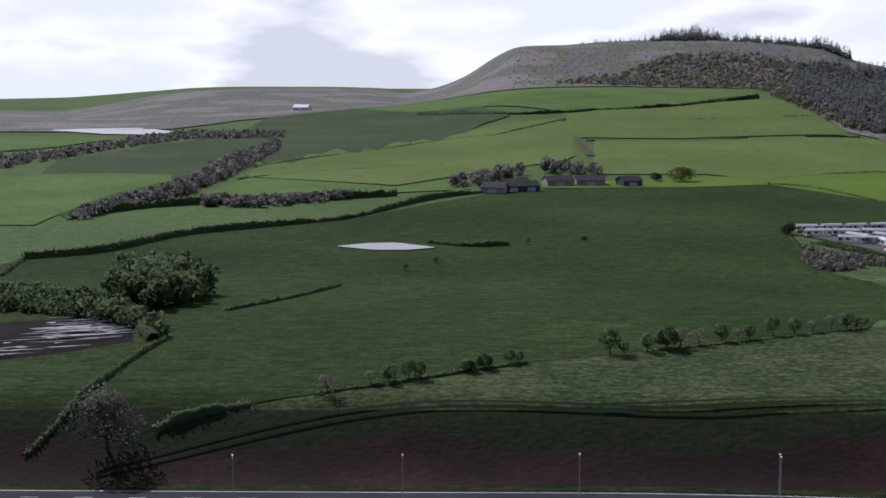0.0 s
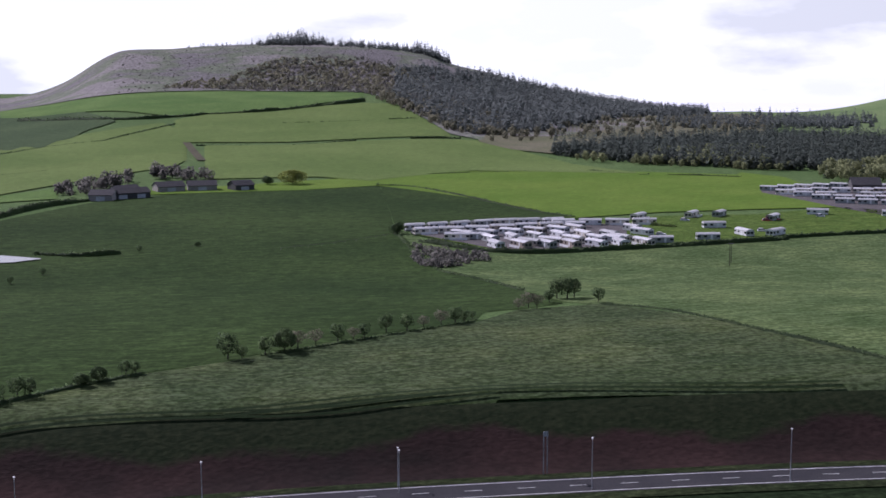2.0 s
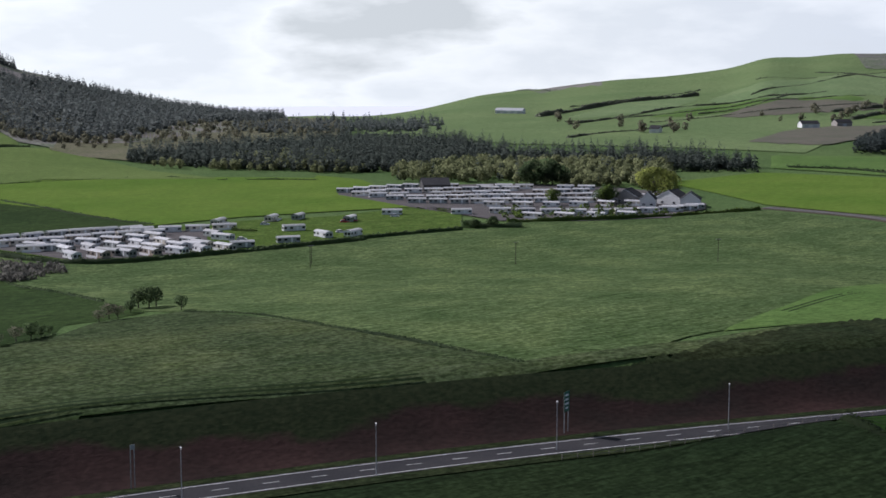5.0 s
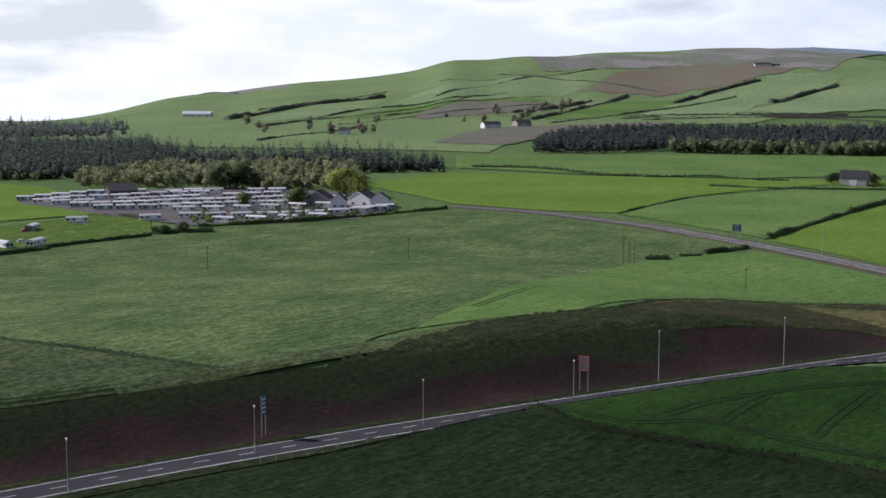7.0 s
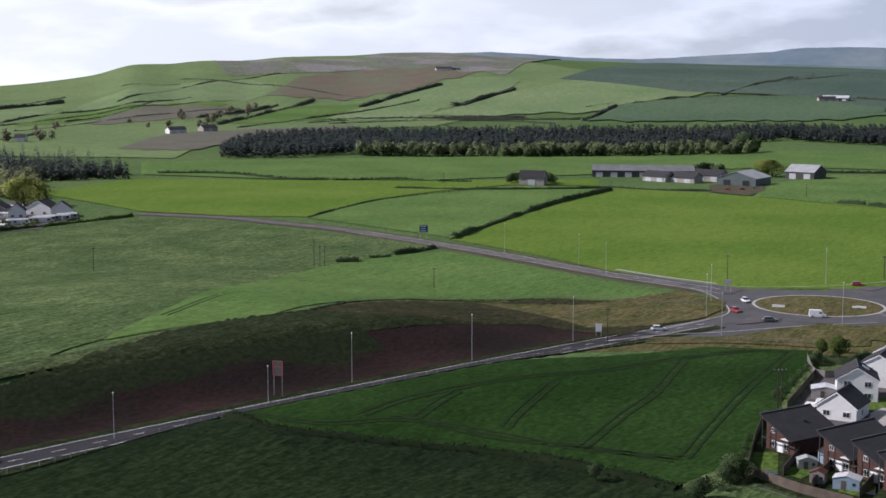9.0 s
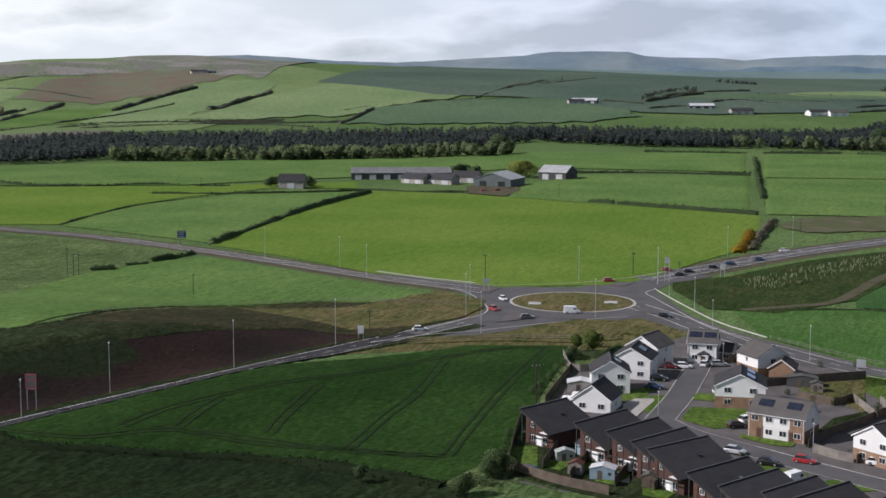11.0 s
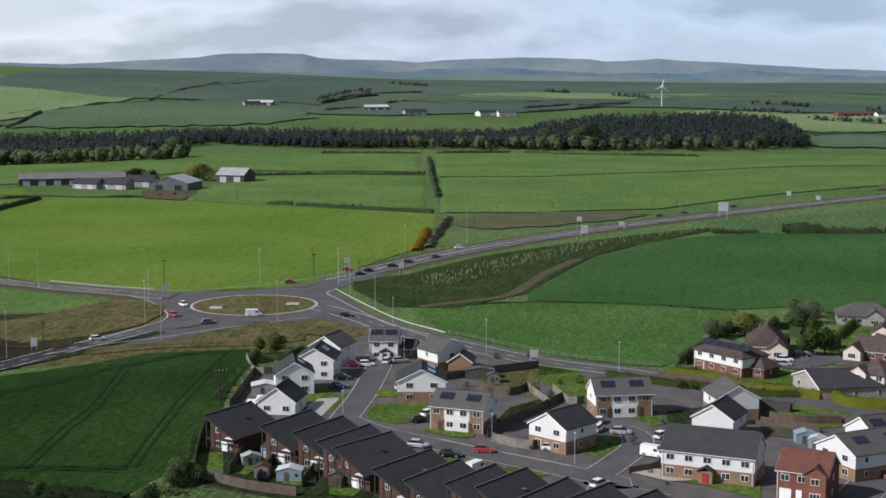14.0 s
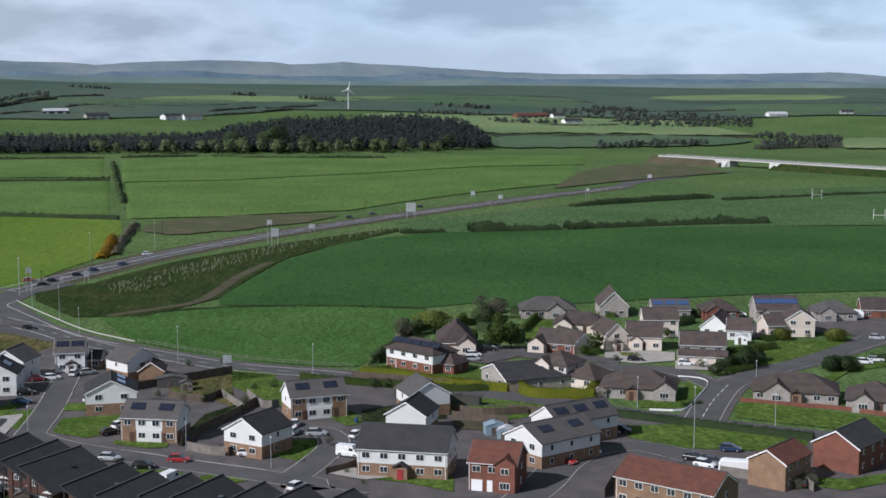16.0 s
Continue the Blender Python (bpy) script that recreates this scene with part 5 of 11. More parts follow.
pool("pond", [(-4.35, 524.8), (-2.89, 514.4), (-1.49, 513.6), (-0.37, 519.4)], [(-4.35, 526.3), (-3.12, 533.3), (-1.95, 534.2), (-0.37, 520.9)], "still pond reflecting the white sky", 0.5)
pool("far_pond", [(-15.56, 1394.0), (-13.66, 1331.7), (-12.13, 1320.4), (-10.62, 1349.1)], [(-15.56, 1404.4), (-13.66, 1439.7), (-12.12, 1458.9), (-10.62, 1360.7)], "distant pond reflecting the sky", 0.6)
FLOOD = [(-14.60, 340.8), (-15.94, 319.1), (-13.73, 326.0), (-17.48, 308.0), (-15.10, 330.0)]
flood_rng = random.Random(5)
for k in range(72):
    b_, d_ = FLOOD[(0, 4, 1, 2, 4, 3)[k % 6]]
    cx, cy = plan(b_ + flood_rng.gauss(0, 0.55), d_ + flood_rng.gauss(0, 5))
    half, thin_ = 0.7 + flood_rng.random() ** 2.5 * 8, flood_rng.uniform(0.15, 0.6)
    if not k % 6:
        half, thin_ = half * 1.3, thin_ * 1.8
    rim = []
    for m_ in range(22):
        a_ = 2 * math.pi * m_ / 22
        r_ = 1 + 0.3 * math.sin(3 * a_ + k) + 0.2 * math.sin(5 * a_ + 2 * k) + flood_rng.uniform(-0.25, 0.25)
        u_, w_ = half * r_ * math.cos(a_), thin_ * r_ * math.sin(a_)
        x_, y_ = cx + u_ * 0.96 - w_ * 0.28, cy + u_ * 0.28 + w_ * 0.96
        rim.append((x_, y_, float(land(cx, cy)) + 0.62 + 0.004 * k))
    tagged(mesh_object("flood_puddle", rim, [tuple(range(22))], M_WATER), "shallow floodwater lying on ploughland", "puddle", "flood puddles", kind="structure")

# ---- hedges and field lines ----
HEDGE_LINES = (
    ([(-16.88, 518.4), (-13.83, 529.8), (-10.46, 572.8), (-7.04, 595.4), (-3.80, 622.7), (-0.54, 701.9), (2.24, 742.8)], 3.0, 3.5), ([(-15.09, 640.1), (-12.44, 677.2), (-8.84, 696.7), (-5.18, 703.6), (-1.94, 720.1)], 4.0, 4.0),
    ([(-8.37, 826.6), (-5.62, 868.3), (-3.32, 890.6), (-0.07, 931.7)], 1.4, 2.0), ([(5.92, 1097.0), (9.55, 1098.7), (12.88, 1140.3), (16.55, 1183.6)], 1.6, 2.2),
    ([(9.31, 1300.5), (11.76, 1310.9), (14.81, 1341.9)], 1.6, 2.2), ([(-0.99, 1509.8), (2.70, 1355.9), (6.36, 1381.8), (9.52, 1425.7), (12.62, 1506.9)], 4.5, 5.0),
    ([(-0.55, 535.3), (1.08, 525.5), (2.72, 529.0)], 2.2, 2.5), ([(-17.77, 474.5), (-17.32, 497.1), (-16.88, 518.4)], 2.0, 2.5),) + (([(-11.96, 250.3), (-10.4, 252.6), (-8.12, 254.1)], 1.7, 2.2),
    ([(-8.95, 360.8), (-6.40, 388.6), (-4.30, 423.8)], 2.0, 2.5), ([(-11.5, 314.0), (-12.9, 293.0), (-14.27, 272.0), (-15.64, 258.0), (-17.1, 250.0)], 1.4, 1.6), ([(-17.79, 446.1), (-15.64, 423.1), (-13.47, 378.2), (-11.94, 313.7)], 2.5, 4.0),
    ([(13.13, 797.5), (14.75, 783.4), (17.07, 720.6), (19.37, 664.0), (21.20, 635.8)], 2.0, 2.5), ([(15.21, 872.9), (18.89, 898.8), (21.62, 908.6), (23.19, 888.4)], 1.5, 2.0),
    ([(23.86, 876.6), (26.06, 874.5), (27.80, 867.9)], 1.5, 2.0), ([(14.88, 549.3), (17.09, 525.6), (19.40, 515.2), (22.82, 527.5), (26.15, 545.3), (29.77, 570.3)], 2.2, 2.5),) + (
    ([(25.00, 541.4), (27.33, 555.7), (29.65, 575.4), (31.95, 593.3), (33.77, 606.2)], 1.6, 2.0), ([(22.42, 371.7), (25.00, 361.5), (28.52, 333.1), (32.03, 312.8), (36.29, 292.4)], 0.7, 2.0),
    ([(13.85, 584.0), (14.69, 518.5), (15.61, 474.5), (17.40, 445.5), (19.15, 411.0)], 0.6, 1.8), ([(58.75, 596.3), (60.61, 661.8), (62.92, 757.1), (65.21, 847.2)], 3.0, 3.5),
    ([(52.83, 687.7), (54.57, 743.7), (56.43, 792.5), (60.14, 853.6)], 1.3, 1.6), ([(46.86, 992.8), (49.55, 981.2), (51.82, 932.8), (53.66, 921.1)], 2.0, 2.5),
    ([(53.89, 920.9), (55.97, 929.0), (57.47, 923.8)], 2.2, 2.8), ([(58.17, 909.7), (59.44, 905.3)], 2.2, 2.8),) + (([(53.97, 525.0), (54.90, 525.9)], 2.6, 3.5),
    ([(55.37, 535.3), (56.18, 539.9)], 2.2, 3.0), ([(56.30, 543.2), (58.00, 565.6)], 2.4, 3.2), ([(51.28, 359.0), (53.14, 371.2), (56.41, 416.4), (62.49, 437.9), (68.95, 433.4)], 0.5, 1.2),
    ([(73.53, 1017.6), (76.77, 1023.4), (80.64, 1013.1)], 2.6, 3.0), ([(74.18, 787.3), (75.20, 780.4)], 3.0, 3.2), ([(75.39, 777.0), (77.94, 755.0), (80.94, 733.4)], 2.6, 3.0),
    ([(80.79, 1199.3), (80.91, 1013.7), (81.15, 830.6)], 2.8, 2.6), ([(76.42, 1281.8), (79.07, 1271.1), (80.44, 1271.7)], 2.5, 3.0), ([(81.13, 1272.4), (84.07, 1279.1)], 2.5, 3.0),
    ([(84.74, 1276.8), (86.47, 1254.9), (88.78, 1247.5), (91.75, 1247.8)], 3.0, 3.5),) + (([(76.57, 1277.1), (80.24, 1255.1)], 2.5, 3.0), ([(81.59, 434.0), (85.34, 441.7), (90.01, 438.6), (93.34, 433.6)], 0.7, 1.6),
    ([(95.13, 657.4), (96.76, 663.1), (98.85, 669.9)], 5.5, 7.0), ([(99.08, 670.2), (101.38, 683.7), (104.78, 704.0), (107.22, 716.3)], 6.0, 7.0), ([(92.34, 650.1), (94.09, 657.2)], 3.5, 4.5),
    ([(99.30, 790.0), (102.50, 828.7), (104.98, 858.6)], 4.0, 5.0), ([(105.42, 844.0), (108.07, 877.2), (111.67, 923.2)], 3.5, 4.5),
    ([(56.46, 856.9), (59.68, 847.2), (62.99, 852.0), (65.13, 862.5)], 2.0, 2.5),)
HEDGE_LINES += (([(8.34, 295.9), (11.99, 309.3), (17.15, 337.4)], 0.5, 1.2), ([(-2.23, 263.7), (-0.58, 269.1), (1.32, 275.5), (3.44, 282.0)], 1.5, 2.0), ([(-5.30, 256.7), (-3.89, 260.5), (-2.47, 262.8)], 0.8, 1.6), ([(-7.68, 910.2), (-5.15, 986.0), (-3.31, 1035.8), (-0.07, 1131.4), (2.24, 1151.1)], 1.4, 2.0), ([(2.24, 1151.1), (4.99, 1294.4)], 1.3, 1.8))
for k, (ln_, h_, w_) in enumerate(HEDGE_LINES):
    hedge(ln_, h_, w_, seed=k, gaps=0.25 if k in (3, 4, 13, 14) else 0.0)
hedge([(48.89, 285.5), (51.20, 269.9), (54.96, 263.8), (61.13, 257.0), (68.20, 238.7)], 1.7, 3.6, "untrimmed hedge below the crop, shade in its leaf colour", M_HEDGE_SHADED, seed=31)
HILL_HEDGES = (
    ([(36.86, 1779.8), (38.44, 1882.8), (40.50, 2001.6), (43.25, 2094.0)], 9.0, 14.0), ([(37.98, 1654.2), (41.41, 1757.2), (45.09, 1881.9), (49.68, 2007.4)], 3.0, 4.0), ([(41.40, 1623.4), (45.09, 1753.1), (50.14, 1896.8)], 3.0, 4.0),
    ([(49.23, 1645.2), (50.61, 1759.1), (52.42, 1927.3), (53.10, 2027.5)], 7.0, 10.0), ([(55.02, 1930.7), (56.46, 2045.9), (57.99, 2157.7)], 8.0, 14.0), ([(52.89, 1674.7), (55.14, 1730.2), (58.47, 1748.5), (61.71, 1748.7)], 4.0, 5.0),
    ([(59.11, 1895.9), (60.18, 1989.6), (61.24, 2069.0)], 7.0, 12.0), ([(32.87, 4600.0), (35.08, 2512.4), (37.33, 2533.2)], 4.0, 6.0), ([(65.39, 1867.5), (66.97, 1923.1), (68.98, 1965.9), (71.94, 2009.4)], 3.5, 4.5),) + (
    ([(58.75, 1887.0), (60.13, 1981.6), (61.27, 2090.2)], 8.0, 12.0), ([(55.07, 1928.5), (56.45, 2050.7), (58.29, 2161.4)], 8.0, 14.0), ([(48.47, 1752.4), (50.05, 1818.5), (51.64, 1931.2)], 7.0, 10.0),
    ([(53.23, 1722.2), (55.98, 1748.0), (58.75, 1735.6), (64.03, 1717.8)], 4.0, 6.0), ([(64.03, 1695.5), (64.71, 1776.8), (65.39, 1861.0)], 6.0, 8.0), ([(70.73, 2141.8), (72.25, 2259.3), (74.39, 2503.1)], 4.0, 6.0),
    ([(64.19, 1854.3), (65.77, 1910.5), (68.95, 1973.1), (71.93, 1998.5)], 3.5, 5.0), ([(70.78, 2134.5), (73.08, 2413.7)], 5.0, 8.0), ([(73.54, 1989.9), (75.38, 1964.6), (76.30, 1936.1)], 5.0, 8.0),
    ([(76.76, 2001.9), (77.67, 2098.9), (78.36, 2161.1)], 7.0, 12.0),) + (([(96.19, 1827.1), (98.80, 1801.1), (101.31, 1849.8)], 4.0, 6.0), ([(96.20, 1616.9), (98.82, 1636.3), (101.33, 1671.6)], 4.0, 6.0),
    ([(96.04, 1637.9), (99.03, 1654.8), (102.45, 1697.3), (106.69, 1727.7)], 4.0, 6.0), ([(100.41, 1486.6), (102.68, 1552.4), (104.48, 1573.0)], 7.0, 12.0), ([(106.70, 1509.1), (108.45, 1556.1), (109.95, 1565.8)], 9.0, 16.0),
    ([(84.83, 1951.2), (86.64, 2010.2), (88.91, 2116.9)], 5.0, 9.0), ([(76.56, 1877.3), (77.83, 1916.0), (79.11, 1922.7)], 6.0, 10.0), ([(45.55, 2270.7), (47.39, 2283.1), (48.99, 2325.0)], 3.5, 6.0), ([(76.38, 1967.4), (77.74, 2058.3), (78.65, 2104.9)], 9.0, 14.0), ([(78.65, 2148.9), (80.48, 2207.5)], 6.0, 9.0),) + (([(84.62, 1992.4), (86.46, 2068.5)], 6.0, 8.0), ([(91.71, 2117.3), (95.51, 2080.5)], 4.0, 6.0), ([(80.48, 2068.7), (83.24, 2057.6), (85.31, 2111.1)], 4.0, 6.0), ([(88.75, 2283.0), (93.28, 2299.6), (96.16, 2391.1)], 3.5, 5.0), ([(86.86, 2065.4), (88.91, 2116.9)], 6.0, 9.0), ([(100.85, 1895.4), (104.23, 2078.7), (106.45, 1971.1)], 5.0, 9.0), ([(92.59, 2462.2), (96.72, 2514.6), (99.02, 2528.3)], 4.0, 6.0), ([(102.42, 2414.6), (107.09, 2396.6), (111.54, 2427.2)], 4.0, 6.0), ([(96.73, 2316.2), (100.16, 2304.5)], 6.0, 9.0), ([(80.86, 2156.9), (83.72, 2188.6)], 5.0, 8.0), ([(99.02, 2091.0), (103.11, 2108.6), (105.78, 2165.9)], 5.0, 8.0),) + (([(79.05, 1984.4), (79.96, 2029.3), (81.78, 2005.0)], 6.0, 9.0),)
HILL_HEDGES += (([(38.12, 1593.0), (40.26, 1735.0), (42.44, 1892.0), (45.31, 1934.0), (48.24, 2050.0)], 4.0, 5.0), ([(38.10, 1335.0), (39.38, 1414.0), (40.89, 1467.0), (42.41, 1557.0)], 4.0, 5.0), ([(45.32, 1997.0), (47.57, 2180.0), (49.61, 2341.0), (52.35, 2451.0)], 4.0, 5.0), ([(50.04, 1599.0), (51.88, 1687.0), (53.72, 1776.0), (55.79, 1890.0), (57.40, 1975.0)], 4.0, 5.0), ([(69.55, 1997.0), (70.83, 2144.0), (71.67, 2261.0), (73.10, 2510.0)], 4.0, 5.0), ([(38.15, 1967.0), (40.71, 2046.0), (43.33, 2218.0)], 4.0, 5.0), ([(43.30, 1762.0), (45.31, 1841.0), (46.89, 1997.0)], 4.0, 5.0), ([(53.72, 1667.0), (57.41, 1715.0), (60.62, 1711.0), (62.90, 1664.0)], 4.0, 5.0), ([(47.80, 2370.0), (50.52, 2290.0), (53.72, 2143.0), (55.10, 2084.0)], 4.0, 5.0))
for k, (ln_, h_, w_) in enumerate(HILL_HEDGES):
    ln_ = [q for m_, q in enumerate(ln_) if m_ == 0 or abs(q[1] / ln_[m_ - 1][1] - 1) < 0.14]
    if len(ln_) < 2:
        continue
    hedge(ln_, h_ * 0.8, w_ * 0.7, "overgrown hedgerow on the far hillside", M_FAR_HEDGE, seed=60 + k, group="hillside hedgerows")

# ---- woods ----
M_CLEARING = grass("clearing_grass", (0.110, 0.118, 0.064), (0.142, 0.138, 0.088), scale=40, wind=0.2)
wood("conifer_hillside", [(13.9, 1500.0), (15.3, 1340.0), (16.6, 1245.0), (18.6, 1275.0), (20.66, 1330.0), (22.0, 1485.0), (24.3, 1800.0), (26.5, 1950.0)], [(13.9, 1940.0), (16.3, 2080.0), (18.2, 2190.0), (20.2, 2230.0), (22.05, 2260.0), (24.3, 2380.0), (26.5, 2320.0)], 4200, FAR_SPRUCES, M_HAZY_CONIFER, "dense grey-green conifer plantation on the hill flank", 1, 0.7, 1.15)
wood("hillside_scrub", [(4.60, 1760.0), (7.15, 1712.0), (9.70, 1699.2), (12.30, 1706.6), (14.28, 1427.3), (16.28, 1253.3), (18.55, 1292.2)], [(4.60, 1772.0), (6.00, 1850.0), (7.40, 1880.0), (8.60, 1990.0), (9.75, 2033.4), (12.34, 2007.9), (14.32, 1970.2), (16.30, 1539.0), (18.56, 1455.7)], 1500, SCRUB_FAR, M_TWIGS, "brown and olive birch scrub on the hill flank", 21, 0.7, 1.7)
wood("hillside_edge", [(12.96, 1550.5), (14.27, 1390.2), (16.28, 1225.3), (18.09, 1234.2), (20.84, 1251.2)], [(12.97, 1709.9), (14.28, 1483.8), (16.28, 1322.8), (18.09, 1294.4), (20.84, 1292.4)], 130, CROWNS_FAR, M_TWIGS, "budding trees along the foot of the plantation", 22, 0.5, 0.9)
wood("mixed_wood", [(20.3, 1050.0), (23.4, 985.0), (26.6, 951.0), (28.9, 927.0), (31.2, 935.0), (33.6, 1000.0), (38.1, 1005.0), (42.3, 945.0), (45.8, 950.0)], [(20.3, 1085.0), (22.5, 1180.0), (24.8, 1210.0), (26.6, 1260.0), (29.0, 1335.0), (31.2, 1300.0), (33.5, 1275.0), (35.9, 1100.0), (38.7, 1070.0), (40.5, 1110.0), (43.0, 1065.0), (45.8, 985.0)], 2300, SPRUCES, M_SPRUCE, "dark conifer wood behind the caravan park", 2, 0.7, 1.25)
field("wood_clearing", [(17.3, 1160.0), (18.6, 1102.0), (20.3, 1068.0), (24.0, 1220.0), (29.0, 1330.0)], [(17.3, 1250.0), (19.8, 1325.0), (22.0, 1490.0), (24.3, 1830.0), (26.6, 1980.0), (29.0, 1900.0)], M_CLEARING, "pale rough grass and brash in a woodland clearing", 0.5)
wood("clearing_trees", [(17.3, 1175.0), (18.6, 1180.0), (20.5, 1230.0), (24.0, 1290.0), (29.0, 1350.0)], [(17.3, 1250.0), (19.8, 1325.0), (22.0, 1490.0), (24.3, 1750.0), (29.0, 1850.0)], 260, CROWNS_FAR, M_TWIGS, "budding pale trees scattered over the clearing", 41, 0.4, 0.85)
wood("clearing_conifers", [(24.5, 1420.0), (29.0, 1480.0), (33.0, 1450.0)], [(24.5, 1800.0), (29.0, 1950.0), (33.0, 1800.0)], 420, FAR_SPRUCES, M_HAZY_CONIFER, "grey conifer stands behind the clearing", 42, 0.6, 1.0)
wood("inner_broadleaf", [(24.5, 985.0), (26.6, 965.0), (29.0, 945.0)], [(24.5, 1100.0), (26.6, 1120.0), (29.0, 1090.0)], 70, CROWNS, M_OLIVE, "pale olive trees standing among the conifers", 43, 0.6, 0.95)
wood("wood_glade", [(21.29, 997.2), (24.07, 955.9), (27.31, 929.1), (30.08, 915.7)], [(21.29, 1031.7), (24.07, 994.8), (27.31, 971.3), (30.08, 950.6)], 60, CROWNS, M_OLIVE, "yellow-green young woodland along the wood foot", 13, 0.45, 0.8)
wood("broadleaf_edge", [(31.00, 858.6), (34.19, 848.0), (38.64, 815.3), (42.25, 815.3), (34.55, 849.6), (37.26, 827.1), (40.46, 814.3), (42.30, 819.8)], [(30.99, 921.4), (34.17, 998.0), (38.61, 997.3), (42.21, 991.3), (34.57, 1010.2), (37.27, 987.8), (40.47, 949.1), (42.31, 918.7)], 520, CROWNS, M_OLIVE, "pale olive spring broadleaf trees along the wood edge", 3, 0.55, 0.95)
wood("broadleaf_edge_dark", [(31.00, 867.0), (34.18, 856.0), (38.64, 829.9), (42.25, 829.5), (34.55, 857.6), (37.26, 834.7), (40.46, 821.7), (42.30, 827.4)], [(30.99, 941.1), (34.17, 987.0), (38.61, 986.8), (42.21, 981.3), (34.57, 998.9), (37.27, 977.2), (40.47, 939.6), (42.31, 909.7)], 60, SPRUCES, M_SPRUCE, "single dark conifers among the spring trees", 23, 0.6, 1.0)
wood("hill_foot_wood", [(25.92, 1438.5), (28.68, 1443.5), (30.51, 1508.5), (32.33, 1537.8)], [(25.92, 1564.1), (28.68, 1713.9), (30.51, 1760.2), (32.33, 1651.3)], 380, SPRUCES, M_HAZY_CONIFER, "distant dark conifers at the hill foot", 24, 0.6, 1.0)
wood("shelterbelt_conifers", [(49.34, 1150.0), (52.3, 1165.0), (55.1, 1225.0), (61.06, 1245.0), (67.91, 1255.0), (72.15, 1429.2), (76.77, 1366.8), (80.90, 1358.9), (84.51, 1329.4), (88.05, 1327.4)], [(49.34, 1235.0), (50.5, 1400.0), (52.3, 1470.0), (55.1, 1515.0), (61.05, 1520.0), (67.89, 1500.0), (72.15, 1560.0), (76.76, 1570.0), (80.89, 1554.8), (84.50, 1600.0), (88.02, 1640.0)], 5400, PINES, M_SHADED_SPRUCE, "long dark conifer shelterbelt across the valley", 4, 0.78, 0.92)
wood("shelterbelt_broadleaf", [(55.0, 1195.0), (58.3, 1185.0), (61.8, 1178.0), (65.2, 1185.0), (67.9, 1200.0), (71.0, 1225.0)], [(55.0, 1222.0), (58.3, 1216.0), (61.8, 1214.0), (65.2, 1218.0), (67.9, 1232.0), (71.0, 1256.0)], 330, CROWNS_FAR, M_LEAF_BELT, "grey-green broadleaf trees in front of the conifers", 5, 0.65, 1.3)
wood("plantation", [(84.16, 1348.0), (87.63, 1339.0), (91.06, 1354.8), (93.32, 1381.3), (95.99, 1407.1)], [(84.16, 1529.7), (85.32, 1682.1), (87.62, 1815.6), (92.85, 1833.8), (94.86, 1753.4), (95.99, 1531.3)], 3200, PINES, M_SHADED_SPRUCE, "dark conifer plantation on a low rise", 6, 0.75, 1.15)
wood("plantation_edge", [(80.01, 1349.5), (83.01, 1316.7), (86.47, 1306.8), (88.77, 1314.1), (94.22, 1351.2)], [(80.01, 1386.4), (83.01, 1362.7), (86.47, 1347.2), (88.77, 1352.9), (94.22, 1389.3)], 60, CROWNS_FAR, M_LEAF_BELT, "grey-green broadleaf trees before the plantation", 7, 0.8, 1.5)
wood("valley_copse", [(-13.36, 377.9), (-12.13, 362.0), (-10.55, 368.5), (-9.63, 393.4)], [(-13.32, 442.2), (-12.08, 466.0), (-10.52, 444.3), (-9.62, 409.6)], 130, CROWNS, M_LEAF_DARK, "brown leafless copse in the valley", 8, 0.6, 1.1)
wood("ravine_scrub", [(-14.88, 632.7), (-12.44, 682.3), (-10.42, 740.9), (-9.05, 820.9), (-7.90, 915.2), (-6.75, 1059.3)], [(-14.87, 650.8), (-12.43, 720.3), (-10.41, 796.0), (-9.03, 927.2), (-7.89, 1039.4), (-6.74, 1191.2)], 620, SCRUB, M_SCRUB, "brown scrub filling a ravine", 9, 0.7, 1.5)
wood("lane_scrub", [(-9.98, 680.8), (-7.48, 670.3), (-5.18, 687.3), (-3.79, 707.4)], [(-9.97, 707.7), (-7.48, 696.6), (-5.18, 709.3), (-3.79, 721.9)], 150, SCRUB, M_SCRUB, "brown scrub along the valley lane", 25, 0.7, 1.3)
wood("heath_scrub", [(-17.58, 936.9), (-15.65, 996.2), (-13.25, 1114.6), (-10.36, 1235.7), (-6.51, 1224.6)], [(-17.56, 1044.1), (-15.64, 1081.4), (-13.24, 1199.0), (-10.35, 1359.4), (-6.51, 1326.1)], 560, SCRUB_FAR, M_SCRUB, "dark scrub belt below the heath", 10, 0.6, 1.4)
wood("moor_scrub", [(6.80, 1709.2), (9.51, 1675.2), (12.61, 1661.3), (14.37, 1425.3), (16.11, 1274.4), (17.57, 1202.9)], [(6.80, 1726.5), (8.14, 1931.2), (9.47, 2032.4), (12.56, 2047.2), (14.31, 2006.5), (16.03, 1995.4), (17.49, 1891.7)], 1500, SCRUB_FAR, M_SCRUB, "brown birch scrub on the moor side", 11, 0.6, 1.5)
wood("moor_heather", [(p[0], p[1] + 15) for p in MOOR_FOOT[2:9]], [(MOOR_FOOT[2][0], 2150.0), (MOOR_FOOT[8][0], 2190.0)], 2200, SCRUB_FAR, M_SCRUB, "low brown heather clumps over the moor", 28, 0.25, 0.75)
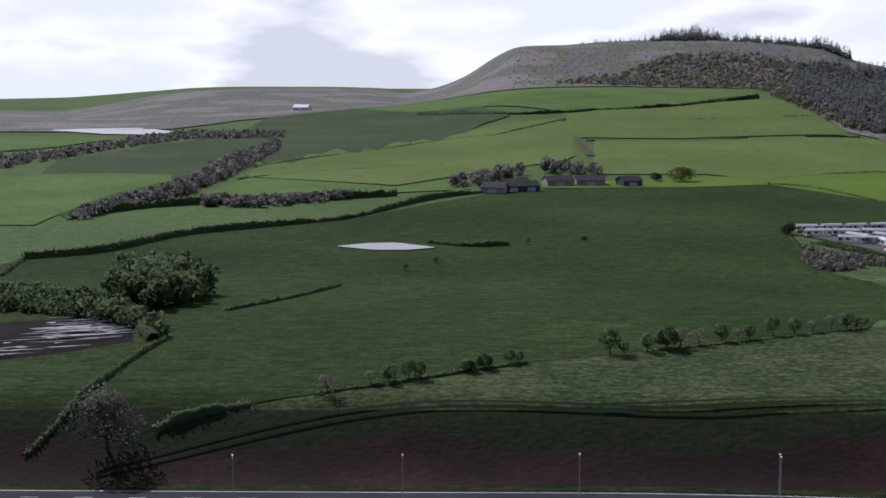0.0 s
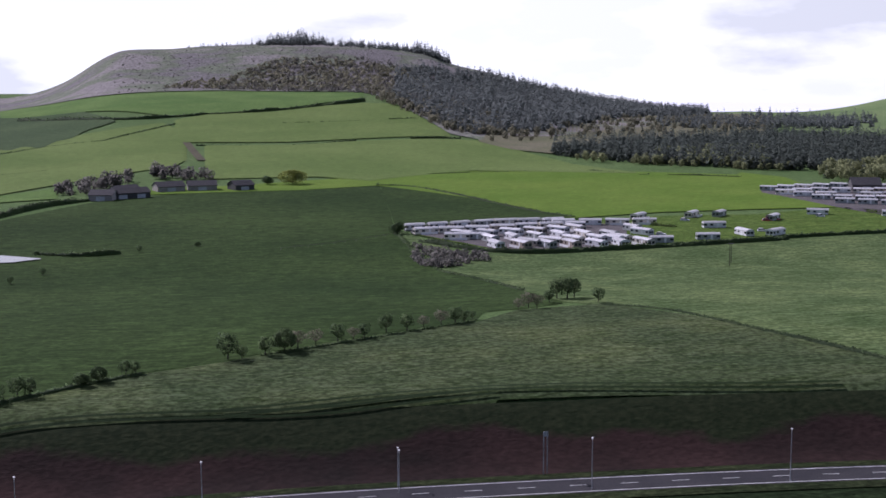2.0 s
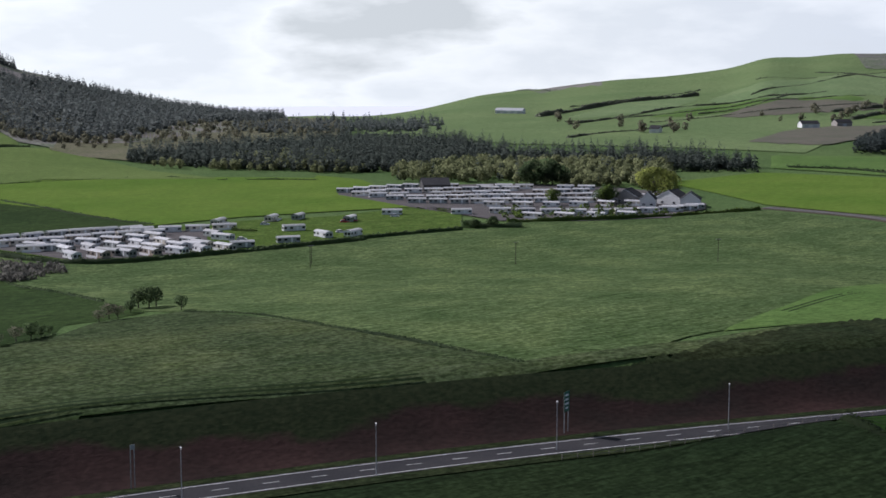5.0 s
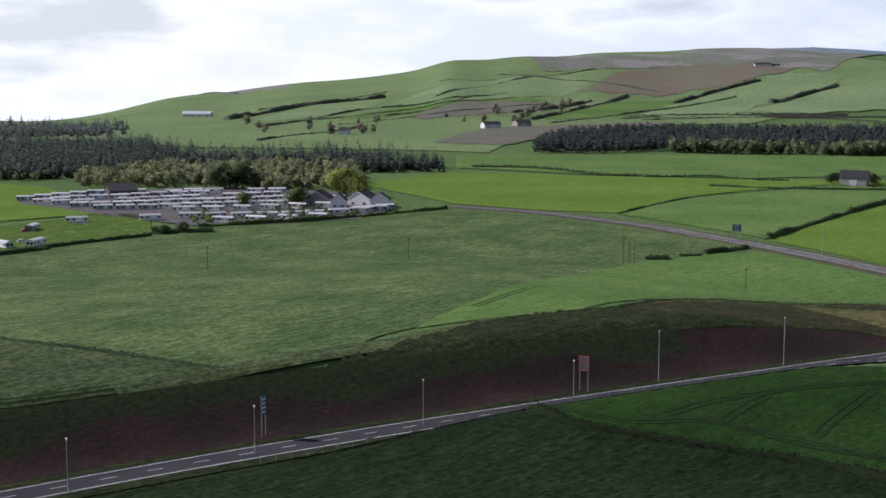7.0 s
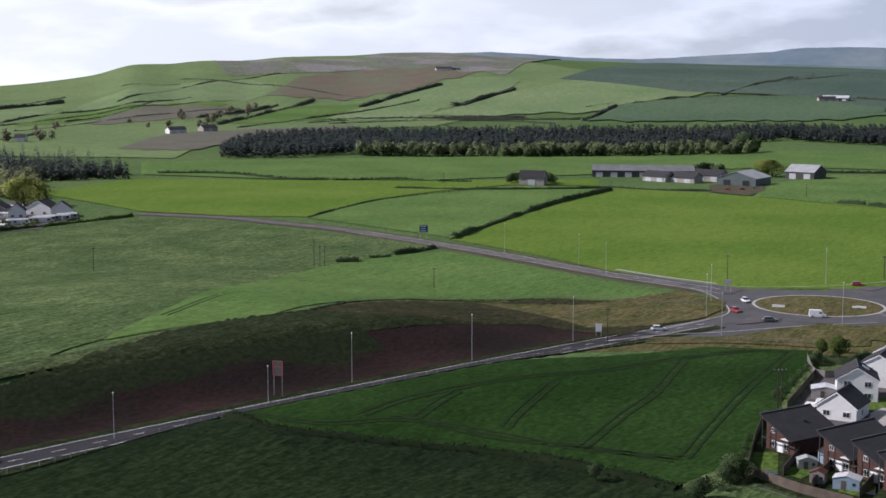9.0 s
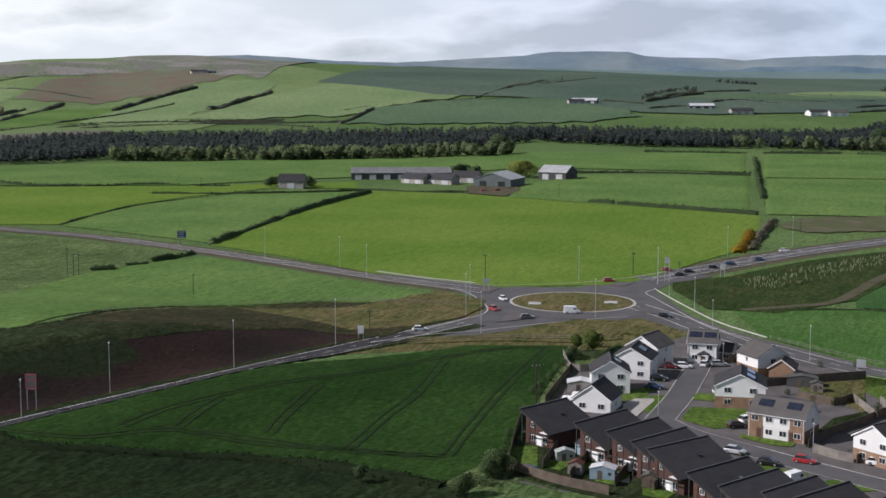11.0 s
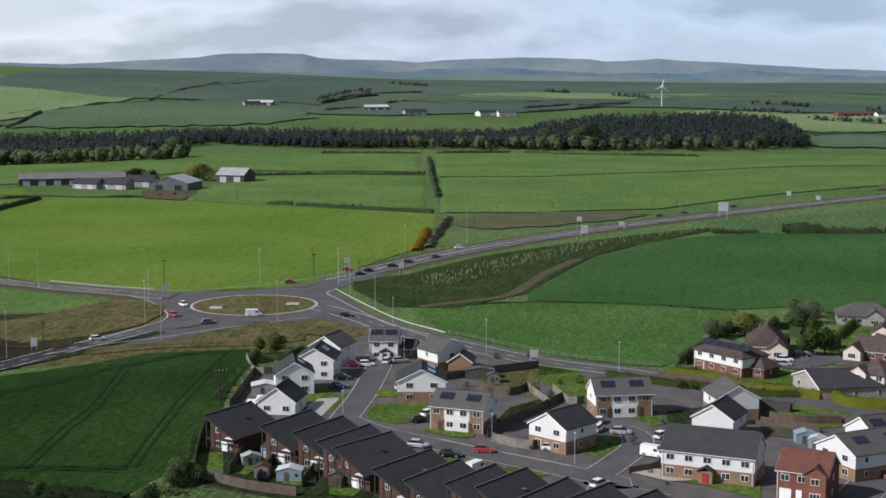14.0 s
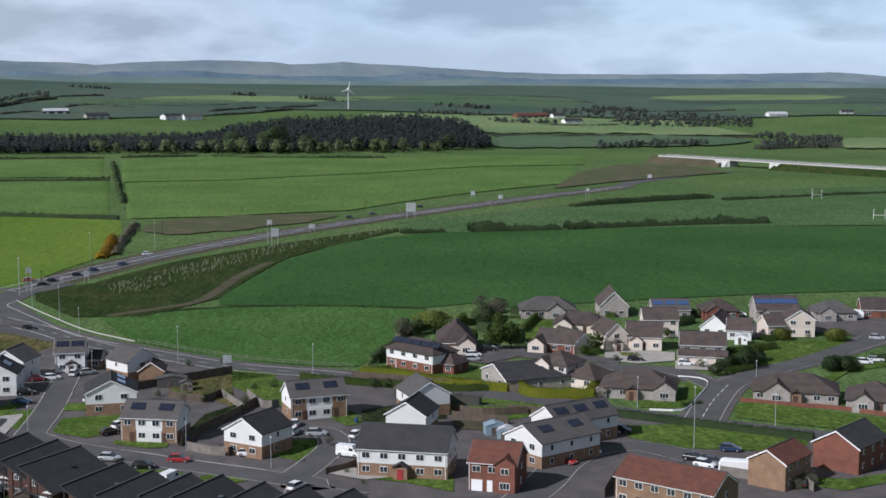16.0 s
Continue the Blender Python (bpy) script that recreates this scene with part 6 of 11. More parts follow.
wood("moor_conifers", [(13.49, 1542.5), (14.37, 1425.3), (16.12, 1259.1), (17.57, 1202.9)], [(13.49, 1560.6), (14.34, 1820.7), (16.05, 1870.9), (17.50, 1787.8)], 500, SPRUCES, M_HAZY_CONIFER, "grey conifers down the hill shoulder", 26, 0.5, 0.9)
for k, (b0_, b1_, n_, lo_, hi_) in enumerate(((8.1, 8.8, 26, 0.6, 1.15), (8.8, 9.4, 42, 0.9, 1.55), (9.4, 10.3, 62, 1.0, 1.9), (10.3, 11.0, 40, 0.9, 1.5), (11.0, 11.9, 34, 0.6, 1.1), (5.6, 8.1, 34, 0.3, 0.7), (11.9, 14.7, 170, 0.7, 1.1), (14.7, 16.1, 80, 0.9, 1.6))):
    wood("hilltop_pines", [(b0_, 2170.0), (b1_, 2170.0)], [(b0_, 2290.0), (b1_, 2290.0)], n_, SPRUCES, M_HAZY_CONIFER, "ragged pines along the hilltop", 12 + k, lo_, hi_)
# Bluish haze over the plain is painted into the twigs.
M_HAZY_TREES = leaf_material("hazy_tree_twigs", (0.084, 0.100, 0.086), (0.112, 0.128, 0.106))
wood("plain_wood", [(98.00, 1929.0), (99.94, 1938.0), (101.99, 1969.0)], [(98.00, 2032.0), (99.94, 2106.0), (101.98, 2140.0)], 90, CROWNS_FAR, M_HAZY_TREES, "hazy trees round a far farm", 51, 0.45, 0.85)
wood("plain_wood", [(101.09, 1844.0), (103.57, 1846.0), (106.46, 1882.0)], [(101.08, 2014.0), (103.56, 2060.0), (106.45, 2010.0)], 200, CROWNS_FAR, M_HAZY_TREES, "grey-green wood belt on the plain", 52, 0.45, 0.85)
wood("plain_wood", [(100.42, 1446.0), (102.69, 1489.0), (104.71, 1531.0)], [(100.42, 1526.0), (102.68, 1595.0), (104.70, 1640.0)], 60, CROWNS_FAR, M_HAZY_TREES, "row of hedgerow trees before the bridge", 53, 0.45, 0.85)
wood("plain_wood", [(106.93, 1499.0), (108.45, 1522.0), (109.96, 1566.0)], [(106.92, 1634.0), (108.44, 1699.0), (109.95, 1686.0)], 110, CROWNS_FAR, M_HAZY_TREES, "bare grey copse beyond the bridge", 54, 0.45, 0.85)
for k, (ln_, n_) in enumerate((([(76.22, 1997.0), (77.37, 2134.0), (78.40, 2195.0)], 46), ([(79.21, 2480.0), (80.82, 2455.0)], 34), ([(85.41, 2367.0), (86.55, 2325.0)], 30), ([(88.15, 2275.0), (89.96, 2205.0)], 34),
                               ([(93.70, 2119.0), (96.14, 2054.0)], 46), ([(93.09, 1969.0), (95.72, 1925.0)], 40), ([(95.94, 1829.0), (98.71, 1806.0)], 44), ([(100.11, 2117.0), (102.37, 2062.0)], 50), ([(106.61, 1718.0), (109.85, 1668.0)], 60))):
    wood("hedgerow_trees", ln_, [(b_, d_ + 36) for b_, d_ in ln_], n_, CROWNS_FAR, M_HAZY_TREES, "hazy hedgerow trees across the far plain", 60 + k, 0.4, 0.85)
wood("farm_trees", [(0.27, 746.5), (2.01, 772.7), (4.09, 855.2), (6.39, 818.6)], [(0.27, 791.1), (2.01, 816.2), (4.09, 894.6), (6.39, 857.3)], 60, CROWNS, M_SCRUB, "bare trees sheltering the hill farm", 14, 0.5, 0.9)
wood("far_hill_trees", [(37.30, 1504.0), (41.40, 1369.7), (45.09, 1402.9), (49.24, 1590.4), (51.75, 1794.9)], [(37.31, 1741.8), (41.40, 1623.4), (45.09, 1688.4), (49.23, 1836.0), (51.74, 1949.9)], 34, CROWNS_FAR, M_TWIGS, "scattered bare trees on the far hillside", 15, 0.7, 1.3)
wood("west_scrub", [(-17.84, 368.2), (-16.12, 364.0), (-13.49, 341.8), (-11.49, 316.8)], [(-17.80, 420.9), (-16.09, 411.0), (-13.47, 378.2), (-11.48, 329.1)], 200, SCRUB, M_LEAF_DARK, "dark scrub round the flooded field", 16, 0.6, 1.2)
wood("park_foot_scrub", [(14.62, 482.4), (15.71, 477.7), (17.78, 489.3)], [(14.64, 535.3), (15.72, 521.0), (17.78, 509.2)], 130, SCRUB, M_SCRUB, "tangled scrub below the caravan park", 29, 0.35, 0.75)


# ---- building materials ----
M_RENDER = material("white_render", (0.66, 0.66, 0.64), 0.85, (0.61, 0.61, 0.59), scale=5, fine=30, bump=0.15, vary=0.06, grain=0.12)
M_CREAM = material("cream_render", (0.60, 0.52, 0.445), 0.85, (0.55, 0.48, 0.415), scale=5, fine=30, bump=0.15, vary=0.06, grain=0.12)
M_STONE = material("grey_stone", (0.26, 0.24, 0.22), 0.9, (0.34, 0.31, 0.28), scale=1.2, fine=8, bump=0.5)
# Bricks taken darker, partly for cloud shade over the lower houses.
M_BUFF = material("buff_brick", (0.25, 0.16, 0.10), 0.9, (0.19, 0.12, 0.077), scale=1.5, fine=18, bump=0.3, vary=0.08, grain=0.3)
M_REDBRICK = material("red_brick", (0.185, 0.075, 0.05), 0.9, (0.14, 0.058, 0.04), scale=1.5, fine=18, bump=0.3, vary=0.08, grain=0.3)
# Terrace brick darkened in colour for the shaded gable ends.
M_BRICK_SHADED = material("shaded_brick", (0.085, 0.042, 0.032), 0.9, (0.062, 0.034, 0.027), scale=1.5, fine=18, bump=0.3, vary=0.1, grain=0.3)
M_RIDGE = material("ridge_tile", (0.070, 0.070, 0.073), 0.8)
M_SLATE = material("dark_slate", (0.037, 0.037, 0.040), 0.8, (0.047, 0.046, 0.048), scale=2.4, fine=14, bump=0.4, vary=0.1, stretch=(1, 1, 2.5), grain=0.3, spec=0.1)
M_TILE = material("brown_tile", (0.084, 0.066, 0.060), 0.85, (0.060, 0.048, 0.045), scale=2.4, fine=14, bump=0.4, vary=0.12, stretch=(1, 1, 2.5), grain=0.3, spec=0.1)
M_REDTILE = material("red_tile", (0.13, 0.056, 0.041), 0.85, (0.095, 0.044, 0.035), scale=1.6, fine=14, bump=0.4, vary=0.12, stretch=(1, 1, 2.5), grain=0.3, spec=0.1)
M_GREYTILE = material("grey_tile", (0.078, 0.074, 0.071), 0.85, (0.094, 0.088, 0.083), scale=2.4, fine=14, bump=0.4, vary=0.1, stretch=(1, 1, 2.5), grain=0.3, spec=0.1)
M_WHITE = material("white_upvc", (0.78, 0.78, 0.77), 0.45, (0.72, 0.72, 0.71), scale=2, fine=10, grain=0.05)
M_GLASS = material("window_glass", (0.025, 0.03, 0.036), 0.08, (0.035, 0.04, 0.045), scale=3, fine=4, spec=0.7)
M_SOLAR = material("solar_glass", (0.014, 0.018, 0.032), 0.15, (0.02, 0.024, 0.04), scale=1, fine=6, spec=0.6)
M_SOLARBLUE = material("blue_solar_glass", (0.04, 0.075, 0.17), 0.15, (0.05, 0.09, 0.2), scale=1, fine=6, spec=0.6)
M_DOOR = material("brown_door", (0.09, 0.05, 0.035), 0.6, (0.07, 0.04, 0.03), scale=1, fine=10)
M_REDDOOR = material("red_door", (0.32, 0.04, 0.045), 0.5, (0.27, 0.035, 0.04), scale=1, fine=10)
M_FENCE = material("timber_fence", (0.118, 0.090, 0.068), 0.9, (0.080, 0.064, 0.050), scale=1.5, fine=20, bump=0.4)
M_FENCEGREY = material("weathered_fence", (0.21, 0.19, 0.165), 0.9, (0.15, 0.135, 0.12), scale=1.5, fine=20, bump=0.4)
M_STEEL = material("galvanised_steel", (0.42, 0.43, 0.44), 0.45, (0.36, 0.37, 0.38), scale=1, fine=8, metal=0.6)
M_METAL_SHEET = material("grey_sheet_roof", (0.165, 0.168, 0.172), 0.7, (0.115, 0.118, 0.12), scale=4, fine=12, bump=0.2)
M_PALE_SHEET = material("pale_sheet_roof", (0.50, 0.51, 0.52), 0.55, (0.42, 0.43, 0.44), scale=4, fine=12, bump=0.2)
M_DARKCLAD = material("dark_cladding", (0.075, 0.075, 0.072), 0.8, (0.06, 0.058, 0.055), scale=3, fine=16)
M_RUBBER = material("tyre_rubber", (0.02, 0.02, 0.02), 0.9)
M_LAWN = grass("garden_lawn", (0.054, 0.096, 0.018), (0.080, 0.124, 0.026), scale=9, wind=0.2, tuft=0.3)
M_PAVE = material("pale_paving", (0.36, 0.34, 0.31), 0.85, (0.28, 0.265, 0.24), scale=2, fine=14, bump=0.2)
M_SIGNBACK = material("sign_back", (0.36, 0.38, 0.38), 0.6)
M_SIGNGREEN = material("sign_green", (0.03, 0.13, 0.085), 0.5)
M_SIGNRED = material("sign_red", (0.42, 0.10, 0.10), 0.6)
M_SIGNDARK = material("sign_dark_back", (0.12, 0.11, 0.11), 0.6)
M_SIGNBLUE = material("sign_blue", (0.03, 0.07, 0.2), 0.5)
M_LAMP = material("lamp_head", (0.6, 0.6, 0.6), 0.4)
M_COLUMN = material("painted_column", (0.38, 0.39, 0.40), 0.5, (0.32, 0.33, 0.34), scale=2, fine=10)
M_SOFFIT = material("dark_timber", (0.045, 0.040, 0.036), 0.8, (0.03, 0.027, 0.025), scale=1, fine=10)

BOXES = {}


def box(name, size, loc, mat, parent=None, label="", bevel=0.0, turn=0.0):
    """A box part, resting with its middle at loc; alike boxes share a mesh."""
    key = (name, tuple(round(s, 3) for s in size), mat.name, bevel)
    me = BOXES.get(key)
    if me is None:
        bm = bmesh.new()
        bmesh.ops.create_cube(bm, size=1.0)
        bmesh.ops.scale(bm, vec=size, verts=bm.verts)
        if bevel:
            bmesh.ops.bevel(bm, geom=bm.edges[:], offset=bevel, segments=1, affect="EDGES")
        me = bpy.data.meshes.new(name)
        bm.to_mesh(me)
        bm.free()
        me.materials.append(mat)
        BOXES[key] = me
    ob = new(name, me)
    ob.matrix_basis = pose(*loc, 0, 0, turn)
    if parent:
        ob.parent = parent
    if label:
        ob["label"] = label
    return ob


def solid(name, verts, faces, mat, parent=None, label=""):
    ob = mesh_object(name, verts, faces, mat, parent, flat=True)
    if label:
        ob["label"] = label
    return ob


def window(parent, x, y, z, w, h, face, panes=2):
    """A framed window on a wall. face: turn of the wall's outward side (0: towards -y)."""
    f = box("window", (w, 0.12, h), (x, y, z), M_WHITE, parent, turn=face)
    pw = (w - 0.07 * (panes + 1)) / panes
    for k in range(panes):
        box("pane", (pw, 0.05, h - 0.14), (-w / 2 + 0.07 + pw / 2 + k * (pw + 0.07), -0.05, 0), M_GLASS, f)
    return f


def gable_roof(name, w, d, eave, rise, along, mat, parent, over=0.35, thick=0.18, gable_over=0.25):
    """Two pitched slabs meeting at a ridge. along: the ridge runs along x, else along y."""
    if along:
        L0, L1, S = -gable_over, w + gable_over, d
    else:
        L0, L1, S = -gable_over, d + gable_over, w
    drop = rise * over / (S / 2)
    prof = [(-over, eave - drop), (S / 2, eave + rise), (S + over, eave - drop), (S + over, eave - drop + thick), (S / 2, eave + rise + thick * 1.25), (-over, eave - drop + thick)]
    verts = []
    for l in (L0, L1):
        for s, z in prof:
            verts.append((l, s, z) if along else (s, l, z))
    faces = [(0, 1, 7, 6), (1, 2, 8, 7), (2, 3, 9, 8), (3, 4, 10, 9), (4, 5, 11, 10), (5, 0, 6, 11), (0, 5, 4, 1), (1, 4, 3, 2), (6, 7, 10, 11), (7, 8, 9, 10)]
    return solid(name, verts, faces, mat, parent)


def hip_roof(name, w, d, eave, rise, mat, parent, over=0.45, thick=0.16):
    o = over
    if w >= d:
        r0, r1 = (d / 2, d / 2), (w - d / 2, d / 2)
    else:
        r0, r1 = (w / 2, w / 2), (w / 2, d - w / 2)
    c = [(-o, -o), (w + o, -o), (w + o, d + o), (-o, d + o)]
    z0 = eave - rise * o / (min(w, d) / 2)
    verts = [(x, y, z0) for x, y in c] + [(x, y, z0 + thick) for x, y in c] + [(*r0, eave + rise), (*r1, eave + rise)]
    faces = [(3, 2, 1, 0), (0, 1, 5, 4), (1, 2, 6, 5), (2, 3, 7, 6), (3, 0, 4, 7)]
    faces += [(4, 5, 9, 8), (5, 6, 9), (6, 7, 8, 9), (7, 4, 8)] if w >= d else [(4, 5, 8), (5, 6, 9, 8), (6, 7, 9), (7, 4, 8, 9)]
    return solid(name, verts, faces, mat, parent)


def walls(name, w, d, z0, z1, rise, along, mat, parent, label=""):
    """Four walls as a solid, with gables where there is a rise."""
    v = [(0, 0, z0), (w, 0, z0), (w, d, z0), (0, d, z0), (0, 0, z1), (w, 0, z1), (w, d, z1), (0, d, z1)]
    f = [(0, 1, 5, 4), (1, 2, 6, 5), (2, 3, 7, 6), (3, 0, 4, 7), (3, 2, 1, 0)]
    if rise and along:
        v += [(0, d / 2, z1 + rise), (w, d / 2, z1 + rise)]
        f += [(4, 7, 8), (5, 9, 6), (4, 8, 9, 5), (7, 6, 9, 8)]
    elif rise:
        v += [(w / 2, 0, z1 + rise), (w / 2, d, z1 + rise)]
        f += [(4, 8, 5)[::-1], (7, 6, 9), (4, 7, 9, 8), (5, 8, 9, 6)]
    else:
        f += [(4, 5, 6, 7)]
    return solid(name, v, f, mat, parent, label)


def barge(parent, w, d, eave, rise, along, ends=(0, 1)):
    """White bargeboards along the gables."""
    for e in ends:
        S = d if along else w
        L = (e * (w if along else d)) + (0.27 if e else -0.27)
        verts, faces = [], []
        for k, (s, z) in enumerate(((-0.35, eave - 0.7 * rise / S), (S / 2, eave + rise), (S + 0.35, eave - 0.7 * rise / S))):
            for t in (-0.035, 0.035):
                for zz in (z - 0.22, z + 0.03):
                    verts.append((L + t, s, zz) if along else (s, L + t, zz))
        for k in (0, 4):
            faces += [(k, k + 1, k + 5, k + 4), (k + 2, k + 6, k + 7, k + 3), (k + 1, k + 3, k + 7, k + 5), (k, k + 4, k + 6, k + 2)]
        solid("bargeboard", verts, faces, M_WHITE, parent)


def house(x, y, w, turn, d, eave=5.0, rise=2.6, along=True, hip=False, roof=None, lower=None, upper=None, split=2.5, label="", storeys=2,
          front=3, side=1, doors=(0.5,), solar=0, chimney=False, solar_mat=None, door=None, side_doors=0, group="estate houses", bays=(), wings=(), brick_ends=False, ridge=True):
    """A house by its front left corner, width and turn. Front is the side towards -y."""
    lower, upper, roof, door = lower or M_BUFF, upper or M_RENDER, roof or M_TILE, door or M_DOOR
    root = new("house")
    z = float(min(land(x, y), land(x + w * math.cos(radians(turn)), y + w * math.sin(radians(turn))))) + 0.05
    root.matrix_basis = pose(x, y, z, 0, 0, turn)
    g = 0 if hip else rise
    if storeys == 1 or split <= 0:
        walls("wall", w, d, -0.3, eave, g, along, upper, root)
    else:
        walls("lower_wall", w, d, -0.3, split, 0, along, lower, root, "brick ground floor wall")
        walls("upper_wall", w, d, split, eave, g, along, upper, root, "rendered upper wall")
    if hip:
        hip_roof("roof", w, d, eave, rise, roof, root)
    else:
        gable_roof("roof", w, d, eave, rise, along, roof, root)
        barge(root, w, d, eave, rise, along)
    box("gutter", (w + 0.5, 0.1, 0.1), (w / 2, -0.36, eave - 0.18 - (0 if along or hip else 9)), M_WHITE, root) if (along or hip) else None
    if brick_ends:
        for fx in (0.13, 0.87):
            box("brick_bay", (w * 0.26, 0.09, eave - 0.1), (w * fx, -0.03, eave / 2), lower, root, "full-height brick end bay")
        box("render_panel", (w * 0.44, 0.09, split), (w * 0.5, -0.03, split / 2), upper, root, "white rendered middle bay")
    if ridge and not hip:
        if along:
            box("ridge_tiles", (w + 0.5, 0.24, 0.12), (w / 2, d / 2, eave + rise + 0.24), M_RIDGE, root)
        else:
            box("ridge_tiles", (0.24, d + 0.5, 0.12), (w / 2, d / 2, eave + rise + 0.24), M_RIDGE, root)
    for fx, ww, dp, wm in wings:
        up, hgt = ww * 0.36, min(eave, 2.7) if storeys == 1 else eave
        wx = w * fx - ww / 2
        v = walls("wing_wall", ww, dp, -0.3, hgt, up, False, wm, root, "gabled wing standing forward of the house")
        v.location = (wx, -dp, 0)
        r = gable_roof("wing_roof", ww, dp + d * 0.42, hgt, up, False, roof, root, 0.3)
        r.location = (wx, -dp, 0)
        window(root, w * fx, -dp - 0.03, 1.4, min(2.0, ww * 0.5), 1.25, 0, 3)
        if storeys == 2:
            window(root, w * fx, -dp - 0.03, 4.0, min(1.5, ww * 0.4), 1.1, 0)
    for s in range(storeys):
        zc = 1.45 + s * 2.55
        if zc + 0.6 > eave + (0 if along or hip else rise * 0.3):
            continue
        for k in range(front):
            fx = (k + 0.5) / front
            if s == 0 and any(abs(fx - dr) < 0.09 for dr in doors) or any(abs(fx - g[0]) * w < g[1] / 2 + 0.4 for g in wings):
                continue
            window(root, w * fx, -0.06 if brick_ends else -0.03, zc, min(1.5, w / front * 0.6), 1.15, 0)
        for k in range(side):
            fy = (k + 0.5) / side if side > 1 else 0.45
            for fx, fc in ((-0.03, -90), (w + 0.03, 90)):
                window(root, fx, d * fy + (0.6 if side == 1 and s else 0), zc, 0.8, 1.1, fc, 1)
    if along and storeys == 2:
        for fx in (0.02, 0.98):
            box("downpipe", (0.09, 0.09, eave - 0.3), (w * fx, -0.09, eave / 2 - 0.05), M_WHITE, root)
    for dr in doors:
        box("door", (1.0, 0.14, 2.05), (w * dr, -0.04, 1.03), door, root)
    for bx in bays:
        b = walls("porch", 2.6, 1.5, -0.2, 2.3, 0, True, lower, root, "small projecting entrance porch")
        b.location = (w * bx - 1.3, -1.5, 0)
        r = gable_roof("porch_roof", 2.6, 1.5, 2.3, 0.7, False, roof, root, 0.2)
        r.location = (w * bx - 1.3, -1.5, 0)
        box("porch_door", (1.1, 0.1, 2.0), (w * bx, -1.54, 1.0), door, root)
    slope = math.atan2(rise, (d if along else w) / 2)
    for k in range(solar):
        cols = max(solar, 1)
        if along:
            p = solid("solar_panel", [(-1.5, -0.95, 0), (1.5, -0.95, 0), (1.5, 0.95, 0), (-1.5, 0.95, 0), (-1.5, -0.95, 0.1), (1.5, -0.95, 0.1), (1.5, 0.95, 0.1), (-1.5, 0.95, 0.1)],
                      [(3, 2, 1, 0), (4, 5, 6, 7), (0, 1, 5, 4), (1, 2, 6, 5), (2, 3, 7, 6), (3, 0, 4, 7)], solar_mat or M_SOLAR, root, "dark glass solar panel array")
            p.matrix_basis = Matrix.Translation((w * (k + 0.5) / cols, d * 0.29, eave + rise * 0.58 + 0.24)) @ Matrix.Rotation(slope, 4, "X")
        else:
            p = solid("solar_panel", [(-0.95, -1.5, 0), (0.95, -1.5, 0), (0.95, 1.5, 0), (-0.95, 1.5, 0), (-0.95, -1.5, 0.1), (0.95, -1.5, 0.1), (0.95, 1.5, 0.1), (-0.95, 1.5, 0.1)],
                      [(3, 2, 1, 0), (4, 5, 6, 7), (0, 1, 5, 4), (1, 2, 6, 5), (2, 3, 7, 6), (3, 0, 4, 7)], solar_mat or M_SOLAR, root, "dark glass solar panel array")
            p.matrix_basis = Matrix.Translation((w * 0.71, d * (k + 0.5) / cols, eave + rise * 0.58 + 0.24)) @ Matrix.Rotation(slope, 4, "Y")
    if chimney:
        box("chimney", (0.9, 0.6, 1.8), (w * 0.3, d / 2, eave + rise + 0.3), lower, root)
    tagged(root, label or "two-storey house with brick base and white render", "house", group)
    return root


A = dict(rise=2.5)
# the estate of newer houses
house(335.4, 84.8, 8.6, -103.5, 9, along=False, front=2, doors=(), lower=M_RENDER, roof=M_GREYTILE, label="white rendered gabled house with grey tiles at the field edge")
house(318.7, 84.1, 9.3, -87.7, 9, along=False, front=2, doors=(), lower=M_RENDER, roof=M_SLATE, solar=1, label="white rendered gabled house with dark slates")
house(301.0, 84.0, 8.7, -71.8, 9, along=False, front=2, doors=(), lower=M_RENDER, roof=M_SLATE, solar=1, label="white rendered gabled house with solar panels")
house(283.7, 83.2, 8.3, -90.9, 9, eave=3.0, rise=3.0, along=False, storeys=1, front=2, doors=(), roof=M_SLATE, upper=M_RENDER, label="white rendered chalet bungalow with dark slates")
house(343.7, 71.1, 7.2, -83.7, 8, lower=M_RENDER, roof=M_GREYTILE, front=2, doors=(0.5,), solar=2, bays=(0.55,), label="white detached house with solar panels at the cul-de-sac end")
house(347.6, 63.8, 3.5, -96.1, 6, eave=2.6, rise=1.6, storeys=1, front=1, doors=(), roof=M_SLATE, upper=M_BUFF, label="low brick garage beside the detached house")
house(330.5, 51.5, 8.4, -47.4, 9, along=False, front=1, doors=(), roof=M_GREYTILE, solar=1, label="white rendered house with grey tiled roof")
house(331.0, 49.0, 5.8, -90.3, 6, eave=3.0, rise=2.0, along=False, storeys=1, front=0, doors=(), roof=M_TILE, upper=M_BUFF, label="brick gabled garage with brown tiles")
house(298.2, 55.5, 10.7, -80.6, 10, along=False, front=2, doors=(), roof=M_SLATE, solar=2, solar_mat=M_SOLARBLUE, label="white gabled house with blue solar panels and brick base")
house(276.5, 44.7, 11.7, -103.1, 8, front=4, doors=(0.2, 0.78), roof=M_GREYTILE, solar=2, brick_ends=True, label="semi-detached pair with buff brick base and solar panels")
house(266.0, 23.4, 9.2, -125.3, 9.5, along=False, front=2, doors=(), roof=M_SLATE, label="gable-fronted house with slate roof and brick base")
house(290.9, 11.5, 12.4, -73.8, 8, front=4, doors=(0.25, 0.8), roof=M_GREYTILE, solar=2, brick_ends=True, lower=M_BUFF, label="semi-detached pair with brown tiles and two solar arrays")
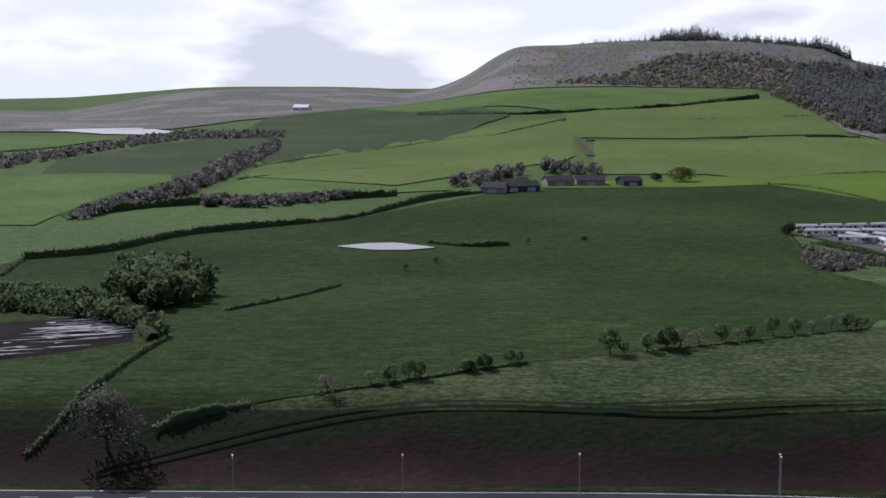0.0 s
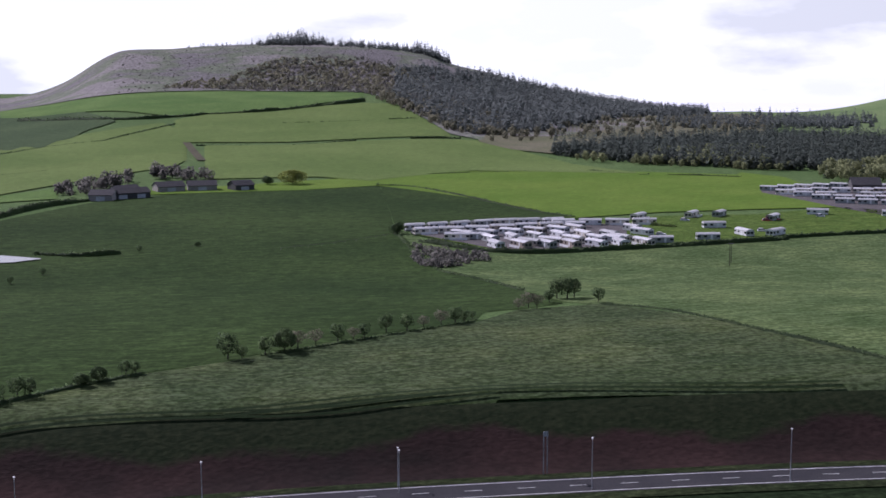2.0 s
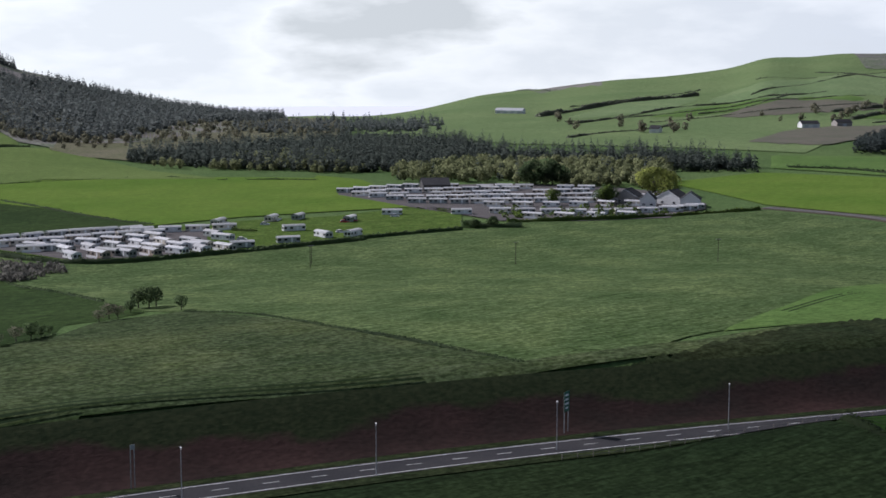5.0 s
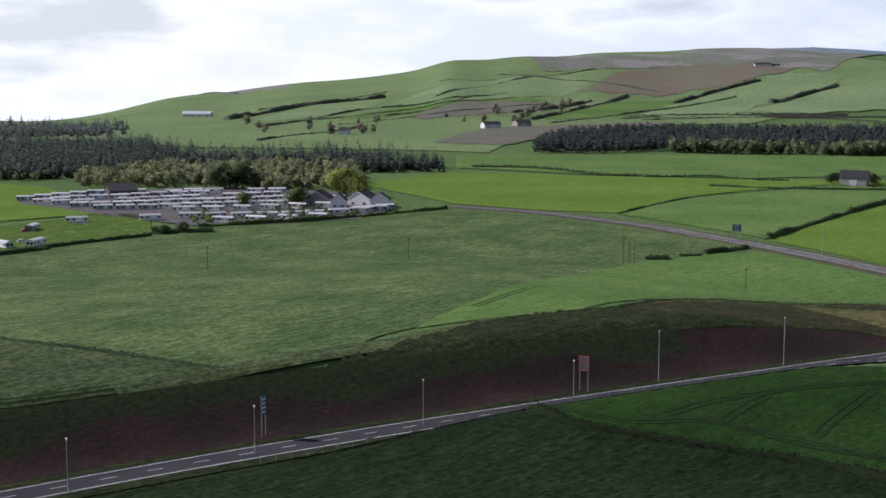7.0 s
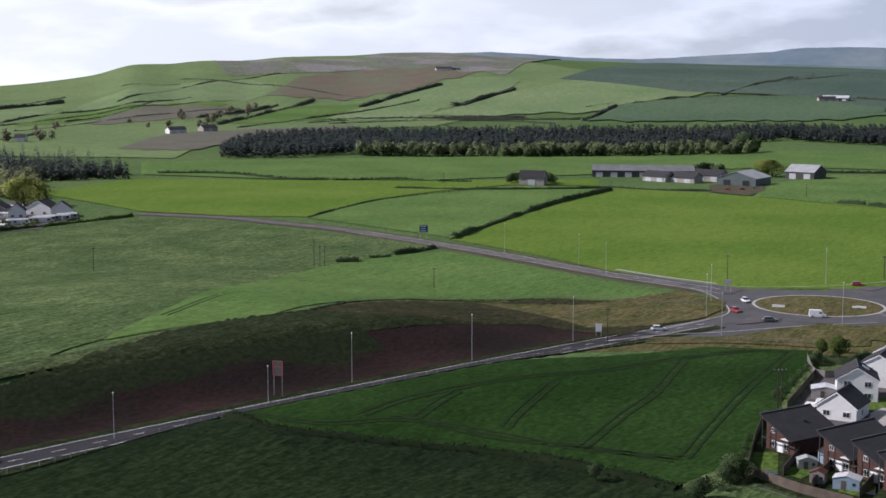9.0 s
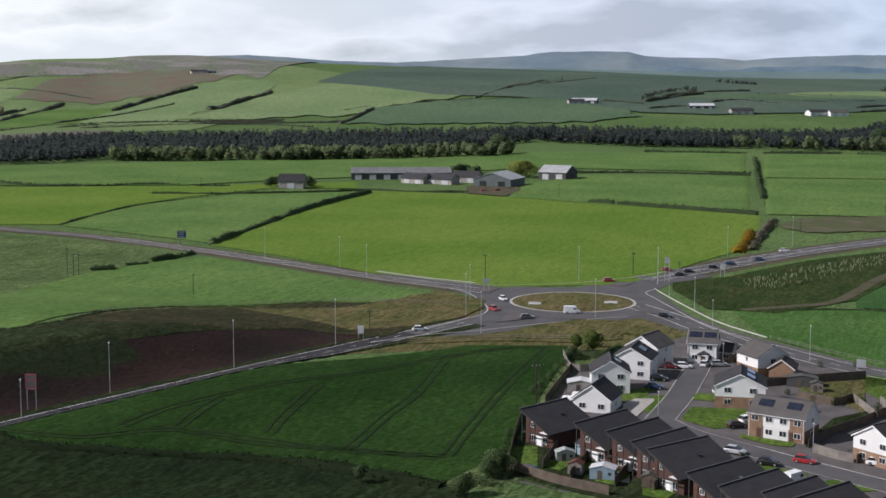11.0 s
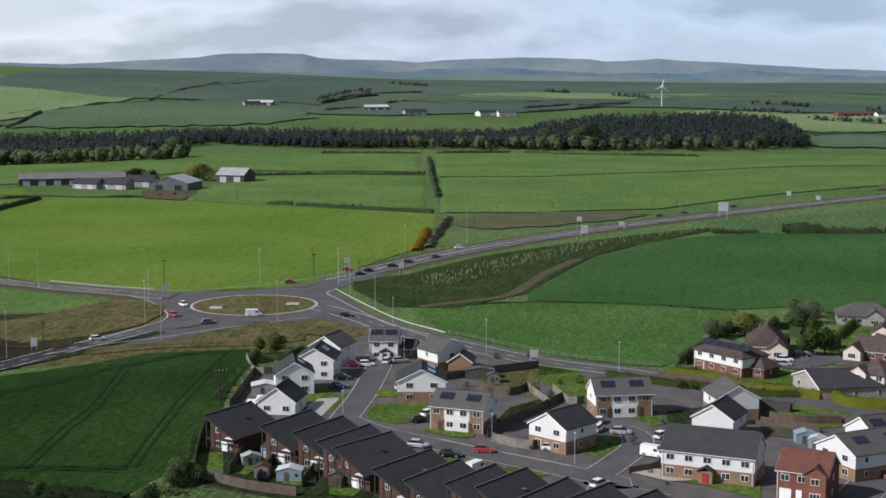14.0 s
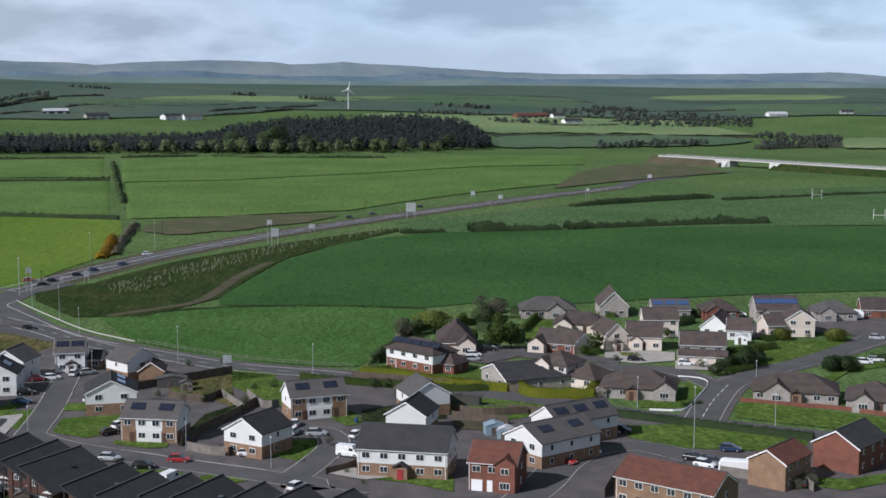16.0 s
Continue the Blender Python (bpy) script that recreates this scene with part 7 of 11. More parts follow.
house(291.6, -13.7, 9.1, -73.7, 9, along=False, front=0, doors=(), roof=M_GREYTILE, solar=1, label="white gabled house behind the cul-de-sac")
house(276.0, -8.1, 8.4, -110.0, 9, along=False, front=0, doors=(), roof=M_SLATE, label="white gable end house with slate roof")
house(249.0, -2.0, 16.8, -105.2, 9.5, eave=5.2, rise=3.4, front=5, side=2, doors=(), door=M_REDDOOR, bays=(0.5,), roof=M_SLATE, label="long two-storey block of flats with a red door porch", lower=M_BUFF)
house(238.6, -21.5, 8.6, -110.0, 8.5, eave=5.2, rise=2.8, front=3, doors=(0.12, 0.24, 0.45), door=M_WHITE, roof=M_REDTILE, lower=M_REDBRICK, upper=M_REDBRICK, wings=((0.78, 3.6, 0.7, M_REDBRICK),), label="red brick house with red tiled roof and white garage doors")
house(258.6, -30.2, 10.5, -145.8, 15, along=False, front=2, side=3, doors=(), roof=M_GREYTILE, label="long white gabled terrace with grey tiles", solar=2)
house(272.6, -37.2, 8.9, -150.2, 15, along=False, front=0, side=3, doors=(), roof=M_GREYTILE, solar=3, label="white terrace with grey tiles and dark solar panels")
house(228.9, -45.7, 18.4, -132.2, 9, front=6, doors=(0.25, 0.7), roof=M_REDTILE, upper=M_BUFF, lower=M_BUFF, label="buff brick terrace with red-brown tiled roof")
house(238.6, -71.6, 7.2, -134.0, 10, rise=2.0, along=False, front=0, side=3, doors=(), roof=M_REDTILE, upper=M_BUFF, lower=M_BUFF, label="tan brick gable house with red-brown roof")
house(249.3, -87.0, 9.1, -135.2, 12, along=False, front=0, side=3, doors=(), roof=M_SLATE, upper=M_REDBRICK, lower=M_REDBRICK, label="red brick gable house with dark slate roof")


def slate_house(x, y, length, turn, width=7.2, high=6.6, low=3.3, label="brick house with a single-pitch black slate roof"):
    """A house whose roof falls in one plane from its long high wall; the ridge line is given."""
    root = new("house")
    z = float(land(x, y))
    root.matrix_basis = pose(x, y, z, 0, 0, turn)
    h2 = high - 1.1
    v = [(0, 0, -0.3), (length, 0, -0.3), (length, -width, -0.3), (0, -width, -0.3), (0, 0, high), (length, 0, high), (length, -width, low), (0, -width, low)]
    f = [(0, 1, 2, 3), (1, 0, 4, 5), (2, 1, 5, 6), (3, 2, 6, 7), (0, 3, 7, 4), (4, 7, 6, 5)]
    solid("wall", v, f, M_BRICK_SHADED, root, "brown brick wall, deep shade put into its colour")
    s = (high - low) / width
    o = 0.5
    e = 1.5
    v = [(-e, o, high + s * o), (length + o, o, high + s * o), (length + o, -width - o, low - s * o), (-e, -width - o, low - s * o)]
    v += [(a, b, c + 0.2) for a, b, c in v]
    solid("roof", v, [(0, 3, 2, 1), (4, 5, 6, 7), (0, 1, 5, 4), (1, 2, 6, 5), (2, 3, 7, 6), (3, 0, 4, 7)], M_SLATE, root)
    box("ridge_cap", (length + 2.0, 0.3, 0.14), (length / 2 - 0.5, o - 0.1, high + s * o + 0.22), M_RIDGE, root)
    for yy in (-width * 0.3, -width * 0.72):
        window(root, -0.03, yy, 1.4, 1.3, 1.3, -90)
    window(root, -0.03, -width * 0.26, 4.0, 1.0, 1.0, -90)
    box("patio_door", (1.6, 0.12, 2.1), (-0.04, -width * 0.52, 1.05), M_WHITE, root, turn=-90)
    box("rooflight", (0.8, 1.1, 0.1), (length * 0.55, -width * 0.45, high - s * width * 0.45 + 0.3), M_GLASS, root)
    box("fascia", (0.06, width + 0.8, 0.22), (-1.5, -width / 2, (high + low) / 2 - 0.05), M_SOFFIT, root).rotation_euler = (math.atan(s), 0, 0)
    for yy in (-0.2, -width * 0.5, -width + 0.2):
        box("timber_post", (0.16, 0.16, high + s * yy), (-1.3, yy, (high + s * yy) / 2 - 0.1), M_SOFFIT, root)
    box("timber_beam", (0.14, width - 0.3, 0.2), (-1.3, -width / 2, 2.6), M_SOFFIT, root)
    box("white_soffit", (1.2, width * 0.3, 0.08), (-0.75, -width * 0.82, low - 0.15), M_WHITE, root)
    return tagged(root, label, "house", "black-roofed terrace")


for q_ in ((255.1, 84.3, 11.9, -25.2), (248.3, 71.3, 14.1, -23.3), (244.5, 64.1, 13.8, -24.1), (239.2, 58.1, 13.9, -26.0),
           (235.4, 54.1, 13.4, -31.8), (223.3, 44.7, 14.2, -28.6), (217.7, 38.4, 14.0, -27.2), (216.9, 31.5, 12.7, -27.7),
           (215.6, 26.4, 12.7, -29.1), (210.3, 19.2, 13.3, -27.5), (210.5, 12.2, 10.9, -32.5), (207.3, 5.1, 12.0, -32.4)):
    slate_house(*q_)

# the older estate of bungalows and villas
V = dict(group="villa estate")
house(346.6, -10.4, 16.0, -136.7, 9, hip=True, roof=M_TILE, upper=M_RENDER, lower=M_REDBRICK, front=4, solar=5, doors=(), label="white villa with hipped roof and black solar array", **V)
house(362.6, -24.4, 10.0, -93.8, 17, eave=2.8, rise=4.6, hip=True, storeys=1, roof=M_TILE, upper=M_CREAM, front=3, doors=(), wings=((0.75, 5.0, 3.0, M_CREAM),), label="large cream bungalow with a tall brown hipped roof", **V)
house(338.5, -21.3, 6.4, -126.3, 7, eave=2.6, rise=2.6, hip=True, storeys=1, roof=M_TILE, upper=M_REDBRICK, front=2, doors=(), label="red brick garage with pyramid roof", **V)
house(330.3, -32.8, 15.6, -163.5, 17, eave=2.6, rise=2.6, along=False, storeys=1, roof=M_SLATE, upper=M_STONE, front=2, side=3, doors=(), label="grey bungalow with dark roof and glazed gable", **V)
house(325.1, -45.5, 8.1, -128.4, 9, hip=True, roof=M_TILE, upper=M_CREAM, lower=M_CREAM, front=3, doors=(0.5,), bays=(0.6,), wings=((0.25, 4.0, 1.2, M_CREAM),), label="cream two-storey villa with hipped roof", **V)
house(321.2, -51.7, 8.1, -131.9, 9, eave=2.6, rise=2.6, hip=True, storeys=1, roof=M_TILE, upper=M_CREAM, front=2, doors=(), label="low cream wing with brown hipped roof", **V)
house(363.5, -50.1, 11.5, -118.2, 10, eave=2.6, rise=2.8, storeys=1, roof=M_TILE, upper=M_REDBRICK, front=3, doors=(0.4,), wings=((0.12, 4.5, 2.5, M_CREAM),), label="brick bungalow with brown tiled roof", **V)
house(358.1, -59.9, 6.5, -64.8, 12, eave=2.6, rise=2.8, along=False, storeys=1, roof=M_TILE, upper=M_CREAM, front=1, doors=(), label="cream gabled bungalow wing", **V)
house(391.0, -59.5, 14.8, -104.6, 10, eave=2.7, rise=2.8, hip=True, storeys=1, roof=M_TILE, upper=M_CREAM, front=4, doors=(0.6,), wings=((0.2, 5.0, 3.0, M_CREAM), (0.85, 4.0, 2.0, M_CREAM)), label="cream bungalow with brown hipped roof", **V)
house(362.2, -69.1, 6.2, -78.1, 10, eave=4.6, rise=2.8, along=False, roof=M_TILE, upper=M_CREAM, lower=M_CREAM, front=1, doors=(), bays=(0.5,), label="cream gabled villa with bay window", **V)
house(363.9, -74.9, 9.5, -103.7, 10, eave=3.6, rise=3.2, roof=M_TILE, upper=M_CREAM, storeys=1, front=3, doors=(0.5,), wings=((0.3, 3.2, 0.8, M_CREAM),), label="cream villa wing with dormers", **V)
house(381.7, -83.6, 9.8, -93.8, 8, roof=M_TILE, upper=M_CREAM, lower=M_CREAM, front=3, doors=(0.3,), label="cream two-storey house with brown roof", **V)
house(415.4, -77.4, 8.6, -93.8, 13, eave=3.6, rise=4.2, along=False, roof=M_TILE, upper=M_STONE, storeys=1, front=2, doors=(), label="stone gable-fronted chalet house", **V)
house(414.5, -53.1, 16.7, -93.8, 11, eave=2.8, rise=3.2, hip=True, storeys=1, roof=M_GREYTILE, upper=M_STONE, front=4, doors=(0.5,), wings=((0.62, 5.5, 2.5, M_STONE),), label="stone bungalow with grey hipped roof", **V)
house(410.8, -92.7, 11.3, -93.8, 9, eave=2.8, rise=2.6, storeys=1, roof=M_GREYTILE, upper=M_STONE, front=3, doors=(0.5,), solar=3, solar_mat=M_SOLARBLUE, label="bungalow with a blue solar roof", **V)
house(344.7, -84.9, 11.4, -105.3, 8, roof=M_TILE, upper=M_STONE, lower=M_CREAM, front=3, doors=(0.6,), label="two-storey house with white garage door", **V)
house(342.9, -84.0, 12.1, -107.7, 3, eave=2.6, rise=1.2, storeys=1, roof=M_TILE, upper=M_CREAM, front=3, doors=(0.55,), door=M_WHITE, label="projecting ground floor with tiled lean-to roof", **V)
house(383.1, -100.1, 7.6, -114.7, 12, eave=2.8, rise=3.2, along=False, storeys=1, roof=M_TILE, upper=M_RENDER, front=2, doors=(), label="white gabled bungalow with brown tiled roof", **V)
house(376.5, -105.7, 6.8, -108.8, 9, eave=2.8, rise=2.6, storeys=1, roof=M_TILE, upper=M_RENDER, front=2, doors=(), label="white bungalow wing with brown roof", **V)
house(408.8, -107.6, 10.7, -93.8, 10, eave=2.8, rise=3.0, hip=True, storeys=1, roof=M_TILE, upper=M_REDBRICK, front=3, doors=(0.5,), wings=((0.3, 5.0, 2.0, M_REDBRICK),), label="brick bungalow with brown hipped roof", **V)
house(404.2, -122.6, 12.7, -93.8, 10, eave=3.4, rise=3.6, storeys=1, roof=M_TILE, upper=M_STONE, front=4, doors=(0.5,), solar=4, solar_mat=M_SOLARBLUE, wings=((0.2, 3.0, 0.6, M_STONE), (0.8, 3.0, 0.6, M_STONE)), label="chalet house with a row of blue solar panels", **V)
house(380.0, -123.6, 8.1, -100.4, 9, along=False, roof=M_TILE, upper=M_CREAM, lower=M_CREAM, front=2, doors=(), label="cream gabled two-storey house", **V)
house(378.5, -118.2, 5.2, -83.8, 8, eave=3.4, rise=2.4, storeys=1, roof=M_TILE, upper=M_CREAM, front=2, doors=(0.6,), label="cream side wing with brown roof", **V)
house(403.6, -140.5, 12.3, -93.8, 10, eave=2.8, rise=3.0, hip=True, storeys=1, roof=M_GREYTILE, upper=M_STONE, front=3, doors=(0.4,), wings=((0.25, 5.0, 2.0, M_STONE),), label="grey bungalow with hipped roof", **V)
house(407.7, -155.9, 12.3, -103.5, 10, eave=2.8, rise=2.8, storeys=1, roof=M_TILE, upper=M_REDBRICK, front=3, doors=(0.5,), label="brick bungalow at the estate edge", **V)
house(308.5, -57.9, 16.7, -105.9, 12, eave=2.6, rise=3.2, hip=True, storeys=1, roof=M_TILE, upper=M_STONE, front=5, doors=(0.45,), bays=(0.42,), wings=((0.86, 5.0, 1.4, M_STONE),), label="wide stone bungalow with hipped brown roof", **V)
house(302.8, -91.5, 18.5, -108.1, 12, eave=2.6, rise=3.2, hip=True, storeys=1, roof=M_TILE, upper=M_STONE, front=6, doors=(0.5,), bays=(0.5,), wings=((0.28, 6.0, 1.8, M_STONE),), label="wide stone bungalow with brick porch gable", **V)
house(292.6, -109.2, 12.0, -112.2, 12, eave=2.6, rise=3.2, hip=True, storeys=1, roof=M_TILE, upper=M_STONE, front=4, doors=(0.6,), wings=((0.3, 4.5, 1.6, M_STONE),), label="stone bungalow beside the lawn", **V)


# ---- farms ----
def barn(x, y, w, turn, d, eave, rise, along=True, roof=None, wall=None, label="farm shed with grey sheet roof", open_front=False, name="farm_shed", category="barn"):
    root = new(name)
    z = float(land(x, y))
    root.matrix_basis = pose(x, y, z, 0, 0, turn)
    walls("wall", w, d, -0.5, eave, rise, along, wall or M_DARKCLAD, root)
    gable_roof("roof", w, d, eave, rise, along, roof or M_METAL_SHEET, root, 0.5, 0.2, 0.4)
    n = max(1, int(w / 9))
    for k in range(n):
        box("doorway", (min(4.5, w / n * 0.6), 0.2, eave * 0.75), (w * (k + 0.5) / n, -0.08, eave * 0.37), M_GLASS if open_front else M_PALE_SHEET, root)
    return tagged(root, label, category, "farm buildings")


barn(862.6, 412.0, 68.4, -66.0, 24, 4.5, 3.0, label="very long low farm shed with grey sheet roof")
barn(851.3, 370.0, 18.8, -105.5, 10, 3.5, 3.0, roof=M_SLATE, wall=M_STONE, label="stone steading with slate roof")
barn(851.1, 352.7, 20.7, -101.9, 10, 3.5, 3.0, roof=M_SLATE, wall=M_STONE, label="stone steading with slate roof and yard")
barn(868.0, 340.7, 18.0, -90.4, 14, 4.0, 3.2, roof=M_SLATE, wall=M_STONE, label="dark-roofed stone farm steading by the yard")
M_TEALCLAD = material("grey_green_cladding", (0.105, 0.130, 0.128), 0.7, (0.088, 0.110, 0.108), scale=3, fine=16)
M_DULL_SHEET = material("dull_sheet_roof", (0.34, 0.35, 0.355), 0.65, (0.28, 0.29, 0.295), scale=4, fine=12, bump=0.2)
barn(841.4, 314.8, 25.4, -92.0, 26, 5.0, 4.0, along=False, roof=M_DULL_SHEET, wall=M_TEALCLAD, open_front=True, label="large gabled barn with pale grey roof")
barn(914.8, 294.7, 20.2, -96.0, 20, 5.0, 4.2, along=True, roof=M_DULL_SHEET, label="separate barn with pale roof and dark doors")
barn(777.4, 422.2, 16.1, -74.1, 10, 5.0, 4.0, roof=M_SLATE, wall=M_STONE, label="old stone house among dark trees", name="farmhouse", category="house")
for q_, r_, w_ in (((19.8, 731.9, 12.3, -17.7), M_SLATE, M_STONE), ((32.6, 734.6, 19.8, 17.5), M_SLATE, M_DARKCLAD), ((57.5, 768.3, 15.2, 11.9), M_SLATE, M_STONE), ((73.9, 771.4, 15.6, -1.9), M_SLATE, M_STONE), ((99.1, 765.5, 11.2, 17.0), M_SLATE, M_DARKCLAD), ((35.5, 750.4, 14.2, 27.7), M_SLATE, M_STONE)):
    barn(*q_, 11, 3.2, 2.2, roof=r_, wall=w_, label="weathered hill farm building with low roof")
barn(418.8, 665.2, 15.1, -25.1, 18, 4.0, 3.2, roof=M_SLATE, label="dark-roofed hall beside the caravan park")
FAR = ((1106.4, 1019.3, 19.1, -24.9, M_RENDER, M_SLATE), (1153.8, 1014.1, 17.7, -17.7, M_STONE, M_SLATE), (1076.7, 1531.2, 38.8, -56.0, M_RENDER, M_PALE_SHEET), (937.7, 1065.2, 10.0, -56.7, M_RENDER, M_SLATE),
       (1851.0, 387.0, 32.5, -66.2, M_DARKCLAD, M_PALE_SHEET), (1850.7, 230.7, 29.0, -44.4, M_RENDER, M_SLATE), (1861.6, 207.0, 24.5, -61.4, M_RENDER, M_GREYTILE), (1812.0, 324.8, 29.9, -60.4, M_STONE, M_SLATE),
       (1890.7, -235.4, 50.8, -63.8, M_REDBRICK, M_REDTILE), (1902.4, -286.7, 17.8, -72.2, M_RENDER, M_SLATE), (1814.3, -289.1, 26.4, -68.8, M_RENDER, M_SLATE), (1865.5, 554.2, 34.7, -84.5, M_DARKCLAD, M_PALE_SHEET),
       (1956.8, -603.6, 30.0, -76.8, M_RENDER, M_PALE_SHEET), (1994.3, -722.1, 18.1, -93.9, M_STONE, M_SLATE), (-187.0, 1748.9, 20.7, -22.9, M_RENDER, M_PALE_SHEET), (2055.0, 1279.0, 27.4, -50.6, M_RENDER, M_SLATE), (1853.2, 554.1, 37.8, -56.8, M_STONE, M_SLATE), (2061.3, 1278.5, 37.4, -49.7, M_DARKCLAD, M_METAL_SHEET))
for x_, y_, w_, a_, wm_, rm_ in FAR:
    barn(x_, y_, w_, a_, 12, 5.0, 3.0, roof=rm_, wall=wm_, label="distant farm building among fields", name="distant_farm", category="farm")
for q_, u_ in (((466.4, 535.9, 7.8, -45.5), M_RENDER), ((483.2, 542.4, 13.8, -71.9), M_RENDER), ((468.0, 557.9, 12.4, -59.9), M_STONE), ((482.9, 524.2, 10.1, -45.5), M_RENDER)):
    house(*q_, 10, eave=4.0, rise=3.6, along=False, storeys=1, roof=M_SLATE, upper=u_, front=2, doors=(), label="white park house with dark slate gable", group="park houses")


# ---- estate streets, drives and lawns ----
STREETS = []


def street(points, half, label="asphalt estate street with concrete kerbs", foot=1.6):
    STREETS.append(half)
    k = 0.012 * len(STREETS)
    ribbon("estate_footway", points, half + foot, -half - foot, 0.085 + k * 0.4, M_PATH, "narrow asphalt footway beside an estate street", "pavement", step=3)
    ribbon("estate_kerb", points, half + 0.2, half, 0.19 + k * 0.4, M_KERB, "pale concrete street kerb", "kerb", step=3, across=2)
    ribbon("estate_kerb", points, -half, -half - 0.2, 0.19 + k * 0.4, M_KERB, "pale concrete street kerb", "kerb", step=3, across=2)
    return ribbon("estate_street", points, half, -half, 0.2 + k, M_ROAD, label, "road", step=3)


def patch(name, low, high, mat, label, lift=0.12):
    return field(name, low, high, mat, label, lift, rows=8, step=0.1)


patch("estate_ground", [(71.05, 243.0), (73.10, 236.5), (91.30, 227.9), (96.84, 227.8), (112.84, 240.5)], [(71.06, 250.0), (72.49, 295.5), (73.67, 337.0), (75.29, 352.7), (78.55, 389.7), (81.82, 367.7), (85.35, 343.5), (88.88, 333.4), (91.14, 323.2), (97.99, 306.3), (104.97, 290.5), (112.74, 282.3)], M_PATH, "grey asphalt yards and drives between the houses", 0.07)
street([(78.89, 354.4), (78.58, 336.6), (78.05, 312.5), (77.22, 289.2)], 3.0)
street([(77.22, 289.2), (78.50, 279.1), (80.86, 268.7), (83.23, 260.1), (85.61, 252.8), (87.27, 248.0), (88.93, 243.2), (87.81, 240.9), (90.64, 234.6)], 3.2)
street([(87.74, 247.4), (88.68, 257.9), (89.50, 270.6), (89.14, 280.6), (87.72, 284.7), (86.54, 285.3)], 3.0)
street([(96.84, 227.8), (98.25, 243.0), (99.19, 258.1), (100.59, 269.0), (102.45, 271.5), (104.54, 264.8)], 3.6)
street([(104.74, 293.7), (105.22, 313.3), (105.84, 331.9), (107.17, 348.1), (108.93, 365.2), (110.44, 385.3), (112.35, 414.2)], 3.6)
street([(105.50, 326.5), (103.78, 343.9), (101.47, 347.2), (99.14, 347.0)], 3.0)
street([(110.01, 379.6), (111.29, 402.6), (111.87, 427.6), (112.10, 449.3)], 3.0)
street([(95.86, 352.8), (96.79, 362.0), (98.67, 359.7), (101.46, 355.8)], 2.6)
LAWNS = (([(78.16, 290.2), (79.45, 283.9), (81.05, 289.2)], [(78.16, 292.2), (78.52, 302.3), (81.06, 302.5)]), ([(78.40, 309.5), (79.93, 307.7)], [(78.40, 310.6), (78.76, 316.1), (79.93, 315.1)]), ([(76.41, 298.3), (76.99, 292.8), (77.58, 306.0)], [(76.42, 310.6), (77.59, 312.7)]),
         ([(80.51, 278.0), (81.81, 273.2), (82.64, 273.1), (82.76, 278.0)], [(80.51, 280.7), (82.76, 279.4)]), ([(86.67, 264.5), (87.97, 259.6), (89.03, 266.1), (89.26, 274.8)], [(86.67, 267.4), (87.49, 274.1), (89.26, 276.1)]), ([(89.25, 293.7), (90.07, 285.3), (90.77, 288.1)], [(89.25, 297.3), (90.30, 298.9), (90.77, 289.6)]),
         ([(90.93, 246.6), (92.45, 244.0), (94.54, 238.0)], [(90.93, 248.4), (92.45, 246.8), (94.53, 247.6)]),) + (([(82.88, 319.7), (84.18, 322.7), (85.59, 332.2), (86.77, 335.8)], [(82.88, 332.1), (84.17, 342.0), (85.35, 343.5), (86.76, 339.1)]), ([(84.65, 335.3), (86.54, 311.3), (87.12, 317.3)], [(84.65, 338.6), (85.59, 345.6), (87.12, 339.2)]),
         ([(94.34, 309.6), (96.50, 303.4), (99.84, 299.2)], [(94.34, 313.0), (96.49, 312.1), (99.83, 309.6)]), ([(94.21, 295.0), (96.81, 290.3), (98.22, 295.8)], [(94.21, 305.5), (96.81, 302.1), (98.22, 301.0)]), ([(101.75, 278.5), (103.84, 271.3), (107.26, 272.5), (109.04, 279.0)], [(101.74, 287.8), (103.82, 290.9), (107.24, 286.8), (109.03, 285.8)]),
         ([(106.10, 299.2), (108.35, 295.9), (112.72, 291.5)], [(106.08, 309.8), (106.76, 315.1), (112.70, 304.8)]),) + (([(102.19, 305.0), (104.04, 304.9), (104.82, 325.7), (104.93, 332.1)], [(102.19, 310.4), (103.91, 315.9), (104.13, 336.3), (104.93, 333.3)]), ([(105.82, 351.8), (108.27, 360.4), (110.54, 392.2)], [(105.80, 374.2), (107.14, 387.7), (110.54, 399.2)]),
         ([(90.68, 334.0), (93.50, 332.2), (96.57, 331.3)], [(90.68, 342.6), (92.56, 349.1), (96.56, 342.5)]), ([(71.18, 250.6), (72.20, 250.7)], [(71.20, 265.2), (72.23, 265.8)]), ([(74.04, 251.1), (74.73, 246.2), (75.91, 255.4)], [(74.05, 252.9), (74.75, 258.1), (75.92, 262.1)]), ([(73.54, 321.7), (74.35, 321.0)], [(73.55, 327.7), (74.35, 328.2)]),
         ([(75.37, 303.2), (76.42, 309.0), (77.12, 318.8)], [(75.38, 311.4), (76.43, 319.3), (77.13, 327.9)]),) + (([(97.49, 380.5), (99.13, 394.4)], [(97.49, 393.5), (97.95, 414.4), (99.12, 418.1)]), ([(109.20, 325.5), (110.48, 353.5), (111.93, 363.5)], [(109.18, 337.9), (110.47, 360.6), (111.92, 370.9)]), ([(108.87, 250.8), (110.64, 249.4), (112.79, 259.8)], [(108.86, 256.3), (110.63, 256.7), (112.77, 265.6)]),
         ([(80.38, 253.5), (81.80, 246.9), (83.23, 248.2)], [(80.38, 258.5), (81.80, 258.2), (83.23, 255.0)]), ([(83.94, 247.5), (84.89, 244.7), (86.56, 249.6)], [(83.94, 251.2), (84.89, 254.3), (86.56, 252.3)]),)
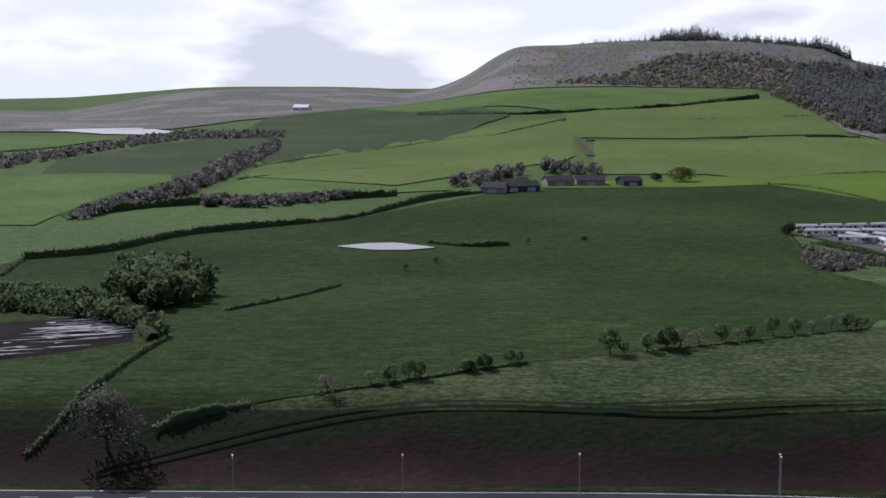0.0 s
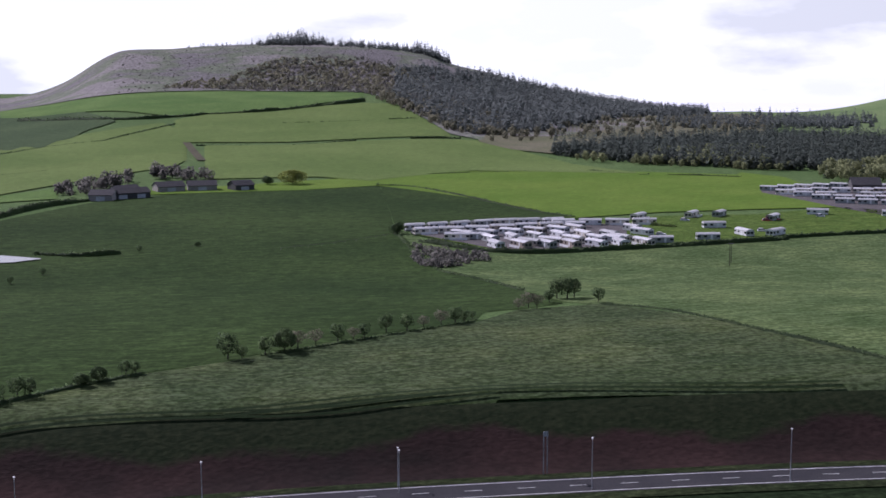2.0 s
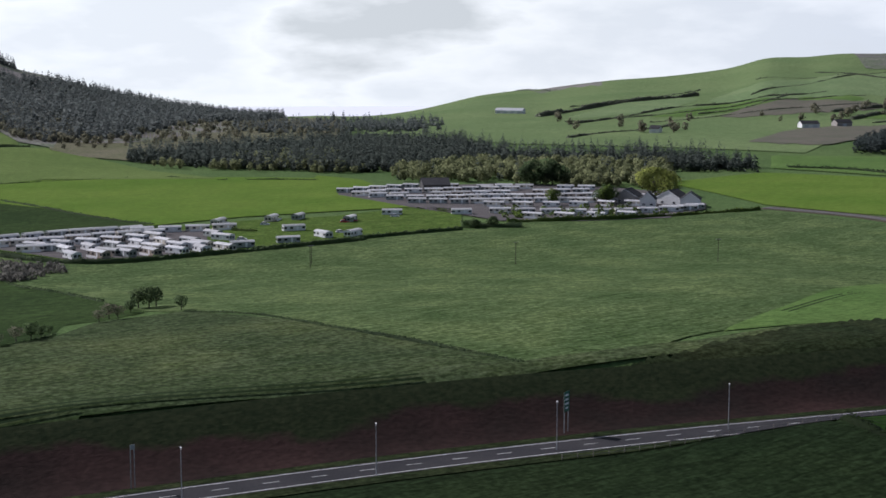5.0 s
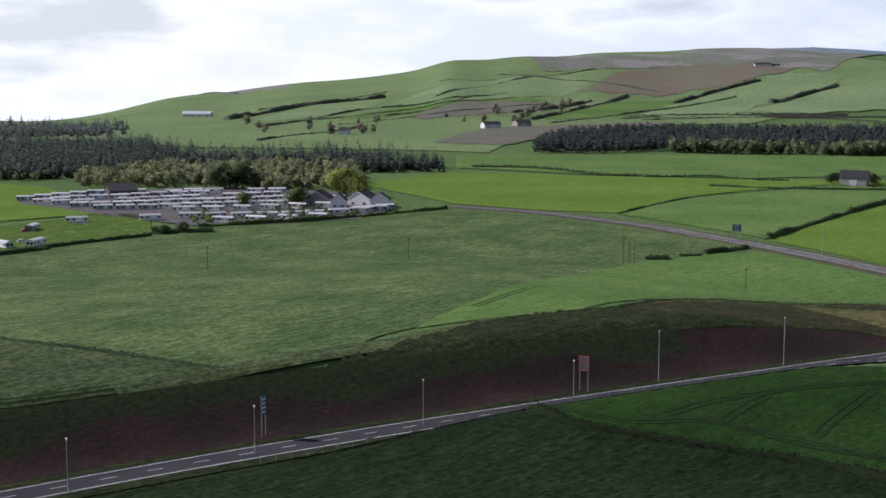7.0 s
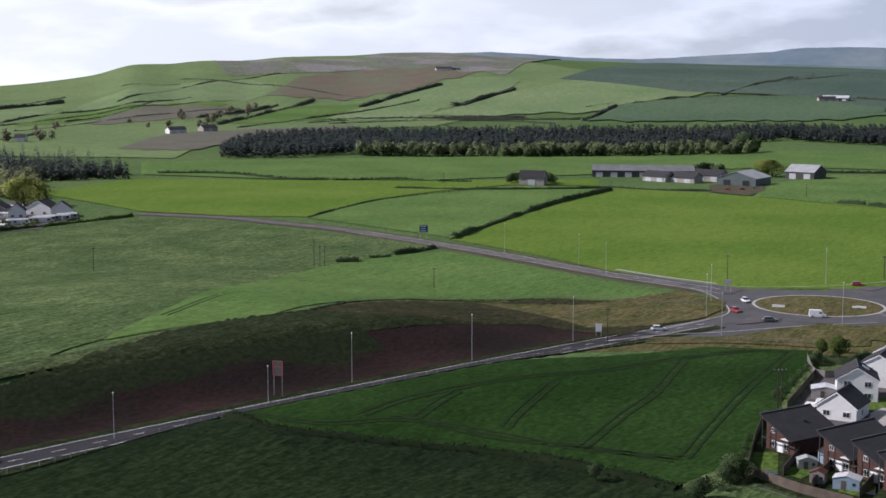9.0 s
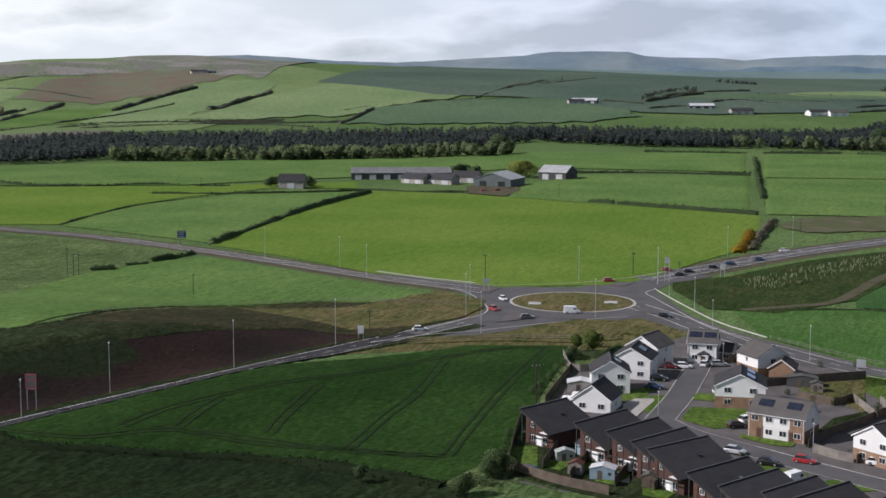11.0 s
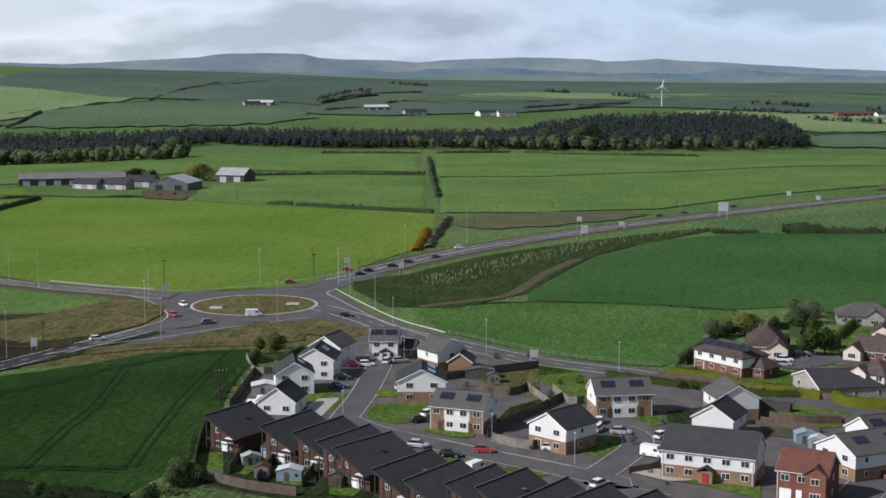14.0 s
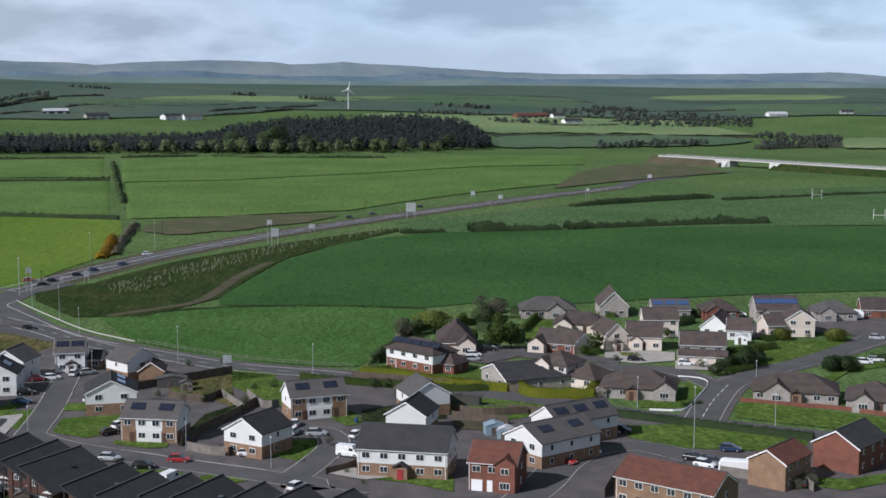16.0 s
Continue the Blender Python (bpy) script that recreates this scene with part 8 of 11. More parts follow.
for lo_, hi_ in LAWNS:
    patch("garden_lawn", lo_, hi_, M_LAWN, "mown bright green garden lawn", 0.19)
patch("terrace_gardens", [(71.17, 245.6), (73.10, 237.8), (76.58, 228.6), (81.80, 226.0)], [(71.21, 269.3), (72.47, 278.9), (74.76, 268.2), (76.61, 258.9), (78.48, 243.2), (81.80, 232.3)], M_VERGE_SHADED, "dark untidy garden plots behind the terrace", 0.15)
# The first dark back garden has its shade in the grass colour.
for k, (lo_, hi_, mat_, lab_) in enumerate((
        ([(82.29, 330.2), (84.18, 316.7), (85.36, 304.4)], [(82.29, 335.4), (84.17, 338.6), (85.35, 338.7)], M_DRY, "rough unmown grass between garden fences"), ([(83.11, 273.5), (84.18, 287.4), (86.07, 304.6)], [(83.11, 278.0), (84.18, 299.0), (86.06, 311.2)], M_VERGE_SHADED, "dark back garden of rough grass"),
        ([(86.65, 311.4), (87.36, 304.9), (87.71, 311.7)], [(86.65, 335.7), (87.35, 330.8), (87.71, 328.4)], M_LAWN, "green back garden lawn"), ([(90.67, 290.4), (92.08, 286.7), (94.21, 291.4)], [(90.67, 299.0), (92.08, 304.0), (94.21, 306.1)], M_VERGE_SHADED, "dark back garden behind the flats"),
        ([(94.45, 282.7), (96.34, 280.7), (96.81, 285.5)], [(94.45, 290.0), (96.34, 288.7), (96.81, 291.8)], M_EARTH, "bare earth garden under repair"), ([(100.77, 355.2), (102.16, 352.7), (103.65, 357.8)], [(100.76, 366.4), (102.15, 370.0), (103.64, 369.2)], M_PAVE, "pale paved villa drive"),
        ([(106.69, 393.9), (108.02, 397.9)], [(106.67, 417.0), (108.00, 422.3)], M_PATH, "asphalt drive between villas"),) + (([(94.44, 352.6), (95.86, 349.2), (97.50, 360.7)], [(94.44, 363.8), (95.85, 374.2), (97.50, 372.4)], M_PATH, "asphalt forecourt of the villa"),
        ([(103.66, 347.2), (105.82, 347.6)], [(103.65, 357.8), (105.81, 360.5)], M_PAVE, "pale block-paved drive"), ([(109.11, 407.2), (111.89, 403.9)], [(109.10, 431.6), (111.85, 443.2)], M_PATH, "asphalt turning area by the villas"),)):
    patch("garden_plot", lo_, hi_, mat_, lab_, 0.205 + 0.004 * k)
patch("field_corner_rough", [(70.14, 239.1), (71.51, 242.5), (73.10, 236.5)], [(70.16, 250.9), (71.29, 251.2), (73.11, 243.9)], M_PASTURE_DIM, "rough grass outside the garden fence", 0.14)
patch("pale_drive", [(75.71, 293.7), (76.29, 291.3), (77.00, 306.4)], [(75.72, 301.9), (76.19, 308.0), (77.00, 308.6)], M_PAVE, "pale paved garden terrace", 0.24)
patch("flats_path", [(89.16, 250.5), (90.81, 245.8), (91.75, 247.1)], [(89.16, 253.1), (90.33, 253.6), (91.74, 249.2)], M_PAVE, "pale paved path before the flats", 0.24)
patch("plough_bare", [(70.70, 378.9), (72.11, 376.0), (73.99, 378.2), (75.87, 386.9), (77.51, 378.9)], [(70.71, 384.8), (72.11, 397.6), (73.99, 407.6), (75.87, 406.9), (76.81, 400.5), (77.51, 385.6)], M_DRY, "bare brown bank beside the roundabout", 0.3)

dashes([(104.69, 292.7), (105.22, 313.3), (105.84, 331.9)], 0.0, 3, 2, lift=0.36)
dashes([(104.40, 291.4), (106.11, 290.3)], 0.0, 1, 1, "white give-way line at the junction", lift=0.36)
dashes([(80.86, 268.7), (83.23, 260.1), (85.61, 252.8), (87.27, 248.0)], 3.05, 30, 1, "pale painted edge along the estate street", 0.06, 0.33)

for lo_, hi_ in (([(72.43, 251.6), (73.12, 248.9), (73.59, 252.9)], [(72.44, 255.4), (73.13, 257.1), (73.59, 256.7)]), ([(74.61, 242.8), (75.43, 240.9), (76.02, 246.1)], [(74.62, 247.0), (75.44, 249.4), (76.02, 249.8)]), ([(76.59, 235.6), (77.53, 233.8), (78.01, 238.2)], [(76.59, 239.6), (77.54, 241.2), (78.01, 241.0)])):
    patch("garden_lawn", lo_, hi_, M_LAWN, "small back garden lawn behind the terrace", 0.23)

# ---- tramlines ----
def tramline(points, mat=None, lift=0.24):
    for o in (0.95, -0.95):
        ribbon("tramline", points, o + 0.36, o - 0.36, lift, mat or M_TRAM, "dark tractor wheel track in the crop", "wheel track", step=3, across=2)


M_TRAM = material("wheel_track", (0.012, 0.024, 0.0075), 0.95, (0.018, 0.033, 0.0105), scale=3, fine=20, bump=0.6, spec=0.05)
for ln_ in ([(49.35, 285.1), (53.08, 272.8), (56.86, 276.9), (61.13, 269.7), (63.97, 262.3), (68.40, 258.0)], [(54.97, 279.2), (57.10, 293.2), (61.11, 311.7), (64.86, 326.3), (68.31, 350.5), (71.02, 363.8)], [(57.21, 277.9), (58.04, 288.8), (58.99, 299.6)], [(61.01, 275.2), (61.36, 283.3), (62.29, 299.1), (63.11, 313.4)],
            [(64.20, 262.5), (65.82, 288.7), (67.19, 310.9), (68.31, 346.4)], [(68.40, 258.0), (69.52, 283.6), (71.06, 323.9), (72.58, 364.1)], [(68.31, 348.8), (70.35, 361.7), (72.58, 364.8)], [(56.10, 278.5), (57.40, 276.5), (60.48, 268.6), (64.11, 263.8), (68.07, 255.8)],
            [(46.94, 363.5), (49.45, 401.5), (53.15, 472.7), (56.41, 504.1), (57.82, 512.7)], [(58.28, 458.3), (61.09, 474.2), (63.18, 491.3)], [(60.62, 453.1), (62.02, 464.5)], [(63.89, 451.3), (64.81, 466.5)]):
    tramline(ln_)
for ln_ in ([(-14.37, 240.8), (-11.40, 243.3), (-7.21, 246.3), (-3.43, 248.8), (0.37, 250.4), (5.10, 250.2), (10.92, 251.4), (14.31, 255.3), (17.98, 260.7)], [(6.60, 250.5), (11.02, 254.1), (15.60, 259.6), (20.27, 264.6), (27.37, 271.3), (32.05, 279.2)]):
    tramline(ln_, lift=0.62)
ribbon("farm_track", [(5.27, 1217.8), (5.46, 1119.5), (6.04, 980.1)], 3.0, -3.0, 0.7, M_EARTH, "brown earth farm track up the hill", "track")


# ---- street furniture ----
def tube(bm, points, r0, r1, sides=6):
    n = len(points) - 1
    for k in range(n):
        limb(bm, points[k], points[k + 1], r0 + (r1 - r0) * k / n, r0 + (r1 - r0) * (k + 1) / n, sides)


LAMPS = {}


def street_lamp(b, d, h, turn=0.0, label="galvanised street lamp with a flat LED head", arm=1.0):
    h = round(max(5.0, min(12.5, h)) * 2) / 2
    m = Matrix.Translation(at(b, d)) @ pose(0, 0, 0, 0, 0, turn - b)
    if h in LAMPS:
        return copy_thing(LAMPS[h], m)
    root = new("street_lamp")
    bm = bmesh.new()
    tube(bm, [(0, 0, -0.2), (0, 0, 1.2), (0, 0, h)], 0.085, 0.05, 8)
    part("pole", bm, M_COLUMN, root)
    bm = bmesh.new()
    tube(bm, [(0, 0, h - 0.1), (0, -arm * 0.5, h + 0.05), (0, -arm, h + 0.08)], 0.05, 0.045, 6)
    part("bracket", bm, M_COLUMN, root)
    box("lamp_head", (0.32, 0.75, 0.12), (0, -arm - 0.35, h + 0.09), M_LAMP, root, bevel=0.03)
    box("base_door", (0.16, 0.04, 0.6), (0, -0.13, 0.7), M_COLUMN, root)
    root.matrix_basis = m
    LAMPS[h] = root
    return tagged(root, label, "street lamp", "street lamps")


for l_ in ((-8.86, 224.1, 7.1), (-1.75, 221.3, 7.1), (5.71, 222.6, 6.9), (13.96, 226.0, 7.2), (13.91, 229.3, 6.3), (22.09, 229.3, 8.6), (30.19, 239.3, 9.2), (37.78, 256.1, 8.9),
           (44.82, 275.8, 8.9), (51.10, 300.5, 8.1), (54.58, 319.0, 11.6), (59.58, 342.5, 11.4), (63.77, 368.9, 11.8), (69.18, 412.5, 12.6), (69.35, 440.5, 11.6), (69.81, 384.5, 11.6),
           (60.92, 551.9, 11.5), (63.97, 518.1, 11.4), (65.08, 493.0, 11.7), (73.83, 486.3, 12.0), (74.53, 411.5, 11.7), (77.05, 481.5, 16.6), (77.52, 453.0, 12.1), (78.55, 430.0, 9.9), (79.29, 396.2, 8.3),
           (83.17, 357.8, 9.0), (88.67, 336.7, 7.6), (79.81, 563.8, 11.5),) + ((82.35, 601.4, 12.4), (73.84, 488.9, 11.1), (77.04, 482.3, 15.4), (79.81, 565.3, 11.5),
           (102.15, 304.9, 6.7), (106.92, 328.3, 6.7), (107.73, 293.6, 6.6), (86.89, 255.4, 5.4), (104.49, 271.8, 11.8), (77.18, 292.7, 4.7), (79.75, 349.7, 5.0), (83.42, 269.6, 5.6),):
    street_lamp(*l_, turn=180.0)


def wooden_pole(b, d, h, label="weathered wooden electricity pole with insulators", arms=True):
    root = new("electricity_pole")
    bm = bmesh.new()
    tube(bm, [(0, 0, -0.3), (0, 0, h)], 0.14, 0.10, 8)
    part("pole", bm, M_BARK, root)
    if arms:
        box("cross_arm", (1.8, 0.12, 0.14), (0, -0.1, h - 0.5), M_BARK, root)
        for k in (-0.8, 0, 0.8):
            box("insulator", (0.12, 0.12, 0.28), (k, -0.1, h - 0.29), M_STEEL, root)
    root.matrix_basis = Matrix.Translation(at(b, d)) @ pose(0, 0, 0, 0, 0, 20 - b)
    return tagged(root, label, "pole", "electricity poles")


for l_ in ((27.52, 489.6, 8.5), (36.00, 493.7, 8.4), (44.22, 503.3, 8.7), (53.06, 512.9, 10.3), (53.30, 512.9, 8.2), (53.50, 512.9, 8.2), (58.00, 456.5, 7.5), (65.19, 369.1, 9.5), (27.58, 499.5, 7.5),
           (72.10, 300.4, 9.2), (72.26, 300.4, 9.2), (76.05, 503.3, 8.5), (69.98, 484.9, 9.6), (76.04, 508.5, 7.7), (77.90, 502.2, 5.8), (90.87, 771.7, 6.5), (85.84, 759.4, 4.3), (82.65, 659.4, 6.7), (91.97, 1249.2, 9.0), (72.98, 822.5, 8.1), (58.40, 896.0, 6.9), (81.21, 775.8, 7.8)):
    wooden_pole(*l_)


def road_sign(b, d, h, w, ph, face, label, posts=2, turn=0.0, bars=0, frame_mat=None):
    """A sign panel on posts: h to its top, w wide, ph panel height."""
    root = new("road_sign")
    for k in range(posts):
        x = 0 if posts == 1 else (k / (posts - 1) - 0.5) * w * 0.8
        bm = bmesh.new()
        tube(bm, [(x, 0.1, -0.2), (x, 0.1, h - 0.1)], 0.09, 0.09, 6)
        part("post", bm, M_STEEL, root)
    panel = box("panel", (w, 0.08, ph), (0, 0, h - ph / 2), face, root, bevel=0.02)
    for x, z, bw, bh in ((0, ph / 2 - 0.09, w, 0.18), (0, 0.09 - ph / 2, w, 0.18), (w / 2 - 0.09, 0, 0.18, ph), (0.09 - w / 2, 0, 0.18, ph), (0, 0.3, w, 0.14)) if frame_mat else ():
        box("edge_strip", (bw, 0.03, bh), (x, -0.055, z), frame_mat, panel, "red edge strip of the panel")
    for k in range(bars):
        box("lettering_bar", (w * (0.7 - 0.12 * (k % 2)), 0.02, ph * 0.09), (-w * 0.05, -0.05, ph * (0.32 - 0.64 * k / max(1, bars - 1))), M_WHITE, panel)
    root.matrix_basis = Matrix.Translation(at(b, d)) @ pose(0, 0, 0, 0, 0, turn - b)
    return tagged(root, label, "road sign", "road signs")


road_sign(38.18, 268.1, 8.5, 2.0, 4.0, M_SIGNGREEN, "tall green direction sign on two steel posts", turn=62, bars=4)
road_sign(51.51, 306.6, 8.2, 2.4, 3.4, M_SIGNDARK, "large direction sign with a red-framed dark back", turn=-20, frame_mat=M_SIGNRED)
road_sign(20.14, 236.7, 7.9, 0.9, 0.9, M_SIGNBACK, "slim twin mast with a small camera box", turn=30)
road_sign(57.58, 600.5, 5.7, 3.6, 3.0, M_SIGNBLUE, "blue information board on posts beside the side road", bars=3)
road_sign(64.82, 376.8, 3.7, 1.6, 2.2, M_WHITE, "white poster board beside the roundabout approach", bars=2)
for l_, w_, p_ in (((86.96, 614.4, 10.5), 2.2, 2.0), ((87.17, 604.0, 7.9), 3.2, 3.6), ((92.74, 718.9, 8.4), 5.0, 4.6), ((88.69, 659.5, 3.8), 2.8, 1.8), ((95.29, 848.4, 4.4), 2.6, 2.6), ((96.43, 820.9, 4.2), 2.6, 2.2), ((77.41, 488.7, 8.6), 1.8, 2.0), ((79.64, 505.2, 4.6), 1.8, 2.2), ((70.02, 461.8, 4.2), 2.2, 1.6), ((85.16, 352.1, 2.5), 2.2, 2.0), ((102.48, 1002.7, 4.4), 3.0, 2.4), ((99.98, 827.9, 8.0), 2.0, 1.6)):
    road_sign(*l_, w_, p_, M_SIGNBACK, "grey-backed direction sign on steel posts")
for px_ in ((71.87, 432.3), (72.03, 432.1), (72.19, 431.8), (74.98, 435.5), (75.14, 436.4), (75.33, 436.2)):
    road_sign(*px_, 1.3, 1.4, 0.9, M_WHITE, "low black and white chevron board on the island", posts=1, bars=2)


# ---- fences and walls ----
def post_fence(points, gap, height, label, mat=None, rails=2, group="fences", name="fence"):
    p = resample(points, gap)
    root = new(name)
    for x, y in p[:290]:
        box("post", (0.12, 0.12, height + 0.3), (x, y, float(land(x, y)) + height / 2 - 0.15), mat or M_FENCEGREY, root)
    for r in range(rails):
        z = height * (0.9 - 0.45 * r)
        bm = bmesh.new()
        pts = [(x, y, float(land(x, y)) + z) for x, y in p]
        tube(bm, pts, 0.045, 0.045, 4)
        part("rail", bm, mat or M_FENCEGREY, root)
    return tagged(root, label, "fence", group)


road_side = resample(WEST_ROAD, 3.2)
road_side = road_side - normals(road_side) * 7.6
start = int(len(road_side) * 0.60)
post_fence([(math.degrees(math.atan2(x_, y_)), math.hypot(x_, y_)) for x_, y_ in road_side[start:-8:4]] + [(69.21, 376.3), (73.46, 377.1)], 3.2, 1.25, "pale timber post and rail fence beside the road")
post_fence([(53.14, 371.2), (56.41, 414.2), (62.49, 440.1), (68.95, 434.5)], 4.0, 1.2, "timber post fence along the field edge")
post_fence([(81.59, 386.6), (84.17, 368.3), (86.53, 355.1), (88.87, 348.2), (90.27, 345.6)], 3.5, 1.2, "timber post fence between road and crop field")
post_fence([(9.16, 528.3), (11.50, 543.8), (13.83, 570.5)], 6.0, 1.2, "thin wire and post fence across the pasture", rails=1)


def panel_fence(points, height=1.8, mat=None, label="brown close-boarded garden fence", cap=True, name="garden_fence", category="fence"):
    """Board fence in panels between posts."""
    p = resample(points, 2.4)
    root = new(name)
    for k in range(len(p) - 1):
        (ax, ay), (bx, by) = p[k], p[k + 1]
        z = float(land(ax, ay))
        a = math.degrees(math.atan2(by - ay, bx - ax))
        ln = math.hypot(bx - ax, by - ay)
        box("fence_panel", (round(ln, 1), 0.07, height), ((ax + bx) / 2, (ay + by) / 2, z + height / 2 + 0.05), mat or M_FENCE, root, turn=a)
        box("post", (0.12, 0.12, height + 0.25), (ax, ay, z + height / 2), mat or M_FENCE, root, turn=a)
    return tagged(root, label, category, "garden boundaries")


for ln_, mt_ in (([(83.47, 270.5), (84.18, 267.1), (85.01, 265.0)], M_FENCEGREY), ([(83.23, 273.5), (84.18, 285.0), (85.36, 296.0), (86.42, 308.5)], M_FENCE), ([(85.13, 264.6), (85.84, 271.5), (86.31, 276.0)], M_FENCE), ([(80.40, 323.2), (81.82, 327.8), (83.23, 334.0), (85.35, 342.1)], M_FENCE), ([(82.76, 316.7), (84.18, 311.0), (84.88, 316.8)], M_FENCE),
                 ([(84.88, 316.8), (85.59, 304.5), (85.83, 300.2)], M_FENCEGREY), ([(85.95, 315.8), (86.66, 303.1), (87.25, 304.9)], M_FENCEGREY), ([(90.28, 332.3), (92.37, 327.6), (95.81, 319.2), (99.16, 314.1)], M_FENCE), ([(94.46, 297.6), (95.84, 294.0), (97.63, 296.1)], M_FENCE), ([(97.47, 258.6), (98.12, 271.5), (98.56, 276.3)], M_FENCE),
                 ([(71.02, 250.0), (71.74, 246.5), (73.11, 240.5), (75.19, 235.1)], M_FENCE), ([(70.97, 250.1), (71.28, 273.5), (71.63, 293.9)], M_FENCE), ([(72.43, 250.5), (73.14, 267.4)], M_FENCE),) + (([(73.57, 243.6), (74.40, 260.3)], M_FENCE), ([(75.43, 240.2), (76.38, 259.0)], M_FENCE), ([(77.06, 238.7), (78.13, 250.5)], M_FENCE), ([(73.23, 354.7), (73.56, 337.1), (74.36, 336.4)], M_FENCEGREY), ([(73.56, 337.1), (72.97, 316.5), (72.50, 301.6)], M_FENCE),
                 ([(100.85, 236.6), (101.31, 247.9), (101.77, 253.7)], M_FENCE), ([(105.59, 254.0), (107.07, 251.7), (108.43, 247.4)], M_FENCEGREY), ([(108.32, 247.3), (108.87, 250.8), (109.32, 247.1)], M_FENCEGREY), ([(94.45, 291.4), (95.87, 288.6), (96.81, 286.9)], M_FENCE), ([(96.81, 297.9), (98.22, 295.8)], M_FENCE),):
    panel_fence(ln_, mat=mt_, label="weathered grey board garden fence" if mt_ is M_FENCEGREY else "brown close-boarded garden fence")
panel_fence([(106.31, 314.6), (108.33, 312.7), (110.09, 312.1), (112.01, 308.8)], 1.0, M_REDBRICK, "low red brick garden wall before the bungalow", name="garden_wall", category="wall")
panel_fence([(102.66, 302.7), (104.04, 303.9), (104.60, 316.6), (105.00, 330.9), (104.70, 336.9), (103.78, 338.5)], 0.45, M_WHITE, "low white garden wall round the corner lawn", name="garden_wall", category="wall")
panel_fence([(80.40, 328.1), (83.23, 332.7), (85.35, 340.7)], 1.6, M_FENCE, "dark timber fence along the town road")
panel_fence([(89.16, 250.1), (90.33, 254.8), (90.79, 264.9)], 1.3, M_FENCE, "dark low fence round the flats yard")
SHRUBS = (([(92.56, 392.8), (93.03, 390.9)], 3.0, 3.2, M_LEAF_DARK, "dense dark green garden shrubs"), ([(92.21, 384.1), (92.56, 391.0)], 2.5, 2.6, M_TWIGS, "bare brown budding garden shrubs"), ([(95.73, 421.6), (96.43, 430.1)], 4.0, 4.5, M_TWIGS, "bare brown budding garden shrubs"), ([(95.62, 397.4), (96.08, 393.0)], 3.5, 3.5, M_LEAF_DARK, "dense dark green garden shrubs"), ([(96.20, 384.3), (97.38, 379.7)], 4.5, 3.5, M_LEAF_DARK, "dense dark green garden shrubs"), ([(97.37, 393.5), (97.72, 407.5), (97.95, 417.4)], 2.4, 2.2, M_LEAF, "bushy green garden shrubs"), ([(99.95, 363.5), (100.53, 365.5)], 2.2, 2.0, M_LEAF, "bushy green garden shrubs"), ([(101.46, 363.2), (102.15, 362.3)], 1.2, 1.4, M_LEAF_PALE, "fresh pale green garden shrubs"), ([(103.62, 409.7), (104.30, 416.4)], 3.0, 3.2, M_LEAF_DARK, "dense dark green garden shrubs"), ([(105.48, 349.3), (106.27, 355.3), (107.05, 362.2)], 3.4, 4.5, M_LEAF_DARK, "dense dark green garden shrubs"), ([(105.82, 344.9), (106.72, 350.9)], 2.0, 2.5, M_LEAF, "bushy green garden shrubs"), ([(106.03, 369.8), (106.92, 375.9), (107.59, 380.1)], 2.4, 3.0, M_LEAF, "bushy green garden shrubs"), ([(107.69, 393.8), (108.13, 396.3)], 2.6, 3.0, M_YELLOW, "golden yellow garden shrubs"),) + (([(107.14, 391.1), (107.67, 393.7)], 2.0, 2.4, M_LEAF, "bushy green garden shrubs"), ([(109.78, 395.9), (110.21, 398.5)], 3.4, 3.6, M_LEAF_PALE, "fresh pale green garden shrubs"), ([(109.64, 355.5), (110.15, 357.1)], 4.0, 4.0, M_LEAF_DARK, "dense dark green garden shrubs"), ([(110.25, 356.6), (110.69, 359.6)], 4.0, 4.0, M_LEAF_DARK, "dense dark green garden shrubs"), ([(111.32, 369.7), (111.92, 370.9)], 2.4, 3.0, M_LEAF_DARK, "dense dark green garden shrubs"), ([(100.51, 424.2), (101.20, 422.8)], 1.8, 2.0, M_LEAF, "bushy green garden shrubs"), ([(104.07, 428.2), (104.64, 426.9)], 3.0, 3.2, M_LEAF_DARK, "dense dark green garden shrubs"), ([(96.90, 427.1), (97.37, 426.3)], 2.4, 2.4, M_LEAF_DARK, "dense dark green garden shrubs"), ([(94.91, 406.6), (95.57, 407.7)], 2.4, 2.6, M_LEAF_DARK, "dense dark green garden shrubs"), ([(91.15, 339.1), (91.85, 342.3)], 1.5, 1.6, M_LEAF, "bushy green garden shrubs"), ([(104.04, 307.6), (104.72, 310.5)], 1.0, 1.2, M_LEAF_DARK, "dense dark green garden shrubs"), ([(108.43, 248.1), (109.31, 252.0)], 2.6, 3.0, M_TWIGS, "bare brown budding garden shrubs"), ([(109.49, 275.2), (110.15, 273.6)], 2.6, 3.0, M_LEAF_DARK, "dense dark green garden shrubs"),) + (([(90.66, 285.5), (91.61, 286.8), (93.03, 284.6)], 1.6, 1.4, M_LEAF_DARK, "dense dark green garden shrubs"), ([(92.09, 314.1), (93.97, 307.2), (95.63, 304.0)], 2.6, 2.4, M_SCRUB, "bare brown boundary hedge"),)
